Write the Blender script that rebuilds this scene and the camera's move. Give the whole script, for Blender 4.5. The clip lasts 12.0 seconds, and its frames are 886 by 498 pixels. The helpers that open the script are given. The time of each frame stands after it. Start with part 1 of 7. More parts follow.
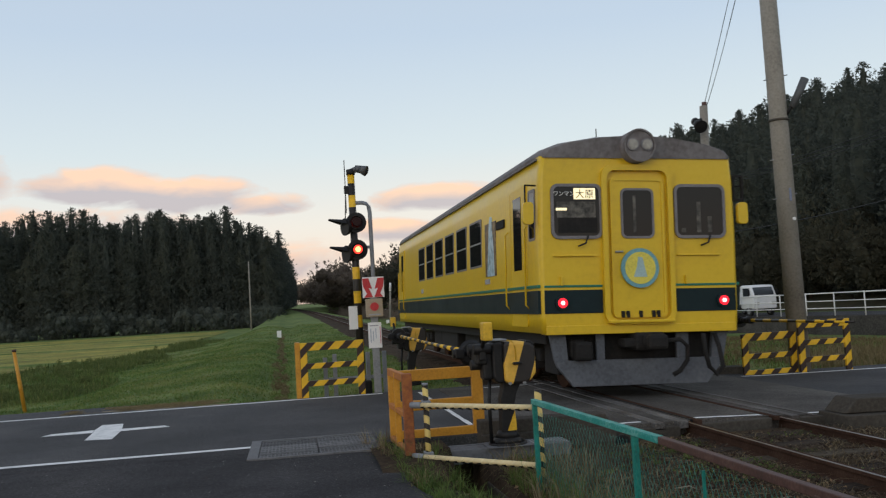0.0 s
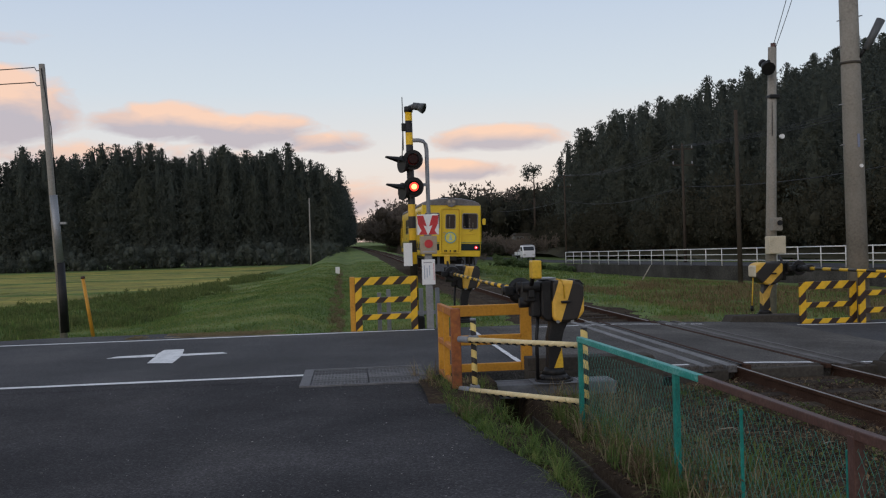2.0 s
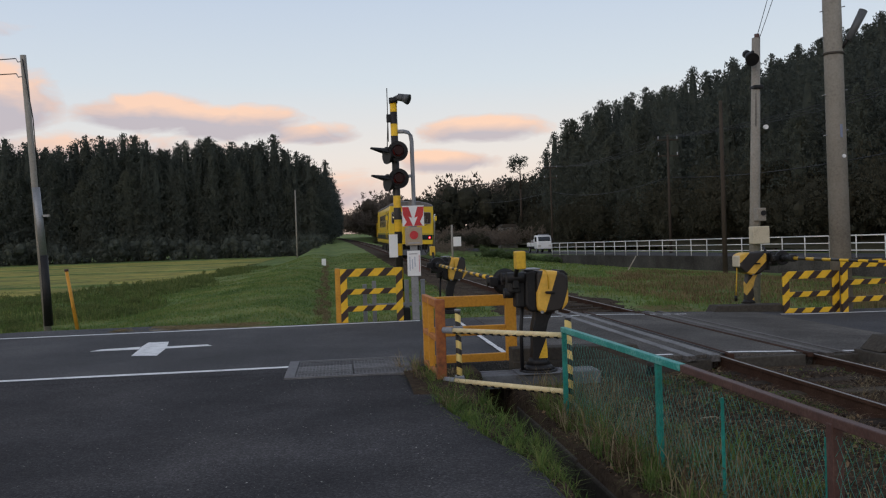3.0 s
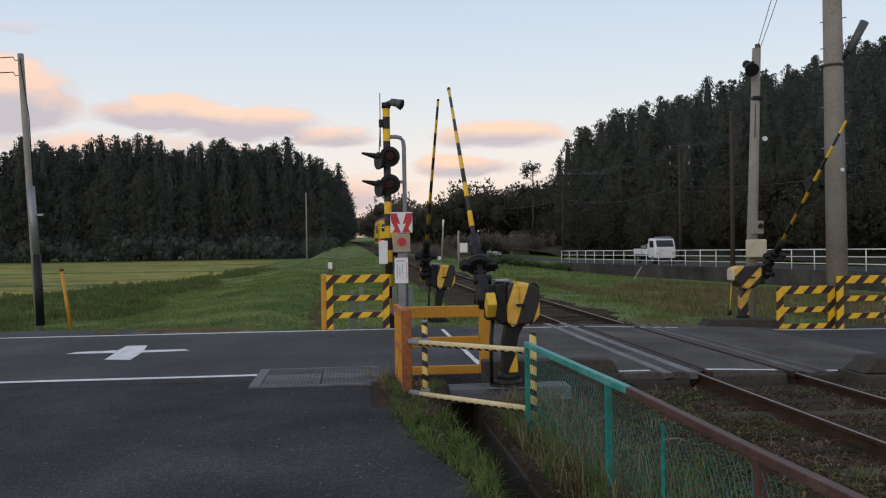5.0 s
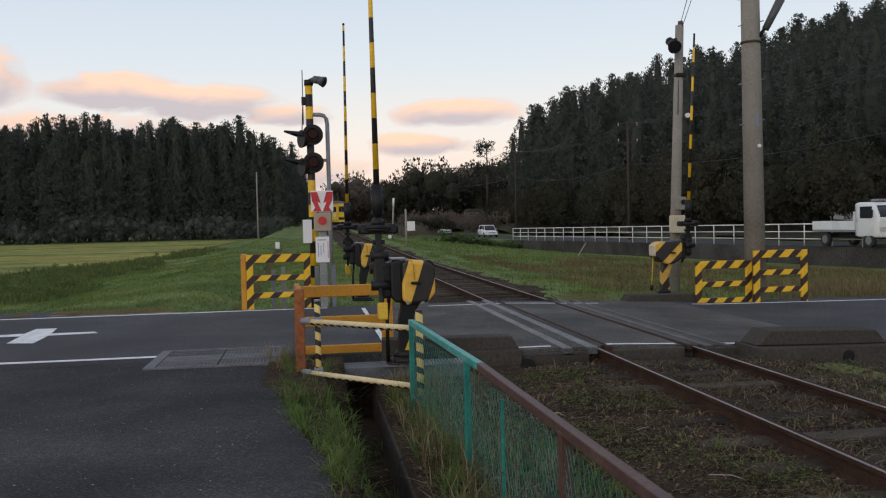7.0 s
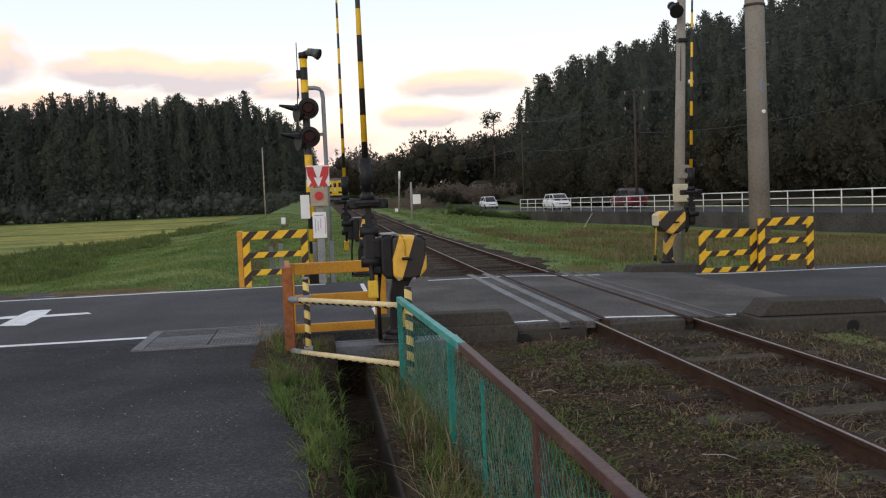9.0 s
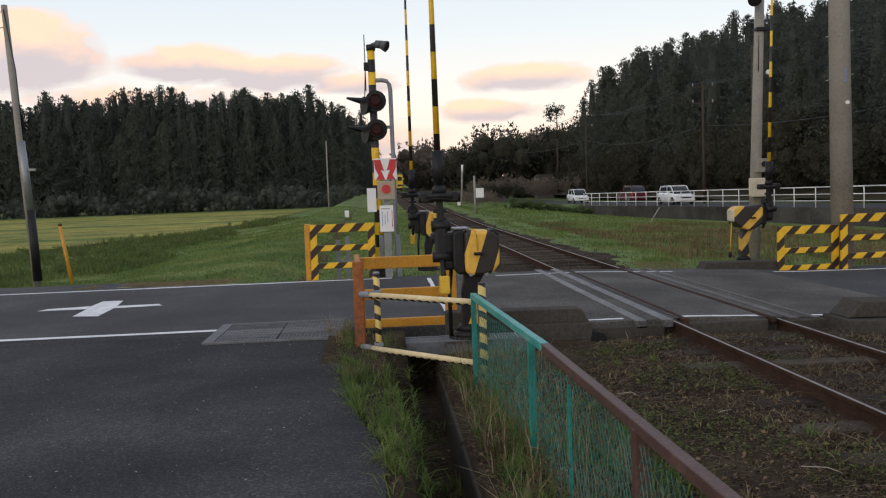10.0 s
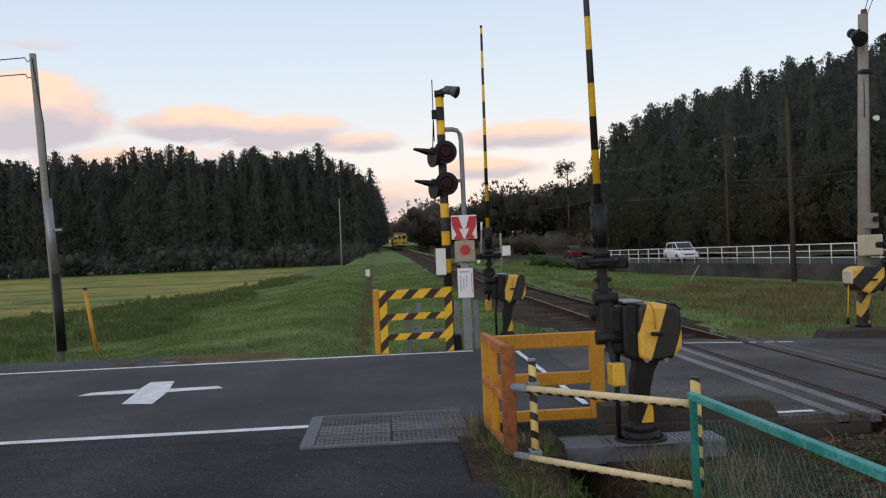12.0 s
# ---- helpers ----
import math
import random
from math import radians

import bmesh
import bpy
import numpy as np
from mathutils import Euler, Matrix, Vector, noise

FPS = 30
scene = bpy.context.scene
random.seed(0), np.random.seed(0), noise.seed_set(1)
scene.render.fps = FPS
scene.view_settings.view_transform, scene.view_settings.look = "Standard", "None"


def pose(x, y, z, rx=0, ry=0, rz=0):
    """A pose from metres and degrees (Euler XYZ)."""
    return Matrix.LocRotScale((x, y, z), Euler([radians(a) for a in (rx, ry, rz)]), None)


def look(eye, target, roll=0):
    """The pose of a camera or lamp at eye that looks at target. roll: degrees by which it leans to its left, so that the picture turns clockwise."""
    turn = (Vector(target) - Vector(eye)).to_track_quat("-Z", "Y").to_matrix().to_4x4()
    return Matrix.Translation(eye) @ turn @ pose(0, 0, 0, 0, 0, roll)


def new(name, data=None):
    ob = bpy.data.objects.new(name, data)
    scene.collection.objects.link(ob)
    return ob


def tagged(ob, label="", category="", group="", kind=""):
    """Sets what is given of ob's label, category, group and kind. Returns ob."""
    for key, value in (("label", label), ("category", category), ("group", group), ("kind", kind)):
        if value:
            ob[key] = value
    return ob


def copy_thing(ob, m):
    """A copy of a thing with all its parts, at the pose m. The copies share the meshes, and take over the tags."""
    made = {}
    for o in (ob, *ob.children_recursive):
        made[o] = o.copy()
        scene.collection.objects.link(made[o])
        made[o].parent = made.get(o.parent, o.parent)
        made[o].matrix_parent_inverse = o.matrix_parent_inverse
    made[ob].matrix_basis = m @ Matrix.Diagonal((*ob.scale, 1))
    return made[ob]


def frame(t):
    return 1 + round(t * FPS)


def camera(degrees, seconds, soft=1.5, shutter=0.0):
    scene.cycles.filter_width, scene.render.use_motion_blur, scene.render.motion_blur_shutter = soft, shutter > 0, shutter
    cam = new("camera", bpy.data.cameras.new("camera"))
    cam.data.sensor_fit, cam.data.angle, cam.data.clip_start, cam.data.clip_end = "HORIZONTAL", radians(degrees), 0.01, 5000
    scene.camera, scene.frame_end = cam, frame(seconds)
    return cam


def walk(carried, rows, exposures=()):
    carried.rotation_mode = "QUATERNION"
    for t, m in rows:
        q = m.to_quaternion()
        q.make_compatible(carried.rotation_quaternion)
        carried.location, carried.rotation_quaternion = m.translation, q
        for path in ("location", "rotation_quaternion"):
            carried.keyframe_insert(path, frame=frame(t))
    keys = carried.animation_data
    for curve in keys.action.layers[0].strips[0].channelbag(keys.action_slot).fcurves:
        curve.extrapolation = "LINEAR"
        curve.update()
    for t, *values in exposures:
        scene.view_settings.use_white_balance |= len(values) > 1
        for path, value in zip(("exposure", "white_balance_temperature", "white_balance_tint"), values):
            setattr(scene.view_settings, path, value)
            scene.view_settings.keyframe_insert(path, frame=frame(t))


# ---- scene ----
cam = camera(52.8, 12.0, soft=1.2, shutter=0.12)
PATH = [
    (0, (-4.576, 4.543, 1.401), (-4.236, 6.511, 1.522), -3.3),
    (0.5, (-4.577, 4.465, 1.367), (-4.368, 6.453, 1.445), -0.9),
    (1, (-4.55, 4.468, 1.362), (-4.359, 6.459, 1.398), -1.2),
    (1.5, (-4.518, 4.463, 1.358), (-4.313, 6.453, 1.361), -1.4),
    (2, (-4.512, 4.472, 1.353), (-4.308, 6.462, 1.348), -1.7),
    (2.5, (-4.517, 4.478, 1.35), (-4.295, 6.465, 1.331), -1.8),
    (3, (-4.49, 4.47, 1.348), (-4.257, 6.456, 1.323), -1.9),
    (5, (-4.05, 4.618, 1.38), (-3.847, 6.607, 1.367), -0.8),
    (5.5, (-3.784, 4.598, 1.368), (-3.691, 6.596, 1.351), -0.5),
    (6, (-3.597, 4.574, 1.357), (-3.498, 6.571, 1.327), -0.3),
    (6.5, (-3.478, 4.581, 1.359), (-3.29, 6.572, 1.323), -1.1),
    (7, (-3.451, 4.573, 1.364), (-3.156, 6.55, 1.301), -1.3),
    (9, (-3.255, 4.758, 1.369), (-2.983, 6.735, 1.245), -2.3),
    (9.5, (-3.286, 4.867, 1.378), (-3.044, 6.849, 1.278), -2.7),
    (10, (-3.338, 4.974, 1.371), (-3.202, 6.965, 1.238), -2.1),
    (10.5, (-3.63, 5.346, 1.385), (-3.527, 7.343, 1.349), -1.1),
    (11, (-3.868, 5.827, 1.403), (-3.836, 7.827, 1.406), -2.0),
    (11.5, (-4.12, 6.323, 1.432), (-4.055, 8.321, 1.449), -2.5),
    (12, (-4.377, 6.702, 1.465), (-4.245, 8.698, 1.46), -2.4),
]
EXPOSURES = [(0, 0.12, 6550, 3), (0.25, 0.06, 6300, 4), (0.5, 0.03, 6100, 5), (1.0, -0.04, 6250, 6), (1.5, -0.03, 6350, 7), (2.0, -0.02, 6400, 8), (2.5, -0.2, 6400, 8), (3.0, 0.0, 6450, 8), (5.0, 0.12, 6450, 8), (5.5, 0.18, 6500, 8), (7.0, 0.17, 6600, 8), (9.0, 0.5, 6800, 8), (10.0, 0.36, 6800, 8), (11.0, 0.22, 6500, 8), (12.0, 0.24, 6450, 8)]
walk(cam, [(t, look(eye, target, roll)) for t, eye, target, roll in PATH], EXPOSURES)

# ---- dusk sky with low pink clouds ----
world = bpy.data.worlds.new("dusk")
scene.world = world
world.use_nodes = True
wn, wl = world.node_tree.nodes, world.node_tree.links
wn.clear()


def wmath(op, a, b=None, clamp=False):
    n = wn.new("ShaderNodeMath")
    n.operation, n.use_clamp = op, clamp
    for i, v in enumerate((a, b)):
        if v is None:
            continue
        if isinstance(v, (int, float)):
            n.inputs[i].default_value = v
        else:
            wl.new(v, n.inputs[i])
    return n.outputs[0]


def wmix(fac, a, b):
    n = wn.new("ShaderNodeMix")
    n.data_type = "RGBA"
    for sock, v in ((n.inputs[0], fac), (n.inputs[6], a), (n.inputs[7], b)):
        if isinstance(v, (int, float)):
            sock.default_value = v
        elif isinstance(v, tuple):
            sock.default_value = (*v, 1)
        else:
            wl.new(v, sock)
    return n.outputs[2]


def build_sky():
    coord = wn.new("ShaderNodeTexCoord").outputs["Generated"]
    sep = wn.new("ShaderNodeSeparateXYZ")
    wl.new(coord, sep.inputs[0])
    x, y, z = sep.outputs
    az = wmath("MULTIPLY", wmath("ARCTAN2", x, y), 57.3)
    el = wmath("MULTIPLY", wmath("ARCSINE", z), 57.3)
    ramp = wn.new("ShaderNodeValToRGB")
    wl.new(wmath("DIVIDE", el, 90.0, True), ramp.inputs[0])
    stops = [(0.0, (0.88, 0.66, 0.56)), (0.03, (0.86, 0.70, 0.62)), (0.06, (0.80, 0.74, 0.72)), (0.11, (0.635, 0.69, 0.765)),
             (0.19, (0.495, 0.575, 0.73)), (0.4, (0.42, 0.46, 0.58)), (1.0, (0.36, 0.39, 0.50))]
    cr = ramp.color_ramp
    while len(cr.elements) < len(stops):
        cr.elements.new(0.5)
    for e, (p, c) in zip(cr.elements, stops):
        e.position, e.color = p, (*c, 1)
    # clouds in a stretched direction space
    comb = wn.new("ShaderNodeCombineXYZ")
    wl.new(wmath("MULTIPLY", az, 0.13), comb.inputs[0])
    wl.new(wmath("MULTIPLY", el, 0.30), comb.inputs[1])
    noise1 = wn.new("ShaderNodeTexNoise")
    noise1.inputs["Scale"].default_value, noise1.inputs["Detail"].default_value, noise1.inputs["Roughness"].default_value = 2.0, 8, 0.56
    noise1.inputs["Distortion"].default_value = 0.35
    wl.new(comb.outputs[0], noise1.inputs["Vector"])
    n1 = noise1.outputs["Fac"]
    shape, lit = None, None
    for u0, v0, ru, rv, dens in [(-11.2, 8.15, 5.0, 1.4, 1.3), (-6.2, 7.6, 5.2, 1.3, 1.25), (-1.2, 6.85, 3.6, 0.8, 0.9), (-21.0, 8.7, 5.6, 2.7, 1.4), (-31, 9.5, 7, 3.0, 1.3), (9.4, 6.75, 4.6, 1.1, 1.15),
                                 (7.2, 4.9, 3.8, 0.9, 1.05), (0.4, 3.2, 4.5, 1.4, 0.7), (-20.7, 12.6, 4.0, 0.5, 0.4),
                                 (-15, 6.0, 9.0, 1.2, 0.7), (28, 7, 8, 1.4, 0.9), (47, 9, 9, 2, 1.0), (-52, 9, 9, 2.5, 1.0)]:
        du = wmath("DIVIDE", wmath("SUBTRACT", az, u0), ru)
        dv = wmath("DIVIDE", wmath("SUBTRACT", el, v0), rv)
        d = wmath("MULTIPLY", wmath("SUBTRACT", 1.0, wmath("ADD", wmath("MULTIPLY", du, du), wmath("MULTIPLY", dv, dv))), dens)
        top = wmath("MULTIPLY", dv, wmath("MAXIMUM", d, 0.0))
        shape = d if shape is None else wmath("MAXIMUM", shape, d)
        lit = top if lit is None else wmath("ADD", lit, top)
    body = wmath("ADD", wmath("MAXIMUM", shape, -1.2), wmath("MULTIPLY", wmath("SUBTRACT", n1, 0.5), 2.3))
    mask = wmath("MULTIPLY", wmath("SUBTRACT", body, 0.08), 1.7, True)
    mask = wmath("MULTIPLY", mask, 0.9)
    glow = wmath("ADD", wmath("MULTIPLY", lit, 1.6), wmath("ADD", 0.38, wmath("MULTIPLY", wmath("SUBTRACT", n1, 0.5), 2.0)), True)
    cloud = wmix(glow, (0.50, 0.44, 0.50), (0.97, 0.62, 0.46))
    sky = wmix(mask, ramp.outputs[0], cloud)
    # the sky texture gives the fine shift of hue towards the set sun
    nish = wn.new("ShaderNodeTexSky")
    nish.sky_type = "NISHITA"
    nish.sun_disc = False
    nish.sun_elevation, nish.sun_rotation = radians(1.5), radians(-142)
    bg1, bg2, add, out = wn.new("ShaderNodeBackground"), wn.new("ShaderNodeBackground"), wn.new("ShaderNodeAddShader"), wn.new("ShaderNodeOutputWorld")
    wl.new(sky, bg1.inputs[0])
    wl.new(nish.outputs[0], bg2.inputs[0])
    bg1.inputs[1].default_value, bg2.inputs[1].default_value = 1.0, 0.03
    wl.new(bg1.outputs[0], add.inputs[0])
    wl.new(bg2.outputs[0], add.inputs[1])
    wl.new(add.outputs[0], out.inputs[0])


build_sky()
sun = new("sun", bpy.data.lights.new("sun", "SUN"))
sun.data.energy, sun.data.angle, sun.data.color = 0.55, radians(50), (1.0, 0.88, 0.78)
sun.matrix_world = look((-38, -35, 24), (0, 15, 0))

# ---- materials ----
MATS = {}


def tree_of(name):
    m = bpy.data.materials.new(name)
    m.use_nodes = True
    nt = m.node_tree
    return m, nt.nodes, nt.links, nt.nodes["Principled BSDF"]


def ramp_node(N, stops):
    r = N.new("ShaderNodeValToRGB")
    while len(r.color_ramp.elements) < len(stops):
        r.color_ramp.elements.new(0.5)
    for e, (p, c) in zip(r.color_ramp.elements, stops):
        e.position, e.color = p, (*c, 1)
    return r


def noise_node(N, L, coord, scale, detail=4, rough=0.55):
    n = N.new("ShaderNodeTexNoise")
    n.inputs["Scale"].default_value, n.inputs["Detail"].default_value, n.inputs["Roughness"].default_value = scale, detail, rough
    L.new(coord, n.inputs["Vector"])
    return n.outputs["Fac"]


def surface(name, base, dark=None, light=None, rough=0.6, metal=0.0, big=1.5, fine=40.0, bump=0.15, spec=0.4, island=0.0, objrand=0.0, world_space=False, spread=0.2, thin=0.0, grit=0.0, patch=0.0):
    """Colour that varies at two scales, with fine relief."""
    if name in MATS:
        return MATS[name]
    m, N, L, P = tree_of(name)
    dark = dark or tuple(c * 0.65 for c in base)
    light = light or tuple(min(1, c * 1.25) for c in base)
    if world_space:
        coord = N.new("ShaderNodeNewGeometry").outputs["Position"]
    else:
        coord = N.new("ShaderNodeTexCoord").outputs["Object"]
    a, b = noise_node(N, L, coord, big, 5), noise_node(N, L, coord, fine, 3)
    mixer = N.new("ShaderNodeMath")
    mixer.operation = "MULTIPLY_ADD"
    L.new(b, mixer.inputs[0])
    mixer.inputs[1].default_value = 0.45
    half = N.new("ShaderNodeMath")
    half.operation = "MULTIPLY"
    L.new(a, half.inputs[0])
    half.inputs[1].default_value = 0.55
    L.new(half.outputs[0], mixer.inputs[2])
    fac = mixer.outputs[0]
    for amount, sock in ((island, "Random Per Island"), (objrand, "Random")):
        if amount:
            src = N.new("ShaderNodeNewGeometry" if sock != "Random" else "ShaderNodeObjectInfo").outputs[sock]
            k = N.new("ShaderNodeMath")
            k.operation = "MULTIPLY_ADD"
            L.new(src, k.inputs[0])
            k.inputs[1].default_value = amount
            L.new(fac, k.inputs[2])
            sub = N.new("ShaderNodeMath")
            sub.operation = "SUBTRACT"
            L.new(k.outputs[0], sub.inputs[0])
            sub.inputs[1].default_value = amount / 2
            fac = sub.outputs[0]
    r = ramp_node(N, [(0.5 - spread, dark), (0.5, base), (0.5 + 1.1 * spread, light)])
    L.new(fac, r.inputs[0])
    colour = r.outputs[0]
    if patch:
        pr = ramp_node(N, [(0.35, (1 - patch,) * 3), (0.65, (1 + patch,) * 3)])
        L.new(noise_node(N, L, coord, 0.35, 6, 0.7), pr.inputs[0])
        pm = N.new("ShaderNodeMix")
        pm.data_type, pm.blend_type = "RGBA", "MULTIPLY"
        pm.inputs[0].default_value = 1
        L.new(colour, pm.inputs[6])
        L.new(pr.outputs[0], pm.inputs[7])
        colour = pm.outputs[2]
    if grit:
        # chips of pale and dark stone showing in the surface
        vo = N.new("ShaderNodeTexVoronoi")
        vo.inputs["Scale"].default_value = 85.0
        L.new(coord, vo.inputs["Vector"])
        chip = N.new("ShaderNodeSeparateColor")
        L.new(vo.outputs["Color"], chip.inputs[0])
        cr = ramp_node(N, [(0.0, (1 - 0.75 * grit,) * 3), (0.45, (1 - 0.3 * grit,) * 3), (0.8, (1 + 0.3 * grit,) * 3), (1.0, (1 + 1.5 * grit,) * 3)])
        L.new(chip.outputs[0], cr.inputs[0])
        gm = N.new("ShaderNodeMix")
        gm.data_type, gm.blend_type = "RGBA", "MULTIPLY"
        gm.inputs[0].default_value = 1
        L.new(colour, gm.inputs[6])
        L.new(cr.outputs[0], gm.inputs[7])
        colour = gm.outputs[2]
    L.new(colour, P.inputs["Base Color"])
    rr = N.new("ShaderNodeMapRange")
    L.new(a, rr.inputs[0])
    rr.inputs[3].default_value, rr.inputs[4].default_value = max(0.03, rough - 0.12), min(1, rough + 0.15)
    L.new(rr.outputs[0], P.inputs["Roughness"])
    P.inputs["Metallic"].default_value = metal
    P.inputs["Specular IOR Level"].default_value = spec
    if bump:
        bn = N.new("ShaderNodeBump")
        bn.inputs["Strength"].default_value, bn.inputs["Distance"].default_value = bump, 0.01
        L.new(b, bn.inputs["Height"])
        L.new(bn.outputs[0], P.inputs["Normal"])
    if thin:
        tr, both = N.new("ShaderNodeBsdfTranslucent"), N.new("ShaderNodeMixShader")
        L.new(r.outputs[0], tr.inputs["Color"])
        both.inputs[0].default_value = thin
        L.new(P.outputs[0], both.inputs[1])
        L.new(tr.outputs[0], both.inputs[2])
        L.new(both.outputs[0], N["Material Output"].inputs["Surface"])
    MATS[name] = m
    return m


def striped(name, way, period, col_a, col_b, share=0.5, wear=0.5, rough=0.5, phase=0.0):
    """Painted bands along a direction of the object's own space, chipped and dirty."""
    if name in MATS:
        return MATS[name]
    m, N, L, P = tree_of(name)
    coord = N.new("ShaderNodeTexCoord").outputs["Object"]
    dot = N.new("ShaderNodeVectorMath")
    dot.operation = "DOT_PRODUCT"
    L.new(coord, dot.inputs[0])
    dot.inputs[1].default_value = tuple(c / period for c in way)
    move = N.new("ShaderNodeMath")
    move.operation = "ADD"
    L.new(dot.outputs["Value"], move.inputs[0])
    move.inputs[1].default_value = phase
    fr = N.new("ShaderNodeMath")
    fr.operation = "FRACT"
    L.new(move.outputs[0], fr.inputs[0])
    gt = N.new("ShaderNodeMath")
    gt.operation = "GREATER_THAN"
    L.new(fr.outputs[0], gt.inputs[0])
    gt.inputs[1].default_value = share
    mix = N.new("ShaderNodeMix")
    mix.data_type = "RGBA"
    L.new(gt.outputs[0], mix.inputs[0])
    mix.inputs[6].default_value, mix.inputs[7].default_value = (*col_a, 1), (*col_b, 1)
    dirt = ramp_node(N, [(0.42, (1, 1, 1)), (0.75, (1 - wear, 1 - wear, 1 - wear))])
    L.new(noise_node(N, L, coord, 9, 6, 0.65), dirt.inputs[0])
    mul = N.new("ShaderNodeMix")
    mul.data_type, mul.blend_type = "RGBA", "MULTIPLY"
    mul.inputs[0].default_value = 1
    L.new(mix.outputs[2], mul.inputs[6])
    L.new(dirt.outputs[0], mul.inputs[7])
    L.new(mul.outputs[2], P.inputs["Base Color"])
    P.inputs["Roughness"].default_value = rough
    MATS[name] = m
    return m


def glowing(name, colour, strength):
    if name in MATS:
        return MATS[name]
    m, N, L, P = tree_of(name)
    P.inputs["Base Color"].default_value = (*colour, 1)
    P.inputs["Emission Color"].default_value = (*colour, 1)
    P.inputs["Emission Strength"].default_value = strength
    MATS[name] = m
    return m


def glass(name="window_glass", tint=(0.02, 0.022, 0.025), rough=0.06):
    if name in MATS:
        return MATS[name]
    m, N, L, P = tree_of(name)
    P.inputs["Base Color"].default_value = (*tint, 1)
    P.inputs["Roughness"].default_value = rough
    P.inputs["Specular IOR Level"].default_value = 0.3
    MATS[name] = m
    return m


ASPHALT = surface("asphalt", (0.055, 0.0545, 0.0575), (0.034, 0.034, 0.036), (0.088, 0.086, 0.087), 0.85, big=0.6, fine=75, bump=0.8, spec=0.3, world_space=True, spread=0.1, grit=0.35, patch=0.12)
ASPHALT_OLD = surface("forecourt_asphalt", (0.042, 0.0405, 0.043), (0.023, 0.0225, 0.0245), (0.067, 0.064, 0.065), 0.95, big=0.8, fine=70, bump=1.0, spec=0.2, world_space=True, spread=0.12, grit=0.42, patch=0.3)
DECKING = surface("crossing_deck", (0.080, 0.073, 0.066), (0.040, 0.035, 0.030), (0.125, 0.115, 0.104), 0.85, big=0.9, fine=45, bump=0.8, spec=0.25, world_space=True, spread=0.11, grit=0.35, patch=0.2)
CONCRETE = surface("concrete", (0.20, 0.195, 0.18), (0.10, 0.098, 0.088), (0.29, 0.285, 0.27), 0.85, big=1.2, fine=30, bump=0.3, world_space=True)
CONCRETE_DARK = surface("stained_concrete", (0.066, 0.059, 0.050), (0.032, 0.028, 0.024), (0.11, 0.10, 0.087), 0.9, big=0.8, fine=30, bump=0.25, spec=0.1, world_space=True, spread=0.24)
POLE_CONCRETE = surface("pole_concrete", (0.265, 0.245, 0.21), (0.16, 0.148, 0.125), (0.34, 0.32, 0.285), 0.8, big=1.2, fine=25, bump=0.15)
LINE = surface("road_paint", (0.74, 0.74, 0.73), (0.38, 0.38, 0.38), (0.84, 0.84, 0.83), 0.7, big=6.0, fine=50, bump=0.1, world_space=True)
SOIL = surface("soil_and_weeds", (0.050, 0.036, 0.025), (0.022, 0.016, 0.012), (0.088, 0.067, 0.040), 0.95, big=1.6, fine=22, bump=1.0, spec=0.04, world_space=True, spread=0.14)
TURF = surface("turf", (0.122, 0.172, 0.050), (0.078, 0.118, 0.036), (0.175, 0.19, 0.07), 0.95, big=0.45, fine=14, bump=0.9, spec=0.1, world_space=True, spread=0.12, patch=0.22)
PADDY = surface("rice_stubble", (0.225, 0.21, 0.042), (0.12, 0.15, 0.036), (0.33, 0.275, 0.065), 0.95, big=0.16, fine=2.2, bump=0.8, spec=0.15, world_space=True, spread=0.11, patch=0.35)
BLADE_DARK = surface("rank_grass", (0.118, 0.152, 0.047), (0.066, 0.092, 0.03), (0.17, 0.185, 0.065), 0.75, big=0.5, fine=9, bump=0, spec=0.15, island=0.35, world_space=True, thin=0.4)
STRAW = surface("old_straw", (0.20, 0.15, 0.085), (0.10, 0.07, 0.04), (0.34, 0.28, 0.17), 0.85, big=0.5, fine=9, bump=0, spec=0.1, island=0.5, world_space=True, thin=0.35)
BLADE = surface("grass_blades", (0.152, 0.218, 0.058), (0.088, 0.146, 0.042), (0.235, 0.245, 0.088), 0.75, big=0.45, fine=9, bump=0, spec=0.15, island=0.2, world_space=True, thin=0.45, spread=0.12, patch=0.25)
FIELDBROWN = surface("red_brown_grass", (0.20, 0.14, 0.072), (0.12, 0.088, 0.047), (0.28, 0.205, 0.11), 0.85, big=0.4, fine=6, bump=0, spec=0.1, island=0.4, world_space=True, thin=0.4, patch=0.3)
PALESTICK = surface("bleached_stick", (0.36, 0.31, 0.24), (0.22, 0.18, 0.13), (0.46, 0.41, 0.33), 0.85, big=4, fine=30, bump=0.2, island=0.3)
DRY = surface("dry_grass", (0.24, 0.185, 0.095), (0.145, 0.115, 0.055), (0.36, 0.29, 0.165), 0.85, big=0.5, fine=9, bump=0, spec=0.1, island=0.3, world_space=True, thin=0.4)
NEEDLES = surface("cedar_needles", (0.096, 0.108, 0.090), (0.072, 0.084, 0.074), (0.122, 0.130, 0.096), 0.9, big=0.2, fine=1.6, bump=0, spec=0.08, island=0.15, objrand=0.2, thin=0.4)
LEAVES = surface("broad_leaves", (0.066, 0.066, 0.048), (0.046, 0.048, 0.037), (0.088, 0.082, 0.056), 0.9, big=0.2, fine=1.6, bump=0, spec=0.08, island=0.15, objrand=0.2, thin=0.4)
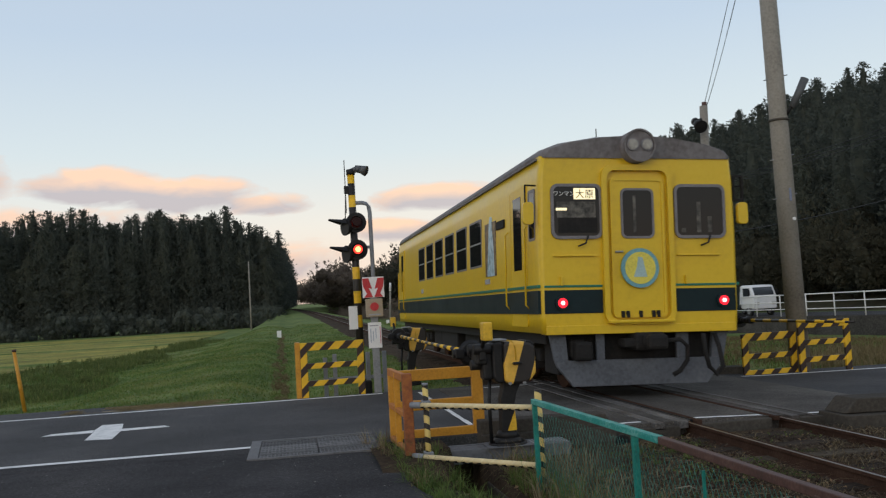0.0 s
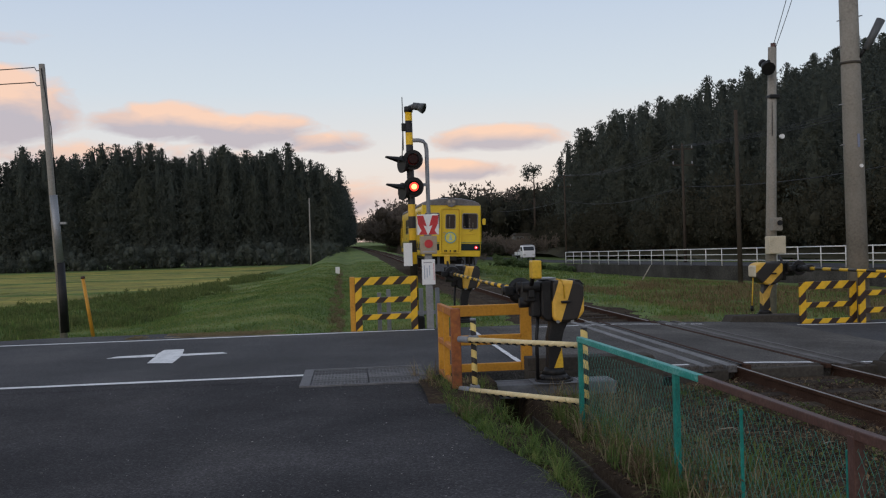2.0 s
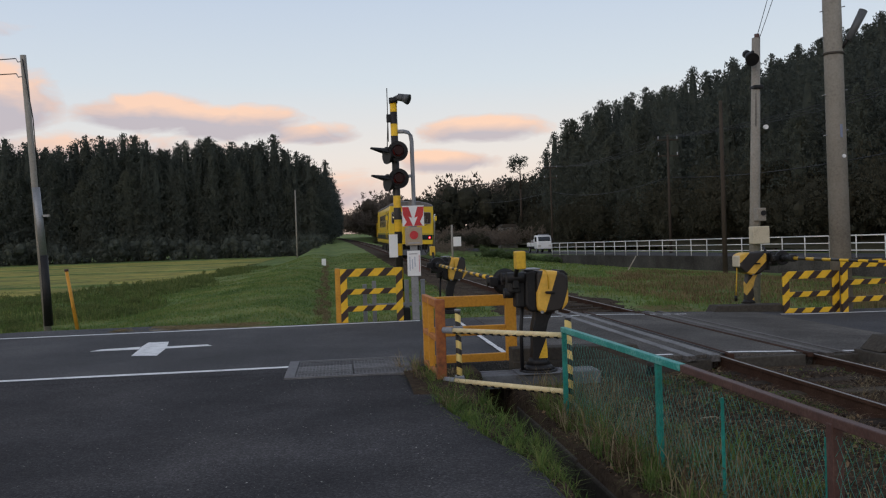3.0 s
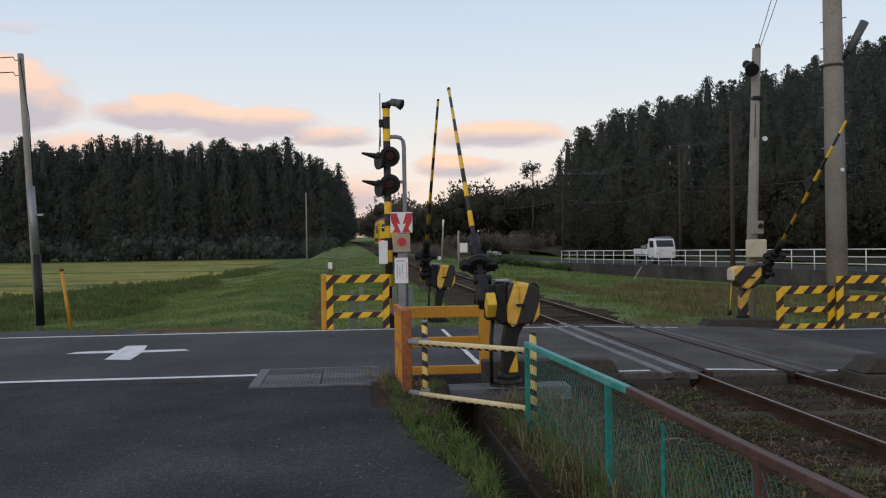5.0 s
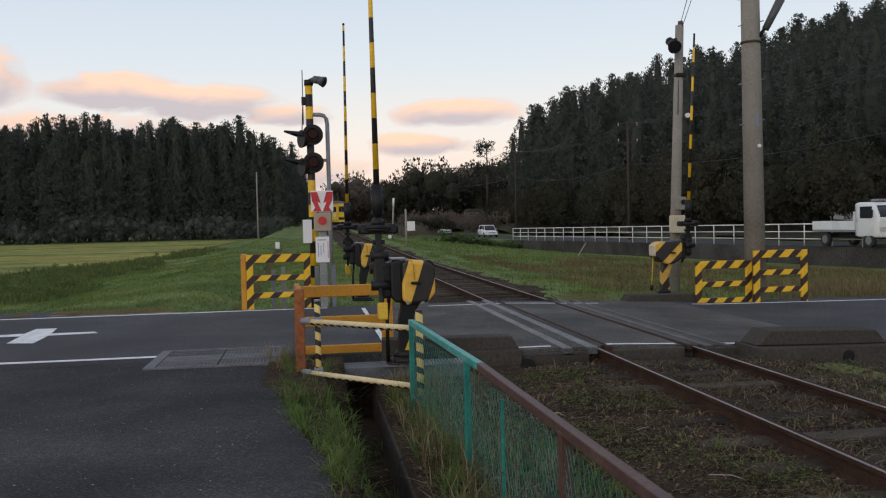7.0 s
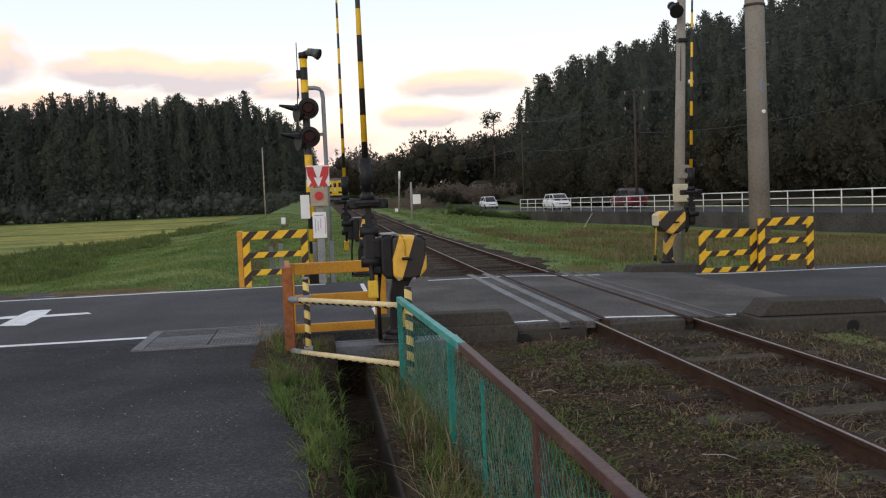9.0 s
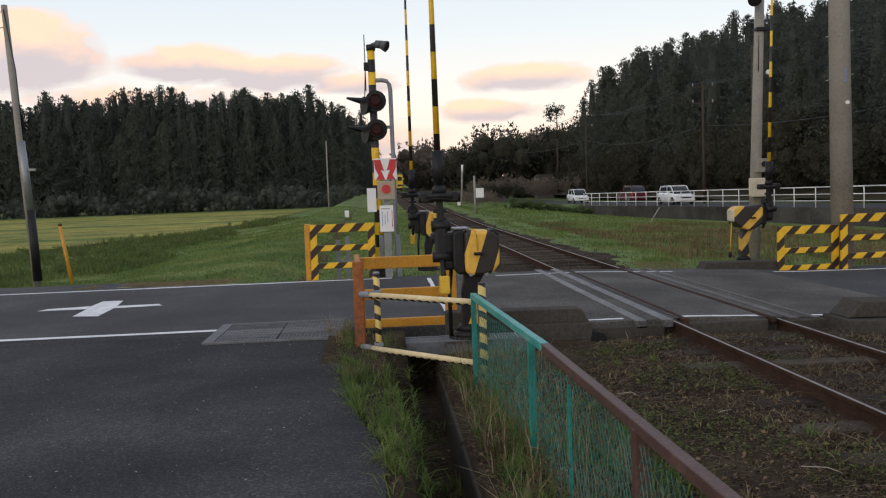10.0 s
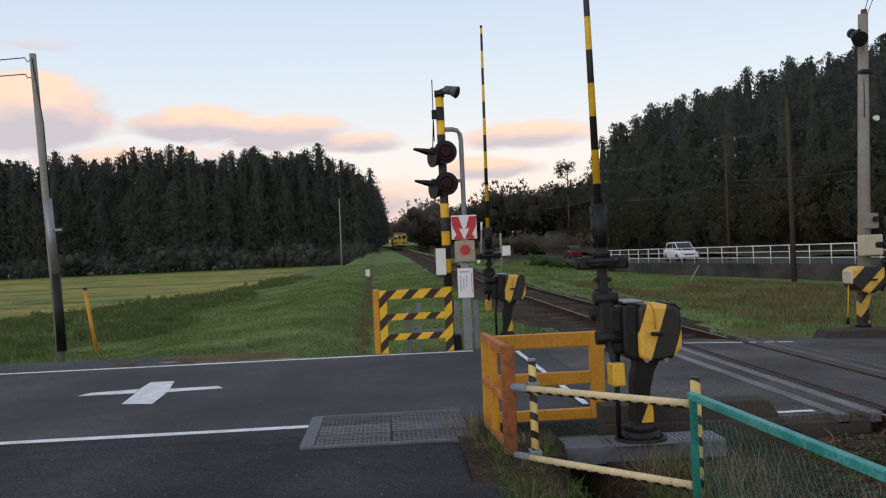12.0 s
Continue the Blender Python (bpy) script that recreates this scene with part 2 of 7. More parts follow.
BUSHLEAF = surface("green_bush_leaves", (0.11, 0.155, 0.065), (0.08, 0.115, 0.05), (0.15, 0.18, 0.08), 0.9, big=0.4, fine=4, bump=0, spec=0.1, island=0.15, thin=0.4)
WEEDLEAF = surface("weed_leaves", (0.125, 0.155, 0.055), (0.075, 0.10, 0.036), (0.17, 0.185, 0.07), 0.9, big=0.7, fine=6, bump=0, spec=0.08, island=0.5, thin=0.4, world_space=True)
DEADLEAF = surface("dead_brown_leaves", (0.105, 0.066, 0.043), (0.04, 0.026, 0.019), (0.20, 0.135, 0.082), 0.85, big=2, fine=20, bump=0, spec=0.1, island=0.8, world_space=True)
BROWNLEAF = surface("autumn_leaves", (0.165, 0.135, 0.108), (0.115, 0.096, 0.08), (0.205, 0.165, 0.13), 0.9, big=0.3, fine=2.5, bump=0, spec=0.08, island=0.12, objrand=0.2, thin=0.45)
BARK = surface("bark", (0.06, 0.048, 0.038), rough=0.95, big=2, fine=20, bump=0.5, spec=0.15)
STEEL = surface("galvanised_steel", (0.27, 0.28, 0.29), rough=0.45, metal=0.6, big=3, fine=40, bump=0.08)
GREYPAINT = surface("grey_paint", (0.23, 0.245, 0.27), (0.15, 0.16, 0.175), (0.30, 0.315, 0.34), 0.55, big=3, fine=40, bump=0.08)
BLACK = surface("black_paint", (0.011, 0.011, 0.012), (0.006, 0.006, 0.007), (0.026, 0.025, 0.024), 0.5, big=4, fine=40, bump=0.1, spec=0.3)
RUBBER = surface("black_rubber", (0.02, 0.02, 0.021), rough=0.8, big=4, fine=40)
RAILGLINT = surface("worn_rail_glint", (0.27, 0.25, 0.235), (0.13, 0.11, 0.10), (0.36, 0.34, 0.325), 0.38, metal=0.9, big=4, fine=60, bump=0.05)
RUST = surface("rusty_rail", (0.056, 0.032, 0.023), (0.03, 0.018, 0.014), (0.085, 0.052, 0.037), 0.95, metal=0.0, big=5, fine=60, bump=0.4, spec=0.06)
BROWNRAIL = surface("brown_painted_steel", (0.085, 0.042, 0.034), (0.05, 0.028, 0.024), (0.15, 0.095, 0.075), 0.55, big=7, fine=60, bump=0.2)
SLEEPER = surface("weathered_sleeper", (0.062, 0.05, 0.039), (0.03, 0.024, 0.02), (0.10, 0.085, 0.066), 0.95, big=3, fine=30, bump=0.6, spec=0.05, objrand=0.3)
STONE = surface("ballast_stone", (0.06, 0.044, 0.033), (0.03, 0.022, 0.017), (0.105, 0.083, 0.063), 0.95, big=4, fine=40, bump=0.5, spec=0.08, island=0.5)
GREEN = surface("green_fence_paint", (0.012, 0.20, 0.165), (0.010, 0.12, 0.10), (0.03, 0.30, 0.25), 0.45, big=6, fine=60, bump=0.08)
GREENLIGHT = surface("worn_green_paint", (0.022, 0.27, 0.235), (0.012, 0.19, 0.165), (0.20, 0.45, 0.41), 0.45, big=5, fine=70, bump=0.1, spread=0.15)
WIREGREEN = surface("green_coated_wire", (0.03, 0.20, 0.155), (0.02, 0.10, 0.08), (0.10, 0.30, 0.25), 0.5, big=3, fine=30, bump=0, world_space=True, spread=0.1)
ORANGE = surface("orange_paint", (0.58, 0.27, 0.025), (0.36, 0.155, 0.02), (0.66, 0.34, 0.05), 0.5, big=3.5, fine=40, bump=0.12)
ORANGERUST = surface("rust_stained_orange_paint", (0.42, 0.15, 0.03), (0.18, 0.07, 0.025), (0.52, 0.22, 0.04), 0.65, big=3, fine=30, bump=0.3)
WHITE = surface("white_paint", (0.74, 0.74, 0.73), (0.52, 0.52, 0.51), (0.82, 0.82, 0.81), 0.5, big=2, fine=30, bump=0.05)
SIGNWHITE = surface("sign_white", (0.78, 0.78, 0.77), (0.66, 0.66, 0.64), (0.82, 0.82, 0.82), 0.45, big=5, fine=40, bump=0)
SIGNRED = surface("sign_red", (0.52, 0.035, 0.04), (0.36, 0.03, 0.035), (0.58, 0.06, 0.06), 0.45, big=5, fine=40, bump=0)
BEIGE = surface("beige_enamel", (0.55, 0.49, 0.36), (0.36, 0.31, 0.22), (0.62, 0.56, 0.44), 0.5, big=4, fine=40, bump=0.06)
INK = surface("grey_ink", (0.34, 0.34, 0.36), rough=0.6, bump=0)
YELLOW, DARK = (0.84, 0.50, 0.02), (0.02, 0.016, 0.014)
YELLOWPAINT = surface("yellow_paint", (0.68, 0.42, 0.03), (0.42, 0.25, 0.025), (0.74, 0.48, 0.06), 0.45, big=4, fine=40, bump=0.08)
HAZARD = striped("hazard_stripes", (0.75, 0.0, -0.75), 0.235, YELLOW, (0.035, 0.018, 0.012), 0.55, 0.25)
HAZARD_BOX = striped("hazard_box_stripes", (1.0, 0.0, -0.33), 0.30, (0.80, 0.47, 0.065), DARK, 0.48, 0.3, phase=0.97)
HAZARD_BOX3 = striped("far_gate_stripes", (1.0, 0.0, -1.0), 0.46, (0.72, 0.43, 0.06), DARK, 0.36, 0.4, phase=0.571)
COLUMN3 = striped("far_column_stripes", (0.75, 0.2, -0.6), 0.24, (0.62, 0.38, 0.07), DARK, 0.5, 0.45, phase=0.3)
RINGED = striped("ringed_pole", (0, 0, 1), 0.44, DARK, YELLOW, 0.5, 0.35)
RINGED_THIN = striped("ringed_thin_post", (0.5, 0.3, 1), 0.125, DARK, (0.74, 0.56, 0.18), 0.42, 0.3)
ROPEBAR = striped("cream_bar_stripes", (1, 0.0, -1.0), 0.07, (0.80, 0.68, 0.40), (0.76, 0.62, 0.34), 0.2, 0.25)
BOOMPAINT = striped("boom_stripes", (0, 1, 0), 0.5, YELLOW, DARK, 0.5, 0.3)


# ---- mesh helpers ----
def link_mesh(name, bm, material, parent=None, label="", smooth=False):
    me = bpy.data.meshes.new(name)
    bm.to_mesh(me)
    bm.free()
    for m in material if isinstance(material, (list, tuple)) else [material]:
        me.materials.append(m)
    if smooth:
        me.polygons.foreach_set("use_smooth", [True] * len(me.polygons))
    ob = new(name, me)
    if parent is not None:
        ob.parent = parent
    if label:
        ob["label"] = label
    return ob


def part(name, bm, material, parent, label="", smooth=False):
    return link_mesh(name, bm, material, parent, label, smooth)


def thing(name, label, category, at=(0, 0, 0), rz=0.0, group="", kind=""):
    e = new(name)
    e.empty_display_size = 0.2
    e.matrix_world = pose(*at, 0, 0, rz)
    return tagged(e, label, category, group, kind)


def box(bm, x0, x1, y0, y1, z0, z1, bevel=0.0, mi=0, m=None):
    vs = [bm.verts.new((x, y, z)) for x in (x0, x1) for y in (y0, y1) for z in (z0, z1)]
    fs = [bm.faces.new([vs[i] for i in q]) for q in ((0, 1, 3, 2), (4, 6, 7, 5), (0, 4, 5, 1), (2, 3, 7, 6), (0, 2, 6, 4), (1, 5, 7, 3))]
    for f in fs:
        f.material_index = mi
    if m is not None:
        bmesh.ops.transform(bm, matrix=m, verts=vs)
    if bevel:
        es = list({e for f in fs for e in f.edges})
        out = bmesh.ops.bevel(bm, geom=es, offset=bevel, segments=2, profile=0.5, affect="EDGES", clamp_overlap=True)
        for f in out["faces"]:
            f.material_index = mi
    return bm


def tube(bm, a, b, r0, r1=None, seg=12, mi=0, caps=True):
    a, b = Vector(a), Vector(b)
    r1 = r0 if r1 is None else r1
    q = (b - a).to_track_quat("Z", "Y")
    rings = []
    for p, r in ((a, r0), (b, r1)):
        rings.append([bm.verts.new(p + q @ Vector((r * math.cos(2 * math.pi * i / seg), r * math.sin(2 * math.pi * i / seg), 0))) for i in range(seg)])
    for i in range(seg):
        f = bm.faces.new((rings[0][i], rings[0][(i + 1) % seg], rings[1][(i + 1) % seg], rings[1][i]))
        f.material_index, f.smooth = mi, True
    if caps:
        bm.faces.new(list(reversed(rings[0]))).material_index = mi
        bm.faces.new(rings[1]).material_index = mi
    return bm


def prism(bm, pts, y0, y1, mi=0, bevel=0.0):
    """A profile in x and z, drawn out from y0 to y1."""
    a = [bm.verts.new((x, y0, z)) for x, z in pts]
    b = [bm.verts.new((x, y1, z)) for x, z in pts]
    fs = [bm.faces.new(a), bm.faces.new(list(reversed(b)))]
    n = len(pts)
    for i in range(n):
        fs.append(bm.faces.new((a[i], b[i], b[(i + 1) % n], a[(i + 1) % n])))
    bmesh.ops.recalc_face_normals(bm, faces=fs)
    for f in fs:
        f.material_index = mi
    if bevel:
        bmesh.ops.bevel(bm, geom=list({e for f in fs for e in f.edges}), offset=bevel, segments=2, profile=0.5, affect="EDGES", clamp_overlap=True)
    return bm


def bm_box(*a, **k):
    return box(bmesh.new(), *a, **k)


def bm_tube(*a, **k):
    return tube(bmesh.new(), *a, **k)


def bm_path(points, r, seg=8):
    """One tube bent along points."""
    bm = bmesh.new()
    pts = [Vector(p) for p in points]
    rings = []
    for i, p in enumerate(pts):
        way = (pts[min(i + 1, len(pts) - 1)] - pts[max(i - 1, 0)]).normalized()
        up = Vector((0, 0, 1)) if abs(way.z) < 0.9 else Vector((0, 1, 0))
        u = way.cross(up).normalized()
        v = way.cross(u)
        rings.append([bm.verts.new(p + r * (math.cos(2 * math.pi * k / seg) * u + math.sin(2 * math.pi * k / seg) * v)) for k in range(seg)])
    for q, w in zip(rings, rings[1:]):
        for k in range(seg):
            bm.faces.new((q[k], q[(k + 1) % seg], w[(k + 1) % seg], w[k])).smooth = True
    bm.faces.new(rings[0])
    bm.faces.new(list(reversed(rings[-1])))
    bmesh.ops.recalc_face_normals(bm, faces=bm.faces)
    return bm


def array_mesh(name, verts, faces, material, parent=None):
    """A mesh from numpy arrays: verts (n, 3), faces (m, k)."""
    me = bpy.data.meshes.new(name)
    verts, faces = np.asarray(verts, np.float32), np.asarray(faces, np.int32)
    k = faces.shape[1]
    me.vertices.add(len(verts))
    me.vertices.foreach_set("co", verts.ravel())
    me.loops.add(faces.size)
    me.loops.foreach_set("vertex_index", faces.ravel())
    me.polygons.add(len(faces))
    me.polygons.foreach_set("loop_start", np.arange(0, faces.size, k, dtype=np.int32))
    me.update(calc_edges=True)
    me.materials.append(material)
    if name is None:
        return me
    ob = new(name, me)
    if parent is not None:
        ob.parent = parent
    return ob


RNG = np.random.default_rng(7)


# ---- the lie of the land ----
def track_x(y):
    return 0.0 if y < 60 else -1.0 * ((y - 60) / 133.0) ** 2


def track_z(y):
    return 0.0 if y < 40 else 0.0085 * (y - 40)


def road_z(x):
    return 0.0 if x < -0.3 else -0.13 * min(1.0, (x + 0.3) / 3.5) - (0.01 * (x - 3.2) if x > 3.2 else 0)


def fence_x(y):
    return 15.8 + (88 - y) * 0.1238


def fence_z(y):
    return -0.28 - 0.0076 * (y - 43)


def lane_x(y):
    return 19.5 + (120 - y) * 0.043 if y < 120 else 19.5 - (y - 120) * 0.02


def step(a, b, v):
    t = max(0.0, min(1.0, (v - a) / (b - a)))
    return t * t * (3 - 2 * t)


def field_edge(y):
    """Right edge of the rice field, towards the embankment."""
    return min(-12.9, -18.3 + 0.27 * max(0.0, y - 40)) - 0.015 * max(0.0, y - 60)


def land(x, y):
    wob = 0.05 * noise.noise((x * 0.35, y * 0.35, 0)) + 0.03 * noise.noise((x * 1.3, y * 1.3, 4))
    tx, tz = track_x(y), track_z(y)
    far = -0.6 + wob - 0.5 * step(40, 165, y)
    fx, fz = fence_x(min(max(y, 10), 150)), fence_z(min(max(y, 10), 120))
    right = -0.35 + wob + (fz - 0.55) * step(5.5, fx - 1.0, x)
    if x > fx + 0.62:
        right = fz - 0.03
    bank = tz - 0.17 + wob * 0.6
    if x < tx:
        d = tx - x
        z = bank + (far - bank) * step(6.5, 11.0, d)
        z -= 0.22 * step(3.8, 4.7, d) * (1 - step(5.0, 5.9, d)) if y > 20 else 0
        z += 0.12 * noise.noise((x * 0.5, y * 0.22, 11)) * step(5.2, 6.5, d) * (1 - step(12.0, 15.0, d))
    else:
        d = x - tx
        z = bank + (right - bank) * step(1.8, 5.0, d)
    if y < 19.3:
        if x < -3.9:
            z = -0.1
        elif x < -3.15 and y < 13.6:
            z = -0.07 + wob * 0.6 - 0.5 * step(-3.30, -3.13, x + 0.05 * math.sin(y * 1.7)) * (1 - step(12.4, 13.0, y))
        elif y < 13.6:
            z = -0.2 + wob * 0.8 if x < 2 else right
            if -3.15 < x < -2.87:
                z = -0.62 + wob
        else:
            z = road_z(x) - 0.12
    elif y < 20.4:
        z = min(z, road_z(x) - 0.04)
    if y > 250:
        z = max(z, tz - 0.5)
    return z


def ground():
    xs = np.unique(np.round(np.concatenate([np.linspace(-3000, -130, 14), np.linspace(-130, -30, 26), np.linspace(-30, -12, 24), np.linspace(-12, 8, 110),
                                            [-3.95, -3.85, -3.17, -3.13, -2.88, -2.85], np.linspace(8, 30, 40), np.linspace(30, 130, 26), np.linspace(130, 3000, 14)]), 3))
    ys = np.unique(np.round(np.concatenate([np.linspace(-3000, -60, 12), np.linspace(-60, -2, 14), np.linspace(-2, 26, 120), [13.55, 13.65, 19.25, 19.35], np.linspace(26, 60, 70),
                                            np.linspace(60, 250, 70), np.linspace(250, 500, 20), np.linspace(500, 3000, 12)]), 3))
    X, Y = np.meshgrid(xs, ys)
    Z = np.array([[land(float(x), float(y)) for x in xs] for y in ys])
    n, m = len(ys), len(xs)
    v = np.stack([X, Y, Z], -1).reshape(-1, 3)
    i = (np.arange(n - 1)[:, None] * m + np.arange(m - 1)[None]).ravel()
    ob = array_mesh("ground", v, np.stack([i, i + 1, i + m + 1, i + m], -1), TURF)
    ob.data.polygons.foreach_set("use_smooth", [True] * len(ob.data.polygons))
    tagged(ob, "uneven grassy ground with a narrow drainage ditch", "ground", kind="structure")


ground()


def sheet(name, label, category, xs, ys, zf, material, thick=0.1):
    """A slab that follows zf(x, y), with real thickness at its rim."""
    bm = bmesh.new()
    top = [[bm.verts.new((x, y, zf(x, y))) for x in xs(y)] for y in ys]
    for a, b in zip(top, top[1:]):
        for i in range(len(a) - 1):
            bm.faces.new((a[i], a[i + 1], b[i + 1], b[i]))
    rim = [e for e in bm.edges if e.is_boundary]
    ex = bmesh.ops.extrude_edge_only(bm, edges=rim)
    bmesh.ops.translate(bm, vec=(0, 0, -thick), verts=[g for g in ex["geom"] if isinstance(g, bmesh.types.BMVert)])
    bmesh.ops.recalc_face_normals(bm, faces=bm.faces)
    ob = link_mesh(name, bm, material)
    return tagged(ob, label, category, kind="structure")


def lin(a, b, n):
    return [a + (b - a) * i / (n - 1) for i in range(n)]


def edge_x(y):
    """Ragged edge of the forecourt asphalt above the ditch."""
    return -3.36 - 0.122 * max(0.0, min(y, 13.4) - 9.2) + 0.03 * math.sin(y * 2.1) + 0.02 * math.sin(y * 5.3)


ROAD_X = lin(-90, -12, 14) + lin(-11, 12, 70) + lin(13, 26, 8)
sheet("road", "dark asphalt country road leading over the level crossing", "road", lambda y: ROAD_X, lin(13.9, 19.25, 9), lambda x, y: road_z(x), ASPHALT, 0.12)
sheet("forecourt", "worn dark asphalt lane beside the ditch", "road",
      lambda y: lin(-40, -4.4, 12) + [-4.0, edge_x(y)], lin(-12, 4, 9) + lin(4.3, 13.8, 36) + [13.86, 14.0, 14.16], lambda x, y: (-0.004 if y < 13.83 else 0.0045) - 0.012 * (1 if x > -3.9 else 0), ASPHALT_OLD, 0.12)
sheet("lane", "asphalt lane behind the white fence", "road", lambda y: [max(lane_x(y) - 2.9, fence_x(y) + 0.12 if y < 90 else 0), lane_x(y) + 0.5, lane_x(y) + 2.9], lin(8, 200, 50),
      lambda x, y: fence_z(min(y, 120)) + 0.02, ASPHALT, 0.1)
sheet("crossing_deck", "grey worn paving between and beside the rails", "road", lambda y: lin(-2.3, 2.6, 30), lin(13.62, 19.0, 12), lambda x, y: road_z(x) + 0.006, DECKING, 0.22)


def strip(name, label, x0, x1, y0, y1, zf, z=0.006, skew=0.0, n=24):
    bm = bmesh.new()
    rows = []
    for i in range(n + 1):
        x = x0 + (x1 - x0) * i / n
        dy = skew * i / n
        j0, j1 = (random.uniform(-0.008, 0.008) for _ in range(2))
        rows.append((bm.verts.new((x, y0 + dy + j0, zf(x) + z)), bm.verts.new((x, y1 + dy + j1, zf(x) + z))))
    for a, b in zip(rows, rows[1:]):
        bm.faces.new((a[0], b[0], b[1], a[1]))
    ob = link_mesh(name, bm, LINE)
    return tagged(ob, label, "road marking", kind="structure")


sheet("road_shoulder", "short worn asphalt spur beside the road", "road", lambda y: lin(-14 + 2.6 * (y - 19.2) + 0.1 * math.sin(y * 9), -6.9 - 0.35 * (y - 19.2) + 0.15 * math.sin(y * 7), 14), lin(19.2, 20.8, 12), lambda x, y: -0.006 - 0.03 * (y - 19.2), ASPHALT, 0.4)
GRAVEL = surface("pale_gravel", (0.27, 0.235, 0.175), (0.15, 0.125, 0.09), (0.38, 0.335, 0.26), 0.95, big=2.5, fine=45, bump=0.8, spec=0.05, world_space=True, spread=0.14, patch=0.2)
sheet("gravel_patch", "pale gravel and dead grass beside the road", "gravel", lambda y: lin(-7.35 - 0.3 * (y - 19.2) + 0.2 * math.sin(y * 5), -5.7 - 0.9 * (y - 19.2) + 0.25 * math.sin(y * 6), 12), lin(19.18, 20.7, 12), lambda x, y: -0.002 - 0.045 * (y - 19.2) + 0.015 * noise.noise((x * 2, y * 2, 3)), GRAVEL, 0.45)
strip("edge_line", "worn white edge line along the near side", -60, -5.05, 14.19, 14.31, road_z, n=120)
strip("edge_line", "white edge line along the far side", -60, -3.2, 18.98, 19.10, road_z, n=120)
strip("edge_line", "white edge line along the far side", -1.6, 1.2, 18.62, 18.70, road_z, 0.012, 0.0, 40)
strip("edge_line", "white edge line along the far side", 2.8, 24, 18.54, 18.64, road_z, n=80)
strip("edge_line", "short white mark at the deck edge", -1.32, -0.95, 13.70, 13.78, road_z, 0.012, n=5)
strip("edge_line", "short white mark at the deck edge", -0.38, 0.42, 13.66, 13.74, road_z, 0.012, n=9)
strip("edge_line", "short white mark at the deck edge", 0.98, 1.45, 13.66, 13.74, road_z, 0.012, n=6)


bm = bmesh.new()
rows = [[bm.verts.new((-2.64 + s * (0.03 + 0.012 * noise.noise((y * 3, s, 1))), y, 0.0135)) for s in (-1, 1)] for y in lin(14.55, 18.72, 24)]
for a, b in zip(rows, rows[1:]):
    bm.faces.new((a[0], a[1], b[1], b[0]))
tagged(link_mesh("stop_line", bm, LINE), "worn white line across the road before the gate", "road marking", kind="structure")


def cross_mark():
    bm = bmesh.new()
    for pts in ([(-7.20, 17.5), (-6.92, 17.48), (-6.835, 16.90), (-6.80, 16.60), (-6.77, 15.87), (-7.10, 15.96), (-7.15, 16.65), (-7.19, 16.98)], [(-7.78, 16.66), (-7.70, 16.86), (-7.195, 16.97), (-7.155, 16.66)], [(-6.83, 16.88), (-6.30, 16.89), (-6.21, 16.70), (-6.805, 16.62)]):
        f = bm.faces.new([bm.verts.new((x, y, 0.006)) for x, y in pts])
        f.normal_update()
        if f.normal.z < 0:
            f.normal_flip()
    tagged(link_mesh("cross_mark", bm, LINE), "worn white painted cross on the asphalt", "road marking", kind="structure")


cross_mark()


def drain_cover():
    t = thing("drain_cover", "long grey steel grating over a roadside drain", "drain cover", (-4.42, 14.03, 0.0))
    pale = surface("grey_drain_frame", (0.135, 0.135, 0.14), (0.08, 0.08, 0.082), (0.20, 0.20, 0.205), 0.8, big=3, fine=40, bump=0.3)
    steel = surface("dark_grate_steel", (0.085, 0.085, 0.088), (0.04, 0.04, 0.042), (0.15, 0.15, 0.155), 0.6, metal=0.3, big=5, fine=50, bump=0.2, objrand=0.3)
    bm = bmesh.new()
    for x0, x1, y0, y1 in ((-0.65, 0.66, -0.62, -0.575), (-0.65, 0.66, 0.575, 0.62), (-0.65, -0.545, -0.575, 0.575)):
        box(bm, x0, x1, y0, y1, -0.05, 0.014, 0.004)
    part("frame", bm, pale, t)
    # black sheet paints the shade of the open drain under the bars
    part("bed", bm_box(-0.545, 0.66, -0.575, 0.575, -0.06, -0.03), BLACK, t)
    for k in range(3):
        y0 = -0.565 + 0.378 * k
        for half in range(2):
            x0, x1 = (-0.54, 0.035) if half == 0 else (0.05, 0.655)
            bm = bmesh.new()
            for i in range(7):
                yy = y0 + 0.004 + i * 0.053
                box(bm, x0, x1, yy, yy + 0.027, -0.028, 0.010 + random.uniform(-0.003, 0.002), 0.003)
            n = 16
            for i in range(n):
                xx = x0 + (x1 - x0) * (i + 0.2) / n
                box(bm, xx, xx + 0.012, y0, y0 + 0.36, -0.028, 0.0075)
            o = part("grate", bm, steel, t)
            o.location.z = random.uniform(-0.004, 0.003)


drain_cover()


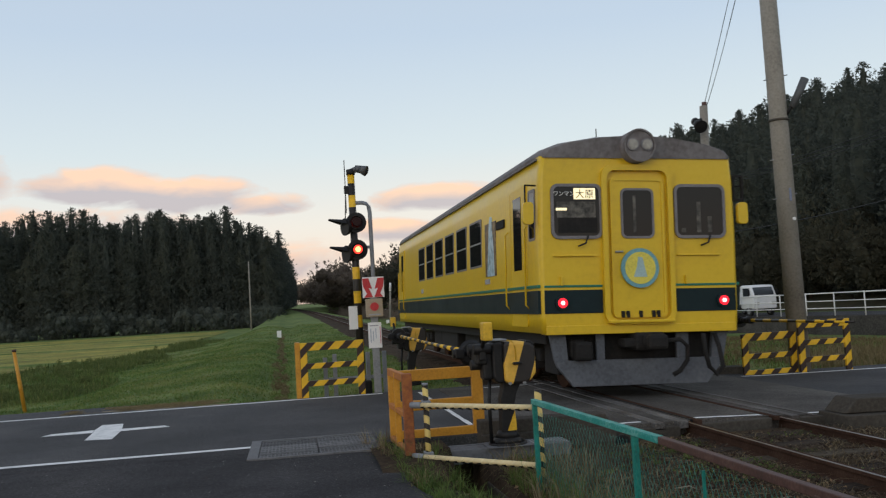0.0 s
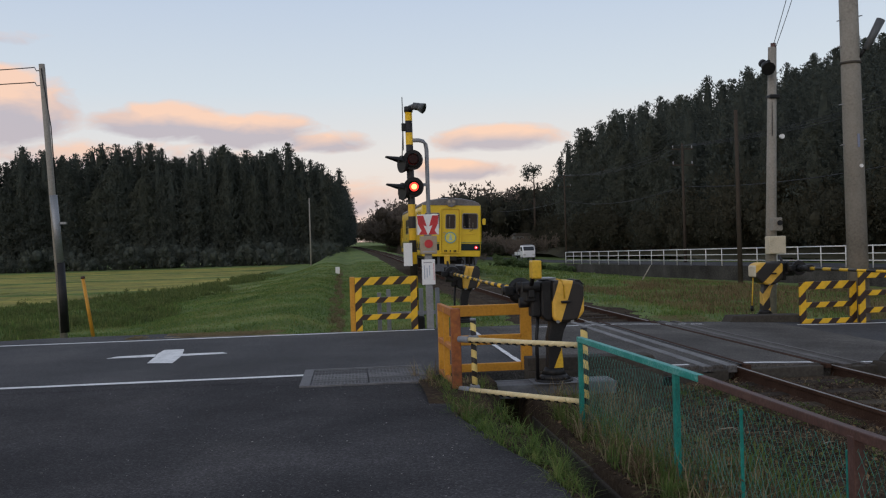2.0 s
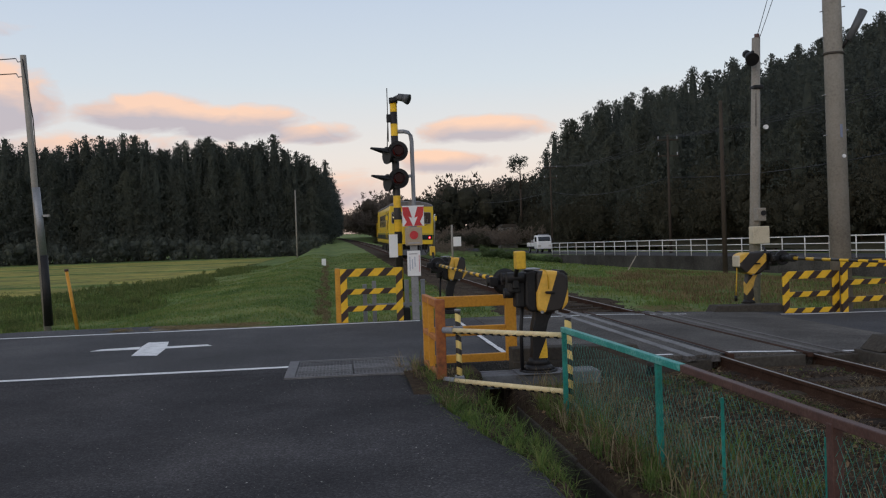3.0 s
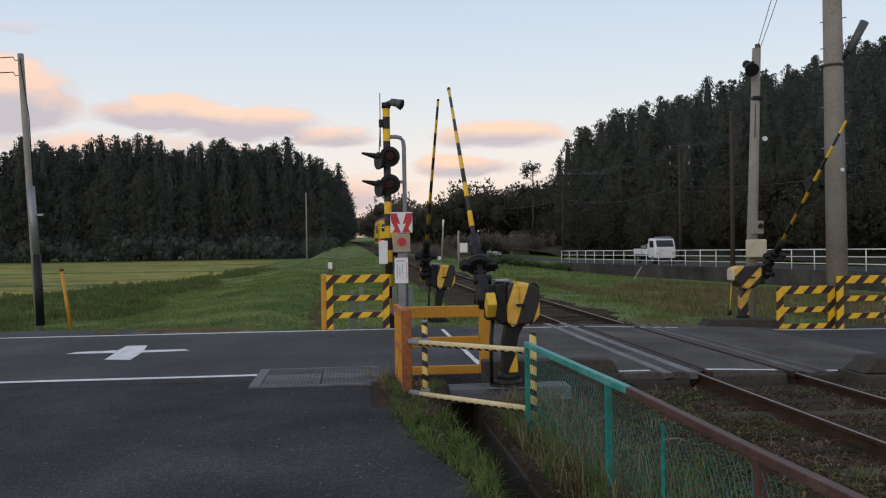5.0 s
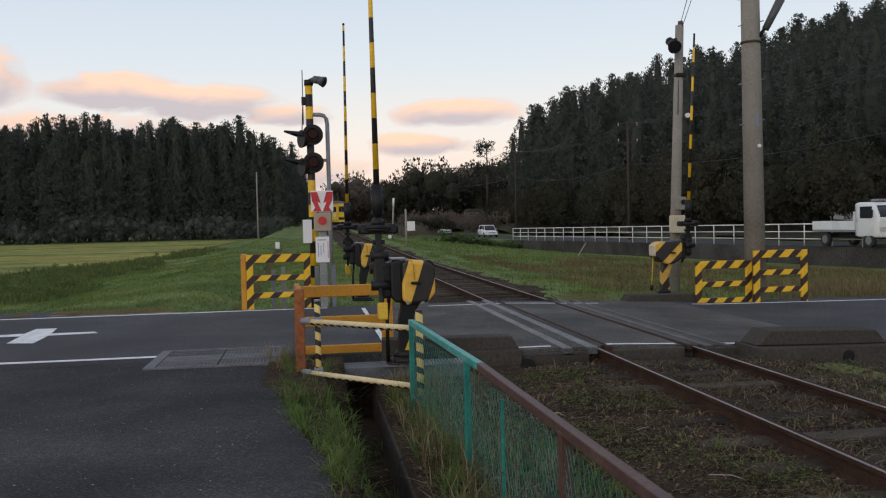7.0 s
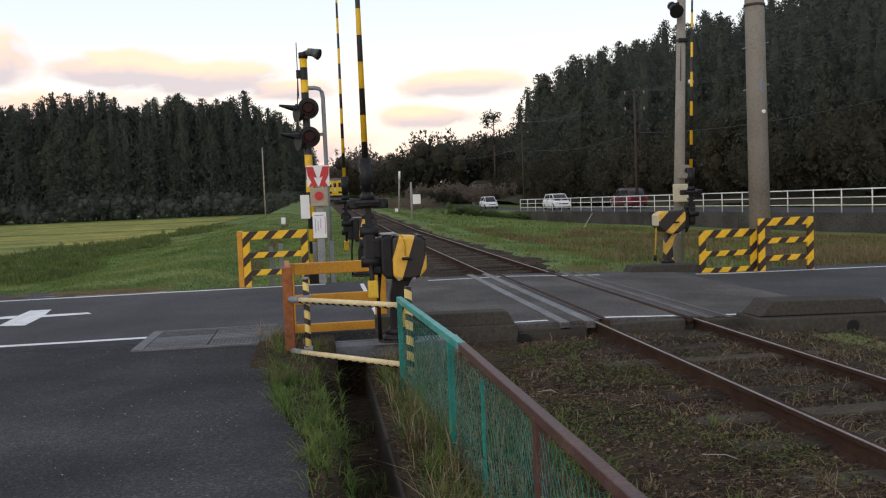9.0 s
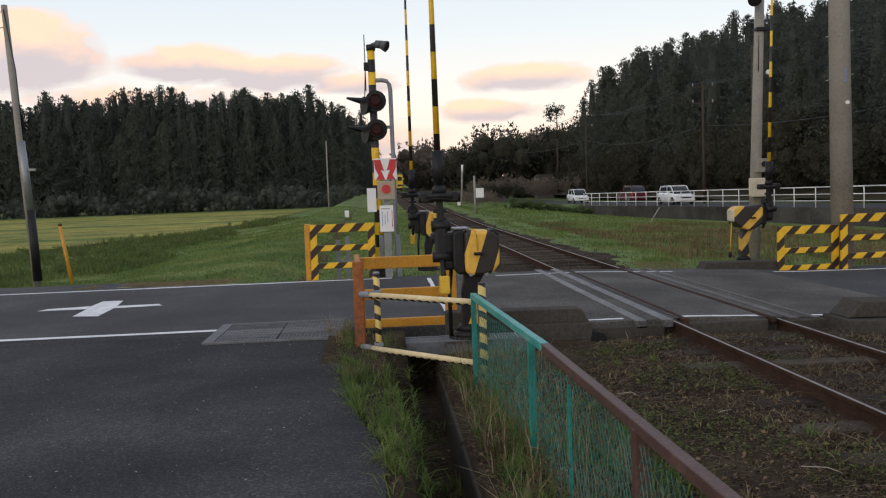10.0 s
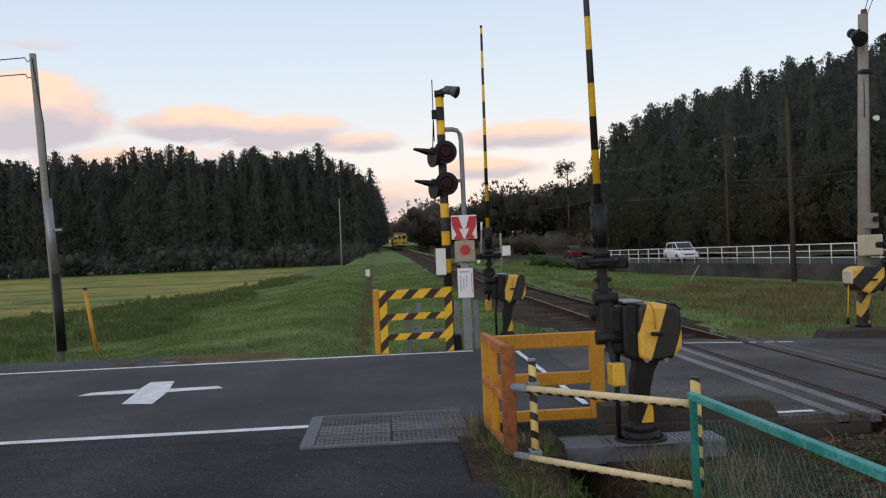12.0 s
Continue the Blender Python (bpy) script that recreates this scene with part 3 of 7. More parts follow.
# ---- the track ----
def rail(x_off, low, y0, y1, name, label):
    t = thing(name, label, "rail", kind="structure")
    prof_web = [(-0.06, -0.15), (0.06, -0.15), (0.06, -0.14), (0.012, -0.12), (0.012, -0.045), (0.033, -0.035), (0.033, -0.018), (0.018, -0.006), (-0.018, -0.006), (-0.033, -0.013), (-0.033, -0.035), (-0.012, -0.045), (-0.012, -0.12), (-0.06, -0.14)]
    # worn steel cut to a 12 mm edge strip, shaped as the head's highlight
    prof_glint = [(-0.030, -0.010), (-0.018, -0.0065), (-0.019, -0.003), (-0.029, -0.0065)]
    ys = lin(y0, 60, 24) + lin(64, y1, 40) if y1 > 60 else [y0, y1]
    for nm, prof, mt in (("web", prof_web, RUST), ("head", prof_glint, RAILGLINT)):
        bm = bmesh.new()
        rings = [[bm.verts.new((track_x(y) + x_off + px, y, track_z(y) + low + pz)) for px, pz in prof] for y in ys]
        for a, b in zip(rings, rings[1:]):
            for i in range(len(prof)):
                j = (i + 1) % len(prof)
                bm.faces.new((a[i], a[j], b[j], b[i]))
        bm.faces.new(rings[0])
        bmesh.ops.recalc_face_normals(bm, faces=bm.faces)
        part(nm, bm, mt, t)


rail(-0.475, 0.002, -14, 330, "rail", "rusty running rail with a shiny worn head")
rail(0.60, -0.03, -14, 330, "rail", "rusty running rail with a shiny worn head")
PALESTRIP = surface("worn_steel_strip", (0.135, 0.13, 0.127), (0.06, 0.054, 0.05), (0.23, 0.225, 0.22), 0.55, metal=0.3, big=1.6, fine=30, bump=0.15, world_space=True, spread=0.13)
DULLSTRIP = surface("dull_rusty_strip", (0.085, 0.075, 0.068), (0.045, 0.036, 0.03), (0.17, 0.165, 0.16), 0.65, metal=0.2, big=1.5, fine=40, bump=0.2, spread=0.14)
for gx, half in ((-0.565, 0.055), (-0.83, 0.055), (-0.385, 0.03), (0.505, 0.03), (0.72, 0.05), (0.95, 0.03)):
    bm = bm_box(gx - half, gx + half, 13.5, 19.3, -0.06, road_z(gx) + 0.016, 0.006)
    tagged(link_mesh("guard_strip", bm, (PALESTRIP if gx < 0 else DULLSTRIP) if abs(gx) > 0.55 else RUST), "flat worn steel strip set beside the rail", "guard rail", kind="structure")
# no groove is cut: a flat black strip paints its shade
for gx in (-0.428, 0.553):
    tagged(link_mesh("flangeway_shade", bm_box(gx - 0.012, gx + 0.012, 13.6, 19.05, -0.05, road_z(gx) + 0.0135), BLACK), "black strip painted as the shaded groove beside the rail", "groove", kind="structure")


def trackbed():
    bm = bmesh.new()
    ys = lin(-14, 13.5, 24)
    ys2 = lin(19.3, 60, 30) + lin(65, 330, 30)
    for run in (ys, ys2):
        rows = []
        for y in run:
            tx, tz = track_x(y), track_z(y)
            rows.append([bm.verts.new((tx + d, y, tz + h + 0.02 * noise.noise((d * 2, y * 0.9, 1)))) for d, h in ((-2.3, -0.3), (-1.6, -0.16), (-0.9, -0.135), (0, -0.14), (0.9, -0.145), (1.7, -0.19), (2.6, -0.34))])
        for a, b in zip(rows, rows[1:]):
            for i in range(6):
                bm.faces.new((a[i], a[i + 1], b[i + 1], b[i]))
    tagged(link_mesh("trackbed", bm, SOIL, smooth=True), "weedy brown gravel bed of the single track", "ballast", kind="structure")


trackbed()


def verge():
    xs = lin(-3.88, -3.18, 14) + [-3.16, -3.13, -3.0, -2.89, -2.86] + lin(-2.8, -1.4, 14)
    bm = bmesh.new()
    rows = [[bm.verts.new((x, y, land(x, y) + (0.015 if not -3.34 < x < -2.88 else 0.035) + 0.07 * step(11.9, 12.4, y))) for x in xs] for y in lin(-2, 13.5, 90)]
    for p, q in zip(rows, rows[1:]):
        for i in range(len(xs) - 1):
            bm.faces.new((p[i], p[i + 1], q[i + 1], q[i]))
    tagged(link_mesh("ditch_verge", bm, SOIL, smooth=True), "dark damp soil of the ditch and its verge", "soil", kind="structure")
    bm = bmesh.new()
    rows = [[bm.verts.new((x, y, land(x, y) + 0.015)) for x in lin(2.3, 9, 20)] for y in lin(-2, 12.9, 40)]
    for p, q in zip(rows, rows[1:]):
        for i in range(19):
            bm.faces.new((p[i], p[i + 1], q[i + 1], q[i]))
    tagged(link_mesh("track_verge", bm, SOIL, smooth=True), "weedy brown soil beside the track", "soil", kind="structure")


verge()
tagged(link_mesh("ditch_end", bm_box(-3.34, -2.8, 13.40, 13.56, -0.75, -0.14, 0.02), SOIL), "dark earth end of the ditch under the platform", "soil", kind="structure")


def stones():
    n = 26000
    y = np.concatenate([RNG.uniform(3, 13.3, n // 2), RNG.uniform(19.5, 60, n // 2)])
    x = RNG.normal(0, 0.85, n)
    s = RNG.uniform(0.006, 0.026, n)
    z = np.array([track_z(v) for v in y]) - 0.135 - 0.03 * np.clip(np.abs(x) - 0.9, 0, 1)
    base = np.array([[1, 0, 0], [-0.5, 0.87, 0], [-0.5, -0.87, 0], [0.1, 0.1, 0.9]])
    ang = RNG.uniform(0, 6.28, n)
    c, sn = np.cos(ang), np.sin(ang)
    jit = base[None] * RNG.uniform(0.6, 1.4, (n, 4, 3))
    vx = jit[..., 0] * c[:, None] - jit[..., 1] * sn[:, None]
    vy = jit[..., 0] * sn[:, None] + jit[..., 1] * c[:, None]
    v = np.stack([vx * s[:, None] + x[:, None] + np.array([track_x(t) for t in y])[:, None], vy * s[:, None] + y[:, None], jit[..., 2] * s[:, None] + z[:, None]], -1).reshape(-1, 3)
    i = np.arange(n)[:, None] * 4
    f = np.concatenate([i + [0, 1, 3], i + [1, 2, 3], i + [2, 0, 3]])
    tagged(array_mesh("ballast_stones", v, f, STONE), "scattered brown ballast stones", "ballast", kind="stuff")


stones()


def sleepers():
    bed = thing("sleepers", "row of weathered timber sleepers under the rails", "sleeper", kind="structure")
    bm = bm_box(-0.98, 1.02, -0.1, 0.1, -0.14, 0.0, 0.018)
    first = part("sleeper", bm, SLEEPER, bed)
    k = 0
    for y in [3.2 + 0.62 * i for i in range(17)] + [19.6 + 0.62 * i for i in range(70)]:
        o = first if k == 0 else new("sleeper", first.data)
        o.parent = bed
        o.matrix_basis = pose(track_x(y), y, track_z(y) - 0.117 + random.uniform(-0.012, 0.01), 0, random.uniform(-0.6, 0.6), random.uniform(-1, 1))
        k += 1


sleepers()


# ---- kerbs, ditch and retaining wall ----
def kerb(name, label, pts, y0, y1, mt=CONCRETE_DARK):
    tagged(link_mesh(name, prism(bmesh.new(), pts, y0, y1, bevel=0.012), mt), label, "kerb", kind="structure")


kerb("kerb_block", "stained concrete kerb block with a sloping end", [(-2.75, 0.05), (-1.35, 0.03), (-1.43, 0.17), (-2.75, 0.185)], 13.47, 13.70)
kerb("kerb_base", "stained concrete footing under a kerb block", [(-2.75, -0.35), (-1.339, -0.35), (-1.339, 0.035), (-2.75, 0.055)], 13.42, 13.70)
kerb("kerb_block", "stained concrete kerb block with a sloping end", [(1.09, 0.0), (2.55, -0.03), (2.43, 0.115), (1.24, 0.15)], 13.17, 13.56)
kerb("kerb_base", "stained concrete footing under a kerb block", [(1.03, -0.4), (2.75, -0.4), (2.7, -0.035), (1.05, -0.005)], 13.05, 13.60)
kerb("deck_edge", "worn concrete edge beam of the crossing deck", [(2.4, -0.5), (6.5, -0.5), (6.5, -0.2), (2.4, -0.13)], 13.3, 13.615)
kerb("kerb_block", "stained concrete kerb block with a sloping end", [(1.75, -0.3), (3.35, -0.3), (3.2, 0.0), (1.95, 0.02)], 19.15, 19.5)
kerb("deck_edge", "worn concrete edge beam of the crossing deck", [(-0.46, -0.3), (0.46, -0.3), (0.46, -0.03), (-0.46, -0.03)], 13.52, 13.615)
kerb("deck_edge", "worn concrete edge beam of the crossing deck", [(-1.335, -0.3), (-0.6, -0.3), (-0.6, -0.03), (-1.335, -0.03)], 13.50, 13.615)
kerb("deck_edge", "worn concrete edge beam of the crossing deck", [(0.6, -0.3), (1.34, -0.3), (1.34, -0.05), (0.6, -0.05)], 13.50, 13.615)


def pipe_holes():
    for x, z, r in ((-1.28, -0.14, 0.08), (0.12, -0.2, 0.05), (-0.2, -0.2, 0.05), (2.03, -0.13, 0.065)):
        y = 13.41 if x < -1.1 else (13.04 if x > 2 else 13.51)
        bm = bmesh.new()
        # solid black plug, its face painting the shade inside the pipe
        tube(bm, (x, y - 0.003, z), (x, y + 0.06, z), r, seg=20)
        tagged(link_mesh("pipe_mouth_shade", bm, BLACK), "black disc painted as the shaded mouth of a drain pipe", "pipe", kind="structure")


pipe_holes()
bm = bmesh.new()
for i in range(14):
    y0 = -2 + i * 1.05
    box(bm, -2.885, -2.81, y0, y0 + 1.04, -0.62, -0.245 + 0.03 * noise.noise((i * 1.7, 0, 0)), 0.02)
tagged(link_mesh("ditch_wall", bm, CONCRETE_DARK), "mossy concrete lining along the ditch", "ditch wall", kind="structure")

bm = bmesh.new()
for i in range(23):
    y0, y1 = 18 + i * 3.1, 18 + i * 3.1 + 3.07
    vs = [bm.verts.new((fence_x(y) + dx, y, z)) for y in (y0, y1) for dx, z in ((-0.28, -2.2), (-0.18, fence_z(y)), (0.75, fence_z(y)), (0.75, -1.6))]
    for q in ((0, 1, 2, 3), (7, 6, 5, 4), (0, 4, 5, 1), (1, 5, 6, 2), (2, 6, 7, 3)):
        bm.faces.new([vs[j] for j in q])
bmesh.ops.recalc_face_normals(bm, faces=bm.faces)
tagged(link_mesh("retaining_wall", bm, surface("damp_wall_concrete", (0.062, 0.058, 0.052), (0.03, 0.028, 0.025), (0.10, 0.094, 0.085), 0.9, big=0.5, fine=12, bump=0.4, spec=0.1, world_space=True, spread=0.14)), "low grey concrete retaining wall under the white fence", "wall", kind="structure")

bm = bmesh.new()
rows = []
for y in lin(27, 150, 40):
    rows.append([bm.verts.new((x + 0.6 * noise.noise((x * 0.1, y * 0.1, 2)), y, land(x, y) + 0.06)) for x in lin(-95, field_edge(y), 14)])
for a, b in zip(rows, rows[1:]):
    for i in range(len(a) - 1):
        bm.faces.new((a[i], a[i + 1], b[i + 1], b[i]))
tagged(link_mesh("rice_field", bm, PADDY, smooth=True), "yellow-green rice field after harvest", "field", kind="structure")
for yb in (52, 78, 112):
    bm = bmesh.new()
    rows = []
    for x in lin(-95, field_edge(yb), 40):
        rows.append([bm.verts.new((x, yb + d + 0.3 * noise.noise((x * 0.3, yb, d)), land(x, yb) + h)) for d, h in ((-0.5, 0.0), (-0.15, 0.13), (0.15, 0.14), (0.5, 0.0))])
    for a, b in zip(rows, rows[1:]):
        for i in range(3):
            bm.faces.new((a[i], b[i], b[i + 1], a[i + 1]))
    tagged(link_mesh("field_bank", bm, TURF, smooth=True), "low grassy bank between rice fields", "bank", kind="structure")


# ---- the railcar ----
TRAINYELLOW = surface("railcar_yellow", (0.70, 0.47, 0.018), (0.60, 0.39, 0.018), (0.74, 0.51, 0.03), 0.32, big=0.8, fine=12, bump=0.03, spec=0.5)
TRAINGREEN = surface("railcar_dark_green", (0.005, 0.017, 0.021), (0.004, 0.013, 0.017), (0.008, 0.024, 0.027), 0.4, big=1, fine=15, bump=0.03, spec=0.25)
SKIRTGREY = surface("cattle_guard_grey", (0.105, 0.114, 0.132), (0.06, 0.065, 0.076), (0.15, 0.16, 0.18), 0.65, big=2, fine=25, bump=0.1)
TRAINLINE = surface("railcar_green_line", (0.02, 0.17, 0.11), rough=0.35, bump=0)
ROOFGREY = surface("railcar_roof_grey", (0.155, 0.142, 0.142), (0.075, 0.062, 0.058), (0.23, 0.22, 0.225), 0.6, big=1.2, fine=14, bump=0.1)
FRAMEGREY = surface("window_frame_grey", (0.20, 0.19, 0.20), rough=0.45, metal=0.4, big=4, fine=30, bump=0.02)
UNDER = surface("underframe_dark", (0.014, 0.013, 0.0125), (0.007, 0.0065, 0.0065), (0.028, 0.025, 0.023), 0.9, big=3, fine=25, bump=0.3)
DECALBLUE = surface("decal_pale_blue", (0.42, 0.56, 0.62), (0.12, 0.2, 0.22), (0.6, 0.68, 0.7), 0.4, big=3, fine=9, bump=0, spread=0.12)
SKYBLUE = surface("pale_blue_enamel", (0.16, 0.36, 0.42), rough=0.4, bump=0)
TAIL = glowing("tail_lamp_red", (1.0, 0.012, 0.03), 1.5)
BULB = glowing("tail_bulb", (1.0, 0.16, 0.16), 9.0)
CABLIGHT = glowing("lit_blind", (1.0, 0.85, 0.55), 0.75)
WINDOW = glass("window_glass", (0.010, 0.010, 0.011), 0.03)
HEADLENS = surface("headlamp_lens", (0.26, 0.24, 0.21), (0.12, 0.11, 0.10), (0.40, 0.38, 0.34), 0.12, metal=0.3, big=8, fine=20, bump=0, spec=0.7)


def side_profile():
    """Half-round cornered body section: x and z."""
    return [(-1.39, 0.87), (-1.405, 1.1), (-1.41, 2.2), (-1.395, 2.9), (-1.365, 3.24)]


def rounded(x0, x1, z0, z1, r, n=5):
    out = []
    for cx, cz, a0 in ((x1 - r, z1 - r, 0), (x0 + r, z1 - r, 90), (x0 + r, z0 + r, 180), (x1 - r, z0 + r, 270)):
        for i in range(n + 1):
            a = radians(a0 + 90 * i / n)
            out.append((cx + r * math.cos(a), cz + r * math.sin(a)))
    return out


def ring_prism(bm, outer, inner, y0, y1):
    """A frame between two outlines with the same number of points."""
    rows = [[bm.verts.new((x, y, z)) for x, z in pts] for y in (y0, y1) for pts in (outer, inner)]
    n = len(outer)
    fs = []
    for i in range(n):
        j = (i + 1) % n
        for a, b in ((0, 1), (1, 3), (3, 2), (2, 0)):
            fs.append(bm.faces.new((rows[a][i], rows[a][j], rows[b][j], rows[b][i])))
    bmesh.ops.recalc_face_normals(bm, faces=fs)
    return bm


def disc(bm, c, r, y0, y1, seg=28, mi=0):
    return tube(bm, (c[0], y0, c[1]), (c[0], y1, c[1]), r, seg=seg, mi=mi)


def text_mesh(body, size, thick=0.002):
    cu = bpy.data.curves.new("lettering", "FONT")
    cu.body, cu.size, cu.extrude, cu.align_x = body, size, thick, "CENTER"
    ob = bpy.data.objects.new("lettering", cu)
    scene.collection.objects.link(ob)
    me = bpy.data.meshes.new_from_object(ob.evaluated_get(bpy.context.evaluated_depsgraph_get()))
    bpy.data.objects.remove(ob)
    return me


def railcar():
    """Rear face at y = 0, body ahead along +y."""
    L = 15.8
    t = thing("railcar", "yellow diesel railcar with dark green band and grey roof", "train", (0, 16, 0))
    prof = side_profile()
    full = prof + [(-x, z) for x, z in reversed(prof)]
    # body shell, its rear corners rounded in plan
    bm = bmesh.new()
    rings = []
    for y, s in ((0.0, 0.955), (0.015, 0.978), (0.05, 0.994), (0.12, 1.0), (L - 0.12, 1.0), (L - 0.05, 0.994), (L - 0.015, 0.978), (L, 0.955)):
        rings.append([bm.verts.new((x * s, y, z)) for x, z in full])
    for a, b in zip(rings, rings[1:]):
        for i in range(len(full)):
            j = (i + 1) % len(full)
            f = bm.faces.new((a[i], a[j], b[j], b[i]))
            f.smooth = True
    bm.faces.new(rings[0])
    bm.faces.new(rings[-1])
    bmesh.ops.recalc_face_normals(bm, faces=bm.faces)
    part("body", bm, TRAINYELLOW, t, "glossy yellow steel body")
    # roof
    roof = [(-1.36, 3.21), (-1.385, 3.245), (-1.31, 3.345), (-1.04, 3.45), (-0.5, 3.545), (0.0, 3.575), (0.5, 3.545), (1.04, 3.45), (1.31, 3.345), (1.385, 3.245), (1.36, 3.21)]
    bm = bmesh.new()
    rings = []
    for y, s, dz in ((-0.02, 0.93, 0.0), (0.0, 0.97, 0.0), (0.25, 1.0, 0.0), (L - 0.25, 1.0, 0.0), (L, 0.95, 0.0)):
        rings.append([bm.verts.new((x * s, y, 3.21 + (z - 3.21) * (0.86 if y < 0.1 else 1.0))) for x, z in roof])
    for a, b in zip(rings, rings[1:]):
        for i in range(len(roof) - 1):
            f = bm.faces.new((a[i], a[i + 1], b[i + 1], b[i]))
            f.smooth = True
    bm.faces.new(rings[0])
    bm.faces.new(rings[-1])
    bmesh.ops.recalc_face_normals(bm, faces=bm.faces)
    part("roof", bm, ROOFGREY, t, "dull grey arched roof")
    for sgn in (-1, 1):
        part("gutter", bm_box(sgn * 1.38 - 0.02, sgn * 1.38 + 0.02, 0.12, L - 0.2, 3.185, 3.215, 0.006), ROOFGREY, t)
    for y in (3.6, 6.6, 9.6, 12.4):
        bm = bm_box(-0.25, 0.25, y - 0.3, y + 0.3, 3.5, 3.66, 0.06)
        part("roof_vent", bm, ROOFGREY, t)
    bm = bmesh.new()
    box(bm, -0.38, 0.28, 0.75, 1.35, 3.52, 3.64, 0.03)
    tube(bm, (-0.25, 0.9, 3.6), (-0.25, 0.9, 3.8), 0.008, seg=6)
    part("whistle_box", bm, UNDER, t)
    # rear face: bands, door, windows
    for x0, x1 in ((-1.352, -0.548), (0.468, 1.352)):
        part("band", bm_box(x0, x1, -0.014, 0.05, 1.13, 1.44, 0.004), TRAINGREEN, t, "dark green band")
        part("stripe", bm_box(x0, x1, -0.012, 0.05, 1.475, 1.505, 0.003), TRAINLINE, t)
    for sgn in (-1, 1):
        part("band", bm_box(sgn * 1.412 - 0.02, sgn * 1.412 + 0.02, 0.035, L - 0.035, 1.13, 1.44, 0.002), TRAINGREEN, t, "dark green band")
        part("stripe", bm_box(sgn * 1.412 - 0.02, sgn * 1.412 + 0.02, 0.035, L - 0.035, 1.475, 1.515, 0.002), TRAINLINE, t)
    cx = -0.04
    part("door_surround", ring_prism(bmesh.new(), rounded(cx - 0.5, cx + 0.5, 0.97, 3.12, 0.16), rounded(cx - 0.43, cx + 0.43, 1.03, 3.04, 0.12), -0.07, 0.02), TRAINYELLOW, t)
    door = part("end_door", prism(bmesh.new(), rounded(cx - 0.36, cx + 0.36, 1.08, 2.92, 0.06), -0.035, 0.03, bevel=0.008), TRAINYELLOW, t)
    part("door_ring", ring_prism(bmesh.new(), rounded(cx - 0.38, cx + 0.38, 1.06, 2.94, 0.07), rounded(cx - 0.345, cx + 0.345, 1.1, 2.90, 0.05), -0.05, 0.0), TRAINYELLOW, door)
    part("window_frame", ring_prism(bmesh.new(), rounded(cx - 0.235, cx + 0.235, 2.12, 2.80, 0.08), rounded(cx - 0.205, cx + 0.205, 2.15, 2.77, 0.06), -0.05, -0.02), FRAMEGREY, door)
    part("pane", prism(bmesh.new(), rounded(cx - 0.21, cx + 0.21, 2.145, 2.775, 0.06), -0.042, -0.034), WINDOW, door)
    part("handle", bm_box(cx - 0.33, cx - 0.22, -0.065, -0.035, 1.93, 1.955, 0.006), STEEL, door)
    part("sill", bm_box(cx - 0.46, cx + 0.46, -0.11, 0.0, 0.99, 1.03, 0.01), TRAINYELLOW, t)
    for k in (-0.25, -0.18, 0.0, 0.18, 0.25):
        part("hinge", bm_box(cx + k - 0.022, cx + k + 0.022, -0.075, -0.03, 1.06, 1.15, 0.008), UNDER, door)
    for x0, x1 in ((-1.24, -0.53), (0.50, 1.24)):
        w = part("window_frame", ring_prism(bmesh.new(), rounded(x0, x1, 2.12, 2.86, 0.1), rounded(x0 + 0.04, x1 - 0.04, 2.16, 2.82, 0.07), -0.03, 0.02), FRAMEGREY, t)
        part("pane", prism(bmesh.new(), rounded(x0 + 0.035, x1 - 0.035, 2.155, 2.825, 0.07), -0.018, -0.006), WINDOW, w)
        part("wiper", bm_path([(x0 + 0.36, -0.04, 2.02), (x0 + 0.46, -0.06, 2.06), (x0 + 0.5, -0.045, 2.16)], 0.013, 6), RUBBER, t)
        part("rain_rail", bm_box(x0 + 0.02, x1 - 0.1, -0.03, 0.0, 1.885, 1.905, 0.006), TRAINYELLOW, t)
        part("lamp_bracket", bm_box((x0 + x1) / 2 - 0.25, (x0 + x1) / 2 - 0.22, -0.05, 0.0, 1.5, 1.62, 0.006), TRAINYELLOW, t)
    # lit destination blind behind the glass
    blind = part("destination_blind", bm_box(-0.92, -0.62, -0.028, -0.0195, 2.65, 2.80, 0.002), CABLIGHT, t, "lit destination blind")
    for body, size, at in (("\u5927\u539f", 0.13, (-0.77, -0.030, 2.675)), ("\u30ef\u30f3\u30de\u30f3", 0.075, (-1.055, -0.022, 2.70))):
        o = new("lettering", text_mesh(body, size))
        o.data.materials.append(BLACK if body[0] == "\u5927" else SIGNWHITE)
        o.parent = blind
        o.matrix_basis = pose(*at, 90, 0, 0)
    part("cab_shelf", bm_box(-1.14, -0.6, -0.021, -0.019, 2.2, 2.40), UNDER, t)
    # flat grey pieces on the opaque panes paint in reflections and interior
    CABGREY = surface("cab_pane_grey", (0.085, 0.08, 0.07), (0.03, 0.028, 0.025), (0.16, 0.15, 0.13), 0.7, big=6, fine=18, bump=0, spread=0.1)
    for x0, x1, z0, z1 in ((-1.16, -0.62, 2.405, 2.62), (0.82, 0.88, 2.20, 2.62), (0.98, 1.04, 2.2, 2.42), (0.60, 0.66, 2.2, 2.26), (-0.10, -0.06, 2.2, 2.7)):
        part("pane_hint", bm_box(x0, x1, -0.0215 if abs(x0) > 0.3 else -0.0445, -0.019 if abs(x0) > 0.3 else -0.0425, z0, z1), CABGREY, t)
    part("cab_lamp", bm_box(-1.17, -1.02, -0.023, -0.0205, 2.50, 2.535), CABLIGHT, t, "lit strip lamp in the cab")
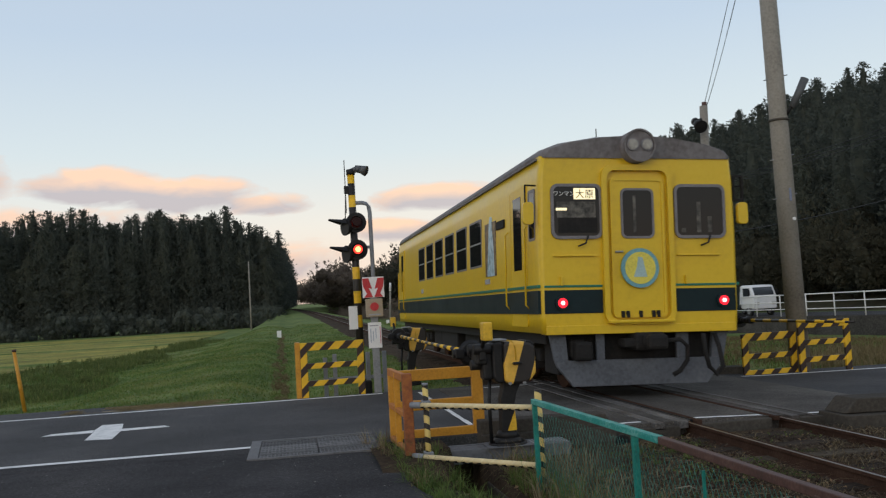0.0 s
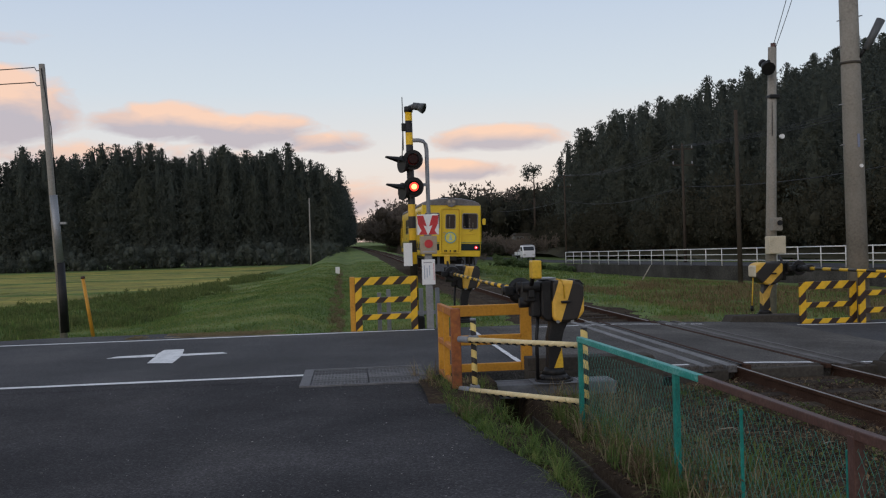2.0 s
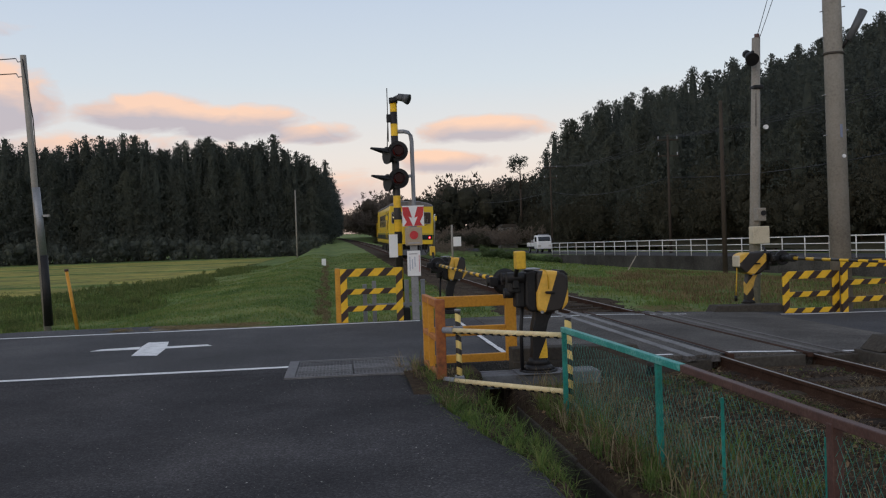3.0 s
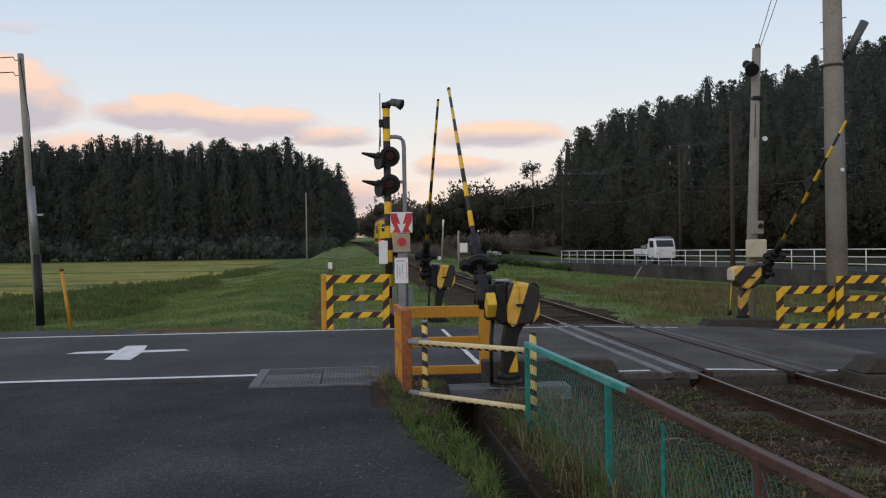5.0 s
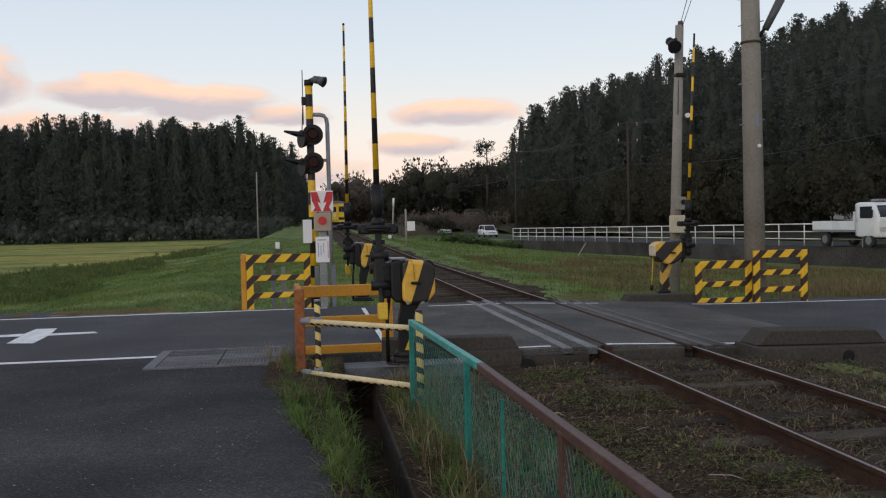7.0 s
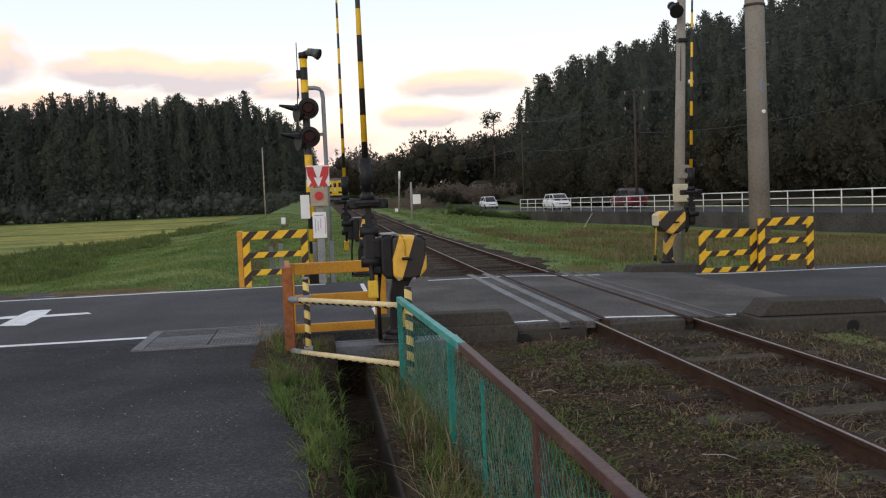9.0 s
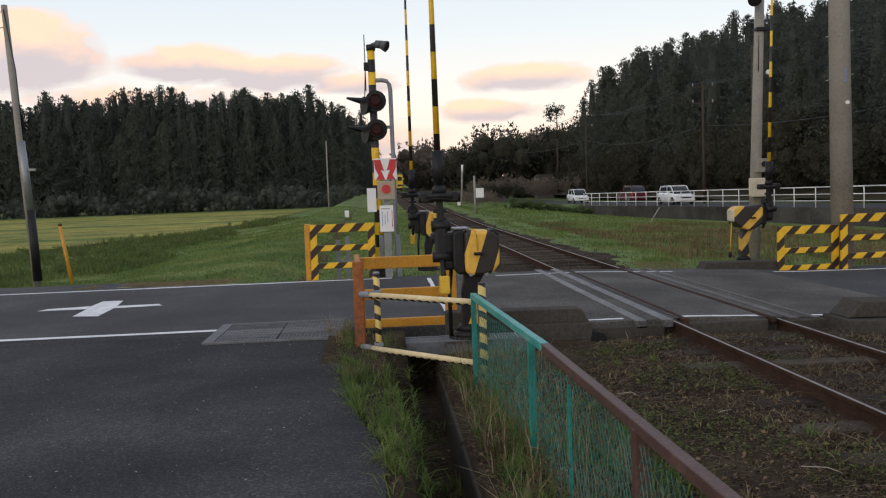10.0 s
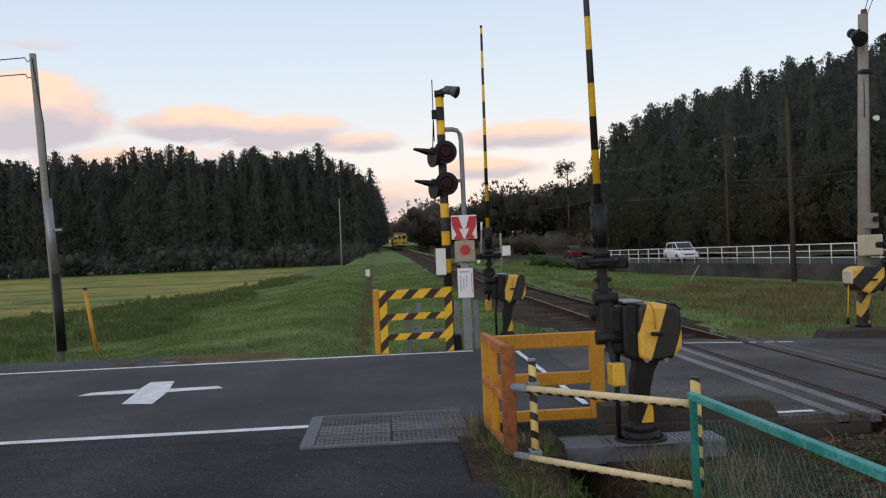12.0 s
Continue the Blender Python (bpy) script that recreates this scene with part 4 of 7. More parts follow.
    # headlamp drum
    bm = bmesh.new()
    disc(bm, (-0.03, 3.36), 0.225, -0.18, 0.25, 32)
    drum = part("headlamp_drum", bm, ROOFGREY, t, "round twin headlamp drum")
    part("rim", ring_prism(bmesh.new(), rounded(-0.03 - 0.225, -0.03 + 0.225, 3.135, 3.585, 0.224, 8), rounded(-0.03 - 0.2, -0.03 + 0.2, 3.16, 3.56, 0.199, 8), -0.2, -0.17), ROOFGREY, drum)
    for dx in (-0.1, 0.1):
        bm = bmesh.new()
        disc(bm, (-0.03 + dx, 3.37), 0.085, -0.2, -0.17, 20)
        part("headlamp", bm, FRAMEGREY, drum)
        bm = bmesh.new()
        disc(bm, (-0.03 + dx, 3.37), 0.068, -0.207, -0.195, 20)
        part("lens", bm, HEADLENS, drum, "clear headlamp lens")
    for x, z in ((-1.12, 1.27), (1.16, 1.27)):
        bm = bmesh.new()
        disc(bm, (x, z), 0.095, -0.05, 0.0, 20)
        ring = part("lamp_ring", bm, TRAINGREEN, t)
        bm = bmesh.new()
        disc(bm, (x, z), 0.064, -0.060, -0.045, 20)
        part("tail_lamp", bm, TAIL, ring, "glowing red tail lamp")
        bm = bmesh.new()
        disc(bm, (x, z), 0.028, -0.068, -0.056, 16)
        part("bulb", bm, BULB, t, "bright bulb of the tail lamp")
    # round emblem on the door, a plain pale shape on yellow
    bm = bmesh.new()
    disc(bm, (cx, 1.72), 0.265, -0.085, -0.05, 36)
    em = part("emblem", bm, SKYBLUE, t, "round pale blue and yellow board")
    bm = bmesh.new()
    disc(bm, (cx, 1.72), 0.215, -0.092, -0.08, 36)
    face = part("face", bm, surface("lemon_enamel", (0.72, 0.62, 0.10), rough=0.4, bump=0), em)
    bm = bmesh.new()
    prism(bm, [(cx - 0.1, 1.6), (cx + 0.09, 1.6), (cx + 0.06, 1.72), (cx + 0.03, 1.86), (cx - 0.03, 1.87), (cx - 0.05, 1.74)], -0.098, -0.09)
    part("motif", bm, surface("pale_motif", (0.36, 0.50, 0.50), rough=0.4, bump=0), em)
    # bottom edge, skirt and gear
    part("buffer_beam", bm_box(-1.34, 1.34, -0.02, 0.25, 0.85, 0.97, 0.01), TRAINYELLOW, t)
    part("skirt", prism(bmesh.new(), [(-1.2, 0.5), (1.2, 0.5), (1.17, 0.42), (0.95, 0.15), (-0.95, 0.15), (-1.17, 0.42)], 0.1, 0.18, bevel=0.01), SKIRTGREY, t, "grey cattle guard")
    for s in (-1, 1):
        part("skirt_post", prism(bmesh.new(), [(s * 1.27, 0.86), (s * 1.05, 0.86), (s * 1.02, 0.5), (s * 1.2, 0.5)], 0.105, 0.175), SKIRTGREY, t)
    for x0, x1 in ((-0.62, -0.5), (0.52, 0.7)):
        part("skirt_stay", bm_box(x0, x1, 0.11, 0.17, 0.49, 0.87, 0.01), SKIRTGREY, t)
    part("jack", bm_box(-0.98, -0.78, 0.1, 0.3, 0.54, 0.78, 0.03), UNDER, t)
    # plain dark block fills in the shaded space behind the cattle guard
    part("gear", bm_box(-1.12, 1.12, 0.26, 0.9, 0.3, 0.88, 0.03), UNDER, t)
    bm = bmesh.new()
    box(bm, -0.15, 0.27, -0.12, 0.3, 0.62, 0.86, 0.04)
    tube(bm, (0.06, -0.3, 0.74), (0.06, 0.2, 0.74), 0.12, seg=16)
    box(bm, -0.3, -0.12, -0.1, 0.2, 0.66, 0.78, 0.03)
    coup = part("coupler", bm, UNDER, t)
    part("knuckle", bm_box(-0.08, 0.2, -0.4, -0.25, 0.64, 0.84, 0.05), UNDER, coup)
    for pts in ([(0.3, -0.1, 0.74), (0.46, -0.14, 0.76), (0.56, -0.15, 0.66), (0.55, -0.15, 0.48), (0.45, -0.13, 0.34), (0.36, -0.12, 0.29)],
                [(0.86, 0.0, 0.82), (0.84, -0.08, 0.6), (0.88, -0.11, 0.38), (0.98, -0.12, 0.28), (1.08, -0.1, 0.38), (1.08, -0.02, 0.62), (1.05, 0.05, 0.82)]):
        part("brake_hose", bm_path(pts, 0.032, 8), UNDER, t)
    part("lamp_box", bm_box(-0.95, -0.7, -0.02, 0.3, 0.5, 0.75, 0.04), UNDER, t)
    # left and right sides
    for sgn in (-1, 1):
        xs = sgn * 1.404
        def side_frame(y0, y1, z0, z1, r, mt, name, out=0.012, parent=t):
            bm = ring_prism(bmesh.new(), rounded(y0, y1, z0, z1, r), rounded(y0 + 0.035, y1 - 0.035, z0 + 0.035, z1 - 0.035, max(0.01, r - 0.02)), -out, out)
            bmesh.ops.transform(bm, matrix=Matrix.Translation((xs, 0, 0)) @ Matrix.Rotation(radians(90), 4, "Z"), verts=bm.verts)
            return part(name, bm, mt, parent)

        def side_pane(y0, y1, z0, z1, parent, out=0.008):
            part("pane", bm_box(xs - out, xs + out, y0, y1, z0, z1), WINDOW, parent)

        for i in range(6):
            y0 = 3.6 + i * 1.34
            fr = side_frame(y0, y0 + 1.02, 1.93, 2.76, 0.05, FRAMEGREY, "window")
            side_pane(y0 + 0.03, y0 + 0.99, 1.96, 2.73, fr)
            part("transom", bm_box(xs - 0.014, xs + 0.014, y0 + 0.03, y0 + 0.99, 2.33, 2.36), STEEL, fr)
        for y0 in (0.62, L - 1.55):
            d = side_frame(y0, y0 + 0.92, 0.95, 2.93, 0.05, TRAINYELLOW, "door", 0.014)
            part("leaf", bm_box(xs - 0.012, xs + 0.012, y0 + 0.05, y0 + 0.87, 0.98, 2.9), TRAINYELLOW, d)
            side_pane(y0 + 0.26, y0 + 0.70, 1.75, 2.8, d, 0.017)
            for hy in (y0 - 0.12, y0 + 1.0):
                part("grab_rail", bm_path([(xs + sgn * 0.02, hy, 1.2), (xs + sgn * 0.07, hy, 1.25), (xs + sgn * 0.07, hy, 2.3), (xs + sgn * 0.02, hy, 2.35)], 0.014, 6), TRAINYELLOW, t)
        cw = side_frame(0.16, 0.5, 2.12, 2.82, 0.05, FRAMEGREY, "cab_window")
        side_pane(0.19, 0.47, 2.15, 2.79, cw)
        bm = bmesh.new()
        tube(bm, (xs, 0.12, 2.85), (xs + sgn * 0.16, 0.08, 2.85), 0.012, seg=6)
        tube(bm, (xs + sgn * 0.16, 0.08, 2.85), (xs + sgn * 0.16, 0.08, 2.5), 0.012, seg=6)
        mir = part("mirror_arm", bm, UNDER, t)
        part("mirror", prism(bmesh.new(), rounded(xs + sgn * 0.13 - 0.075, xs + sgn * 0.13 + 0.075, 2.32, 2.62, 0.05), 0.03, 0.10, bevel=0.012), TRAINYELLOW, mir, "yellow backed mirror")
        if sgn > 0:
            part("mirror_bracket", ring_prism(bmesh.new(), rounded(xs + 0.0, xs + 0.16, 2.64, 3.0, 0.03), rounded(xs + 0.03, xs + 0.13, 2.67, 2.97, 0.02), 0.05, 0.10), UNDER, mir)
        part("number_bar", bm_box(xs - 0.012, xs + 0.012, 10.6, 10.9, 1.62, 1.72), INK, t)
        part("side_sign", bm_box(xs - 0.014, xs + 0.014, 3.0, 3.35, 1.62, 1.7), INK, t)
        board = part("picture_board", bm_box(xs - 0.013, xs + 0.013, 2.5, 3.3, 1.74, 2.62, 0.004), surface("brown_decal", (0.16, 0.105, 0.05), (0.06, 0.045, 0.03), (0.30, 0.21, 0.08), 0.4, big=4, fine=12, bump=0, spread=0.1), t, "brown picture board")
        bm = bmesh.new()
        pts = [(2.62, 1.74), (3.14, 1.74), (3.1, 2.0), (3.02, 2.3), (2.98, 2.55), (2.9, 2.72), (2.8, 2.7), (2.74, 2.5), (2.66, 2.2)]
        prism(bm, [(b, c) for b, c in pts], -0.017, 0.017)
        bmesh.ops.transform(bm, matrix=Matrix.Translation((xs, 0, 0)) @ Matrix.Rotation(radians(90), 4, "Z"), verts=bm.verts)
        part("decal", bm, DECALBLUE, board, "pale blue and white shape")
        part("route_box", bm_box(xs - 0.03, xs + 0.03, 1.9, 2.4, 2.45, 2.58, 0.01), UNDER, t)
        part("sole_bar", bm_box(sgn * 1.25 - 0.02, sgn * 1.25 + 0.02, 0.3, L - 0.3, 0.72, 0.93), UNDER, t)
    # underfloor equipment and bogies
    for x0, x1, y0, y1, z0 in ((-1.15, -0.4, 5.2, 6.6, 0.35), (0.3, 1.15, 5.4, 7.2, 0.35), (-1.2, 0.2, 7.2, 9.2, 0.32), (-1.15, -0.3, 9.5, 10.6, 0.38), (0.4, 1.15, 8.0, 10.2, 0.36)):
        part("engine_box", bm_box(x0, x1, y0, y1, z0, 0.9, 0.03), UNDER, t)
    for yc in (2.7, L - 2.7):
        b = part("bogie", bm_box(-1.05, 1.05, yc - 1.35, yc + 1.35, 0.42, 0.62, 0.04), UNDER, t)
        for dy in (-0.95, 0.95):
            for x in (-0.53, 0.53):
                bm = bmesh.new()
                tube(bm, (x - 0.06, yc + dy, 0.43), (x + 0.06, yc + dy, 0.43), 0.43, seg=28)
                part("wheel", bm, RUST, b)
            for x in (-0.98, 0.98):
                part("axle_box", bm_box(x - 0.12, x + 0.12, yc + dy - 0.16, yc + dy + 0.16, 0.3, 0.58, 0.03), UNDER, b)
    return t


TRAIN = railcar()


# ---- crossing gates ----
def gate_machine(at, swing, label, rz=0.0, boom_len=3.7, arm_x=-0.26, paint=HAZARD_BOX, foot=BLACK):
    """Post with a striped drive box, its boom beside it. swing: +1 the boom falls towards +y, -1 towards -y."""
    t = thing("crossing_gate", label, "crossing gate", at, rz, "crossing gates")
    bm = bmesh.new()
    tube(bm, (0, 0, 0.0), (0, 0, 0.03), 0.19, 0.185, 24)
    tube(bm, (0, 0, 0.03), (0, 0, 0.075), 0.165, 0.125, 24)
    tube(bm, (0, 0, 0.075), (0, 0, 0.14), 0.125, 0.085, 24)
    for a in range(4):
        tube(bm, (0.155 * math.cos(a * 1.57 + 0.6), 0.155 * math.sin(a * 1.57 + 0.6), 0.03), (0.155 * math.cos(a * 1.57 + 0.6), 0.155 * math.sin(a * 1.57 + 0.6), 0.055), 0.018, seg=6)
    part("foot", bm, BLACK, t)
    bm = bmesh.new()
    prism(bm, [(-0.07, 0.08), (0.078, 0.08), (0.078, 0.22), (0.066, 0.36), (0.10, 0.50), (0.155, 0.60), (0.155, 0.62), (-0.03, 0.62), (-0.035, 0.54), (-0.06, 0.44), (-0.06, 0.3)], -0.07, 0.07, bevel=0.015)
    part("column", bm, foot, t, "leaning column")
    if foot is BLACK:
        part("yellow_band", prism(bmesh.new(), [(-0.01, 0.14), (0.08, 0.14), (0.08, 0.20), (0.07, 0.33)], -0.075, -0.066), YELLOWPAINT, t)
    wide = paint is HAZARD_BOX3
    bm = bmesh.new()
    prism(bm, [(-0.215, 0.72), (-0.12, 0.63), (0.0, 0.585), (0.15, 0.595), (0.285, 0.70), (0.285, 0.955), (0.22, 0.995), (-0.12, 0.985), (-0.215, 0.94)] if wide else [(-0.03, 0.62), (0.02, 0.59), (0.12, 0.585), (0.21, 0.60), (0.285, 0.68), (0.285, 0.94), (0.235, 0.985), (0.03, 1.0), (-0.03, 0.98)], -0.175, 0.16, bevel=0.03)
    body = part("drive_box", bm, paint, t, "yellow and black striped drive box")
    part("hinge_lug", bm_box(0.05, 0.14, -0.215, -0.165, 0.775, 0.80, 0.01), BLACK, body)
    if not wide:
        bm = prism(bmesh.new(), [(-0.135, 0.66), (-0.09, 0.60), (-0.02, 0.60), (-0.02, 0.985), (-0.06, 1.01), (-0.135, 0.985)], -0.14, 0.15, bevel=0.022)
        housing = part("motor_housing", bm, BLACK, t, "black motor housing")
        part("lid", bm_box(-0.125, 0.02, -0.13, 0.14, 1.005, 1.022, 0.006), STEEL, housing, "worn pale lid edge")
    bm = bmesh.new()
    prism(bm, [(0.21, 0.955), (0.292, 0.945), (0.245, 0.995), (0.20, 1.0)], -0.165, 0.168, bevel=0.008)
    part("cover_rim", bm, BLACK, body)
    if not wide:
        part("latch_strap", bm_path([(0.02, -0.1, 1.01), (0.06, -0.165, 1.0), (0.085, -0.183, 0.93), (0.085, -0.18, 0.82)], 0.006, 6), YELLOWPAINT, body)
    for x in (0.02, 0.16):
        part("bolt", bm_tube((x, -0.17, 0.6), (x, -0.15, 0.6), 0.018, seg=8), STEEL, body)
    # pivot, arm and weights turn with the boom
    boom = new("boom", None)
    boom.empty_display_size = 0.1
    boom.parent = t
    boom["label"] = "black and yellow striped boom with counterweights"
    s = swing
    bm = bmesh.new()
    box(bm, -0.03, 0.03, -0.16, 0.75, -0.045, 0.045, 0.01)
    box(bm, -0.04, 0.04, 0.5, 0.85, -0.042, 0.042, 0.012)
    for k in (0.2, 0.28, 0.56, 0.66, 0.76):
        box(bm, -0.06, 0.06, k, k + 0.035, -0.03, 0.03, 0.006)
    box(bm, -0.055, 0.055, -0.12, 0.16, -0.09, 0.09, 0.02)
    if s < 0:
        bmesh.ops.transform(bm, matrix=Matrix.Rotation(math.pi, 4, "Z"), verts=bm.verts)
    part("arm", bm, BLACK, boom)
    for dx in (-0.12, 0.12):
        bm = bmesh.new()
        box(bm, dx - 0.05, dx + 0.05, s * 0.42 - 0.045, s * 0.42 + 0.045, -0.05, 0.05, 0.012)
        tube(bm, (dx - 0.07, s * 0.42, 0), (dx + 0.07, s * 0.42, 0), 0.045, seg=12)
        part("clamp_wing", bm, BLACK, boom)
    bm = bmesh.new()
    tube(bm, (0, s * 0.385, 0), (0, s * 0.41, 0), 0.10, 0.135, 22)
    tube(bm, (0, s * 0.41, 0), (0, s * 0.45, 0), 0.135, 0.125, 22)
    tube(bm, (0, s * 0.45, 0), (0, s * 0.53, 0), 0.07, 0.05, 16)
    tube(bm, (0, s * 0.53, 0), (0, s * 0.84, 0), 0.052, 0.062, 16)
    part("collar", bm, BLACK, boom, "black breakaway collar")
    for k, (y, z) in enumerate(((-0.12, 0.06), (0.05, -0.1), (0.16, 0.05))):
        bm = bmesh.new()
        tube(bm, (-0.085, s * y, z), (0.085, s * y, z), 0.05, seg=14)
        part("gear", bm, BLACK, boom)
    if not wide:
        bm = bm_box(-0.044, 0.044, -s * 0.37 - 0.08, -s * 0.37 + 0.08, 0.15, 0.32, 0.012)
        part("weight", bm, YELLOWPAINT, boom, "yellow counterweight box")
    part("weight_arm", bm_path([(0, -s * 0.08, 0.02), (0, -s * 0.2, 0.12), (0, -s * 0.3, 0.2)], 0.022, 8), BLACK, boom)
    bm = bmesh.new()
    tube(bm, (0, s * 0.8, 0), (0, s * boom_len, 0), 0.030, 0.017, seg=12)
    part("pole", bm, BOOMPAINT, boom, "yellow and black ringed pole")
    part("tip", bm_tube((0, s * boom_len - 0.02, 0), (0, s * (boom_len + 0.02), 0), 0.022, seg=10), BLACK, boom)
    sg = -1 if arm_x < 0 else 1
    bm = bmesh.new()
    tube(bm, (min(arm_x, -0.1 * -sg) if sg < 0 else 0.25, 0, 0.88), (-0.1 if sg < 0 else arm_x, 0, 0.88), 0.06, seg=16)
    part("pivot", bm, BLACK, t)
    part("pivot_guard", bm_box(sg * 0.17 - 0.05, sg * 0.17 + 0.05, -0.09, 0.09, 0.64, 0.98, 0.02) if sg < 0 else bm_box(0.28, 0.38, -0.09, 0.09, 0.66, 0.98, 0.02), BLACK, t)
    if not wide:
        part("conduit", bm_path([(-0.17, -0.04, 0.03), (-0.17, -0.04, 0.45), (-0.14, 0.0, 0.68)], 0.018, 8), BLACK, t)
    return t, boom


BOOM1 = gate_machine((-2.57, 13.09, 0.0), 1, "black and yellow crossing gate on a steel platform")[1]
BOOM2 = gate_machine((-2.55, 20.25, 0.0), -1, "black and yellow crossing gate across the road", 0, 3.84)[1]
G3, BOOM3 = gate_machine((2.80, 19.75, -0.08), -1, "black and yellow crossing gate before a utility pole", 0, 3.7, 0.44, HAZARD_BOX3, COLUMN3)
part("end_cap", bm_box(-0.24, -0.175, -0.15, 0.12, 0.73, 0.935, 0.025), BEIGE, G3, "pale scuffed end cap")
PIVOTS = [(BOOM1, (-0.23, 0, 0.88), 1), (BOOM2, (-0.24, 0, 0.88), -1), (BOOM3, (0.44, 0, 0.88), -1)]
part("weight_cord", bm_path([(-0.2, 0.0, 0.74), (-0.215, 0, 0.5), (-0.235, 0, 0.22)], 0.011, 6), YELLOWPAINT, G3)
part("cord_knob", bm_tube((-0.238, 0, 0.12), (-0.236, 0, 0.22), 0.028, seg=10), BLACK, G3)


DULLSTEEL = surface("weathered_grey_steel", (0.13, 0.135, 0.145), (0.07, 0.07, 0.072), (0.19, 0.195, 0.205), 0.7, metal=0.1, big=3, fine=30, bump=0.15)


def platform():
    t = thing("gate_platform", "grey steel platform carrying the near gate", "platform", (0, 0, 0))
    part("beam", bm_box(-3.5, -1.98, 13.24, 13.3, -0.07, 0.0, 0.008), DULLSTEEL, t)
    part("beam", bm_box(-3.52, -1.98, 12.96, 13.02, -0.13, 0.0, 0.008), DULLSTEEL, t)
    part("deck_plate", bm_box(-3.48, -2.42, 13.024, 13.236, -0.02, -0.006, 0.003), DULLSTEEL, t)
    part("foot_plate", bm_box(-2.80, -2.34, 12.9, 13.26, 0.001, 0.009, 0.003), DULLSTEEL, t)
    # the grating's bright glints are put into the bars' pale colour
    pale = surface("glint_pale_steel", (0.34, 0.35, 0.37), (0.2, 0.2, 0.21), (0.45, 0.46, 0.48), 0.5, metal=0.3, big=6, fine=60, bump=0.1)
    for i in range(13):
        x = -2.40 + i * 0.033
        part("grate_bar", bm_box(x, x + 0.014, 13.022, 13.238, -0.02, 0.004, 0.003), pale, t)
    part("leg", bm_box(-3.5, -3.44, 12.95, 13.01, -0.6, -0.131, 0.006), GREYPAINT, t)
    part("leg", bm_box(-2.1, -2.03, 12.95, 13.01, -0.6, -0.131, 0.006), GREYPAINT, t)


platform()


# ---- barriers and posts round the near gate ----
def orange_barrier():
    t = thing("orange_barrier", "rust-stained orange steel barrier with an angled wing", "barrier", (0, 0, 0))
    x0, x1, y = -3.615, -2.60, 14.0
    for x, w in ((x0, 0.08), (x1 - 0.12, 0.12)):
        part("post", bm_box(x, x + w, y - 0.03, y + 0.03, -0.12, 0.715, 0.008), ORANGE, t)
    for z0, z1 in ((0.595, 0.715), (0.285, 0.39), (-0.025, 0.085)):
        part("rail", bm_box(x0 + 0.08, x1 - 0.12, y - 0.025, y + 0.025, z0, z1, 0.008), ORANGE, t)
    a, b = Vector((-3.60, 13.95, 0)), Vector((-3.555, 12.86, 0))
    m = Matrix.Translation(a) @ Matrix.Rotation(math.atan2((b - a).y, (b - a).x), 4, "Z")
    ln = (b - a).length
    for z0, z1 in ((0.68, 0.755), (0.345, 0.395), (0.0, 0.055)):
        part("wing_rail", bm_box(0.02, ln, -0.025, 0.025, z0, z1, 0.008, m=m), ORANGERUST, t)
    for k in (0.42,):
        part("wing_stay", bm_box(ln * k, ln * k + 0.03, -0.03, 0.03, 0.0, 0.735, 0.006, m=m), ORANGE, t)
    part("wing_post", bm_box(-3.605, -3.515, 12.78, 12.87, -0.15, 0.77, 0.01), surface("rust_red_post", (0.27, 0.088, 0.03), (0.12, 0.045, 0.02), (0.40, 0.15, 0.035), 0.7, big=4, fine=30, bump=0.3), t, "rust-red end post")


orange_barrier()


def bar_frame():
    t = thing("guard_bars", "cream and black striped guard bars between posts", "guard rail", (0, 0, 0))
    post = part("post", bm_tube((-3.40, 12.76, -0.2), (-3.40, 12.76, 0.66), 0.027, seg=14), RINGED_THIN, t)
    part("cap", bm_tube((-3.40, 12.76, 0.655), (-3.40, 12.76, 0.675), 0.029, seg=14), GREYPAINT, post)
    part("post", bm_tube((-2.575, 11.87, -0.2), (-2.575, 11.87, 0.635), 0.03, seg=14), RINGED_THIN, t)
    for z0, z1 in ((0.487, 0.505), (0.022, 0.035)):
        a, b = Vector((-3.465, 12.66, z0)), Vector((-2.665, 11.72, z1))
        ob = part("bar", bm_tube(a, b, 0.024, seg=14), ROPEBAR, t)
        drop = Vector((-0.004, -0.006, -0.014))
        for i in range(14):
            p, q = a.lerp(b, (i + 0.1) / 14) + drop, a.lerp(b, (i + 0.62) / 14) + drop
            part("dark_mark", bm_tube(p, q, 0.012, 0.0175, seg=8), BLACK, ob)
        part("end_cap", bm_tube((-3.54, 12.74, z0), (-3.455, 12.65, z0), 0.03, seg=12), GREYPAINT, t)
        part("clip", bm_box(-3.44, -3.36, 12.70, 12.82, z0 - 0.03, z0 + 0.03, 0.008), GREYPAINT, t)


bar_frame()


def hazard_barrier(at, w, h, rails, label, side_post=False, rz=0.0):
    t = thing("hazard_barrier", label, "barrier", at, rz, "striped barriers")
    wd = 0.11
    for x in (0.0, w - wd):
        part("post", bm_box(x, x + wd, -0.025, 0.025, -0.12, h, 0.006), HAZARD, t)
    for z in rails:
        part("rail", bm_box(wd, w - wd, -0.022, 0.022, z, z + (0.13 if z > h - 0.2 else 0.09), 0.006), HAZARD, t)
    if side_post:
        part("side_plate", bm_box(-0.085, -0.002, -0.02, 0.22, -0.12, h + 0.01, 0.01), ORANGE, t, "plain orange side plate")
    return t


hazard_barrier((-4.475, 19.27, 0.0), 1.025, 0.885, (0.755, 0.46, 0.18), "yellow and black striped barrier at the road edge", True)
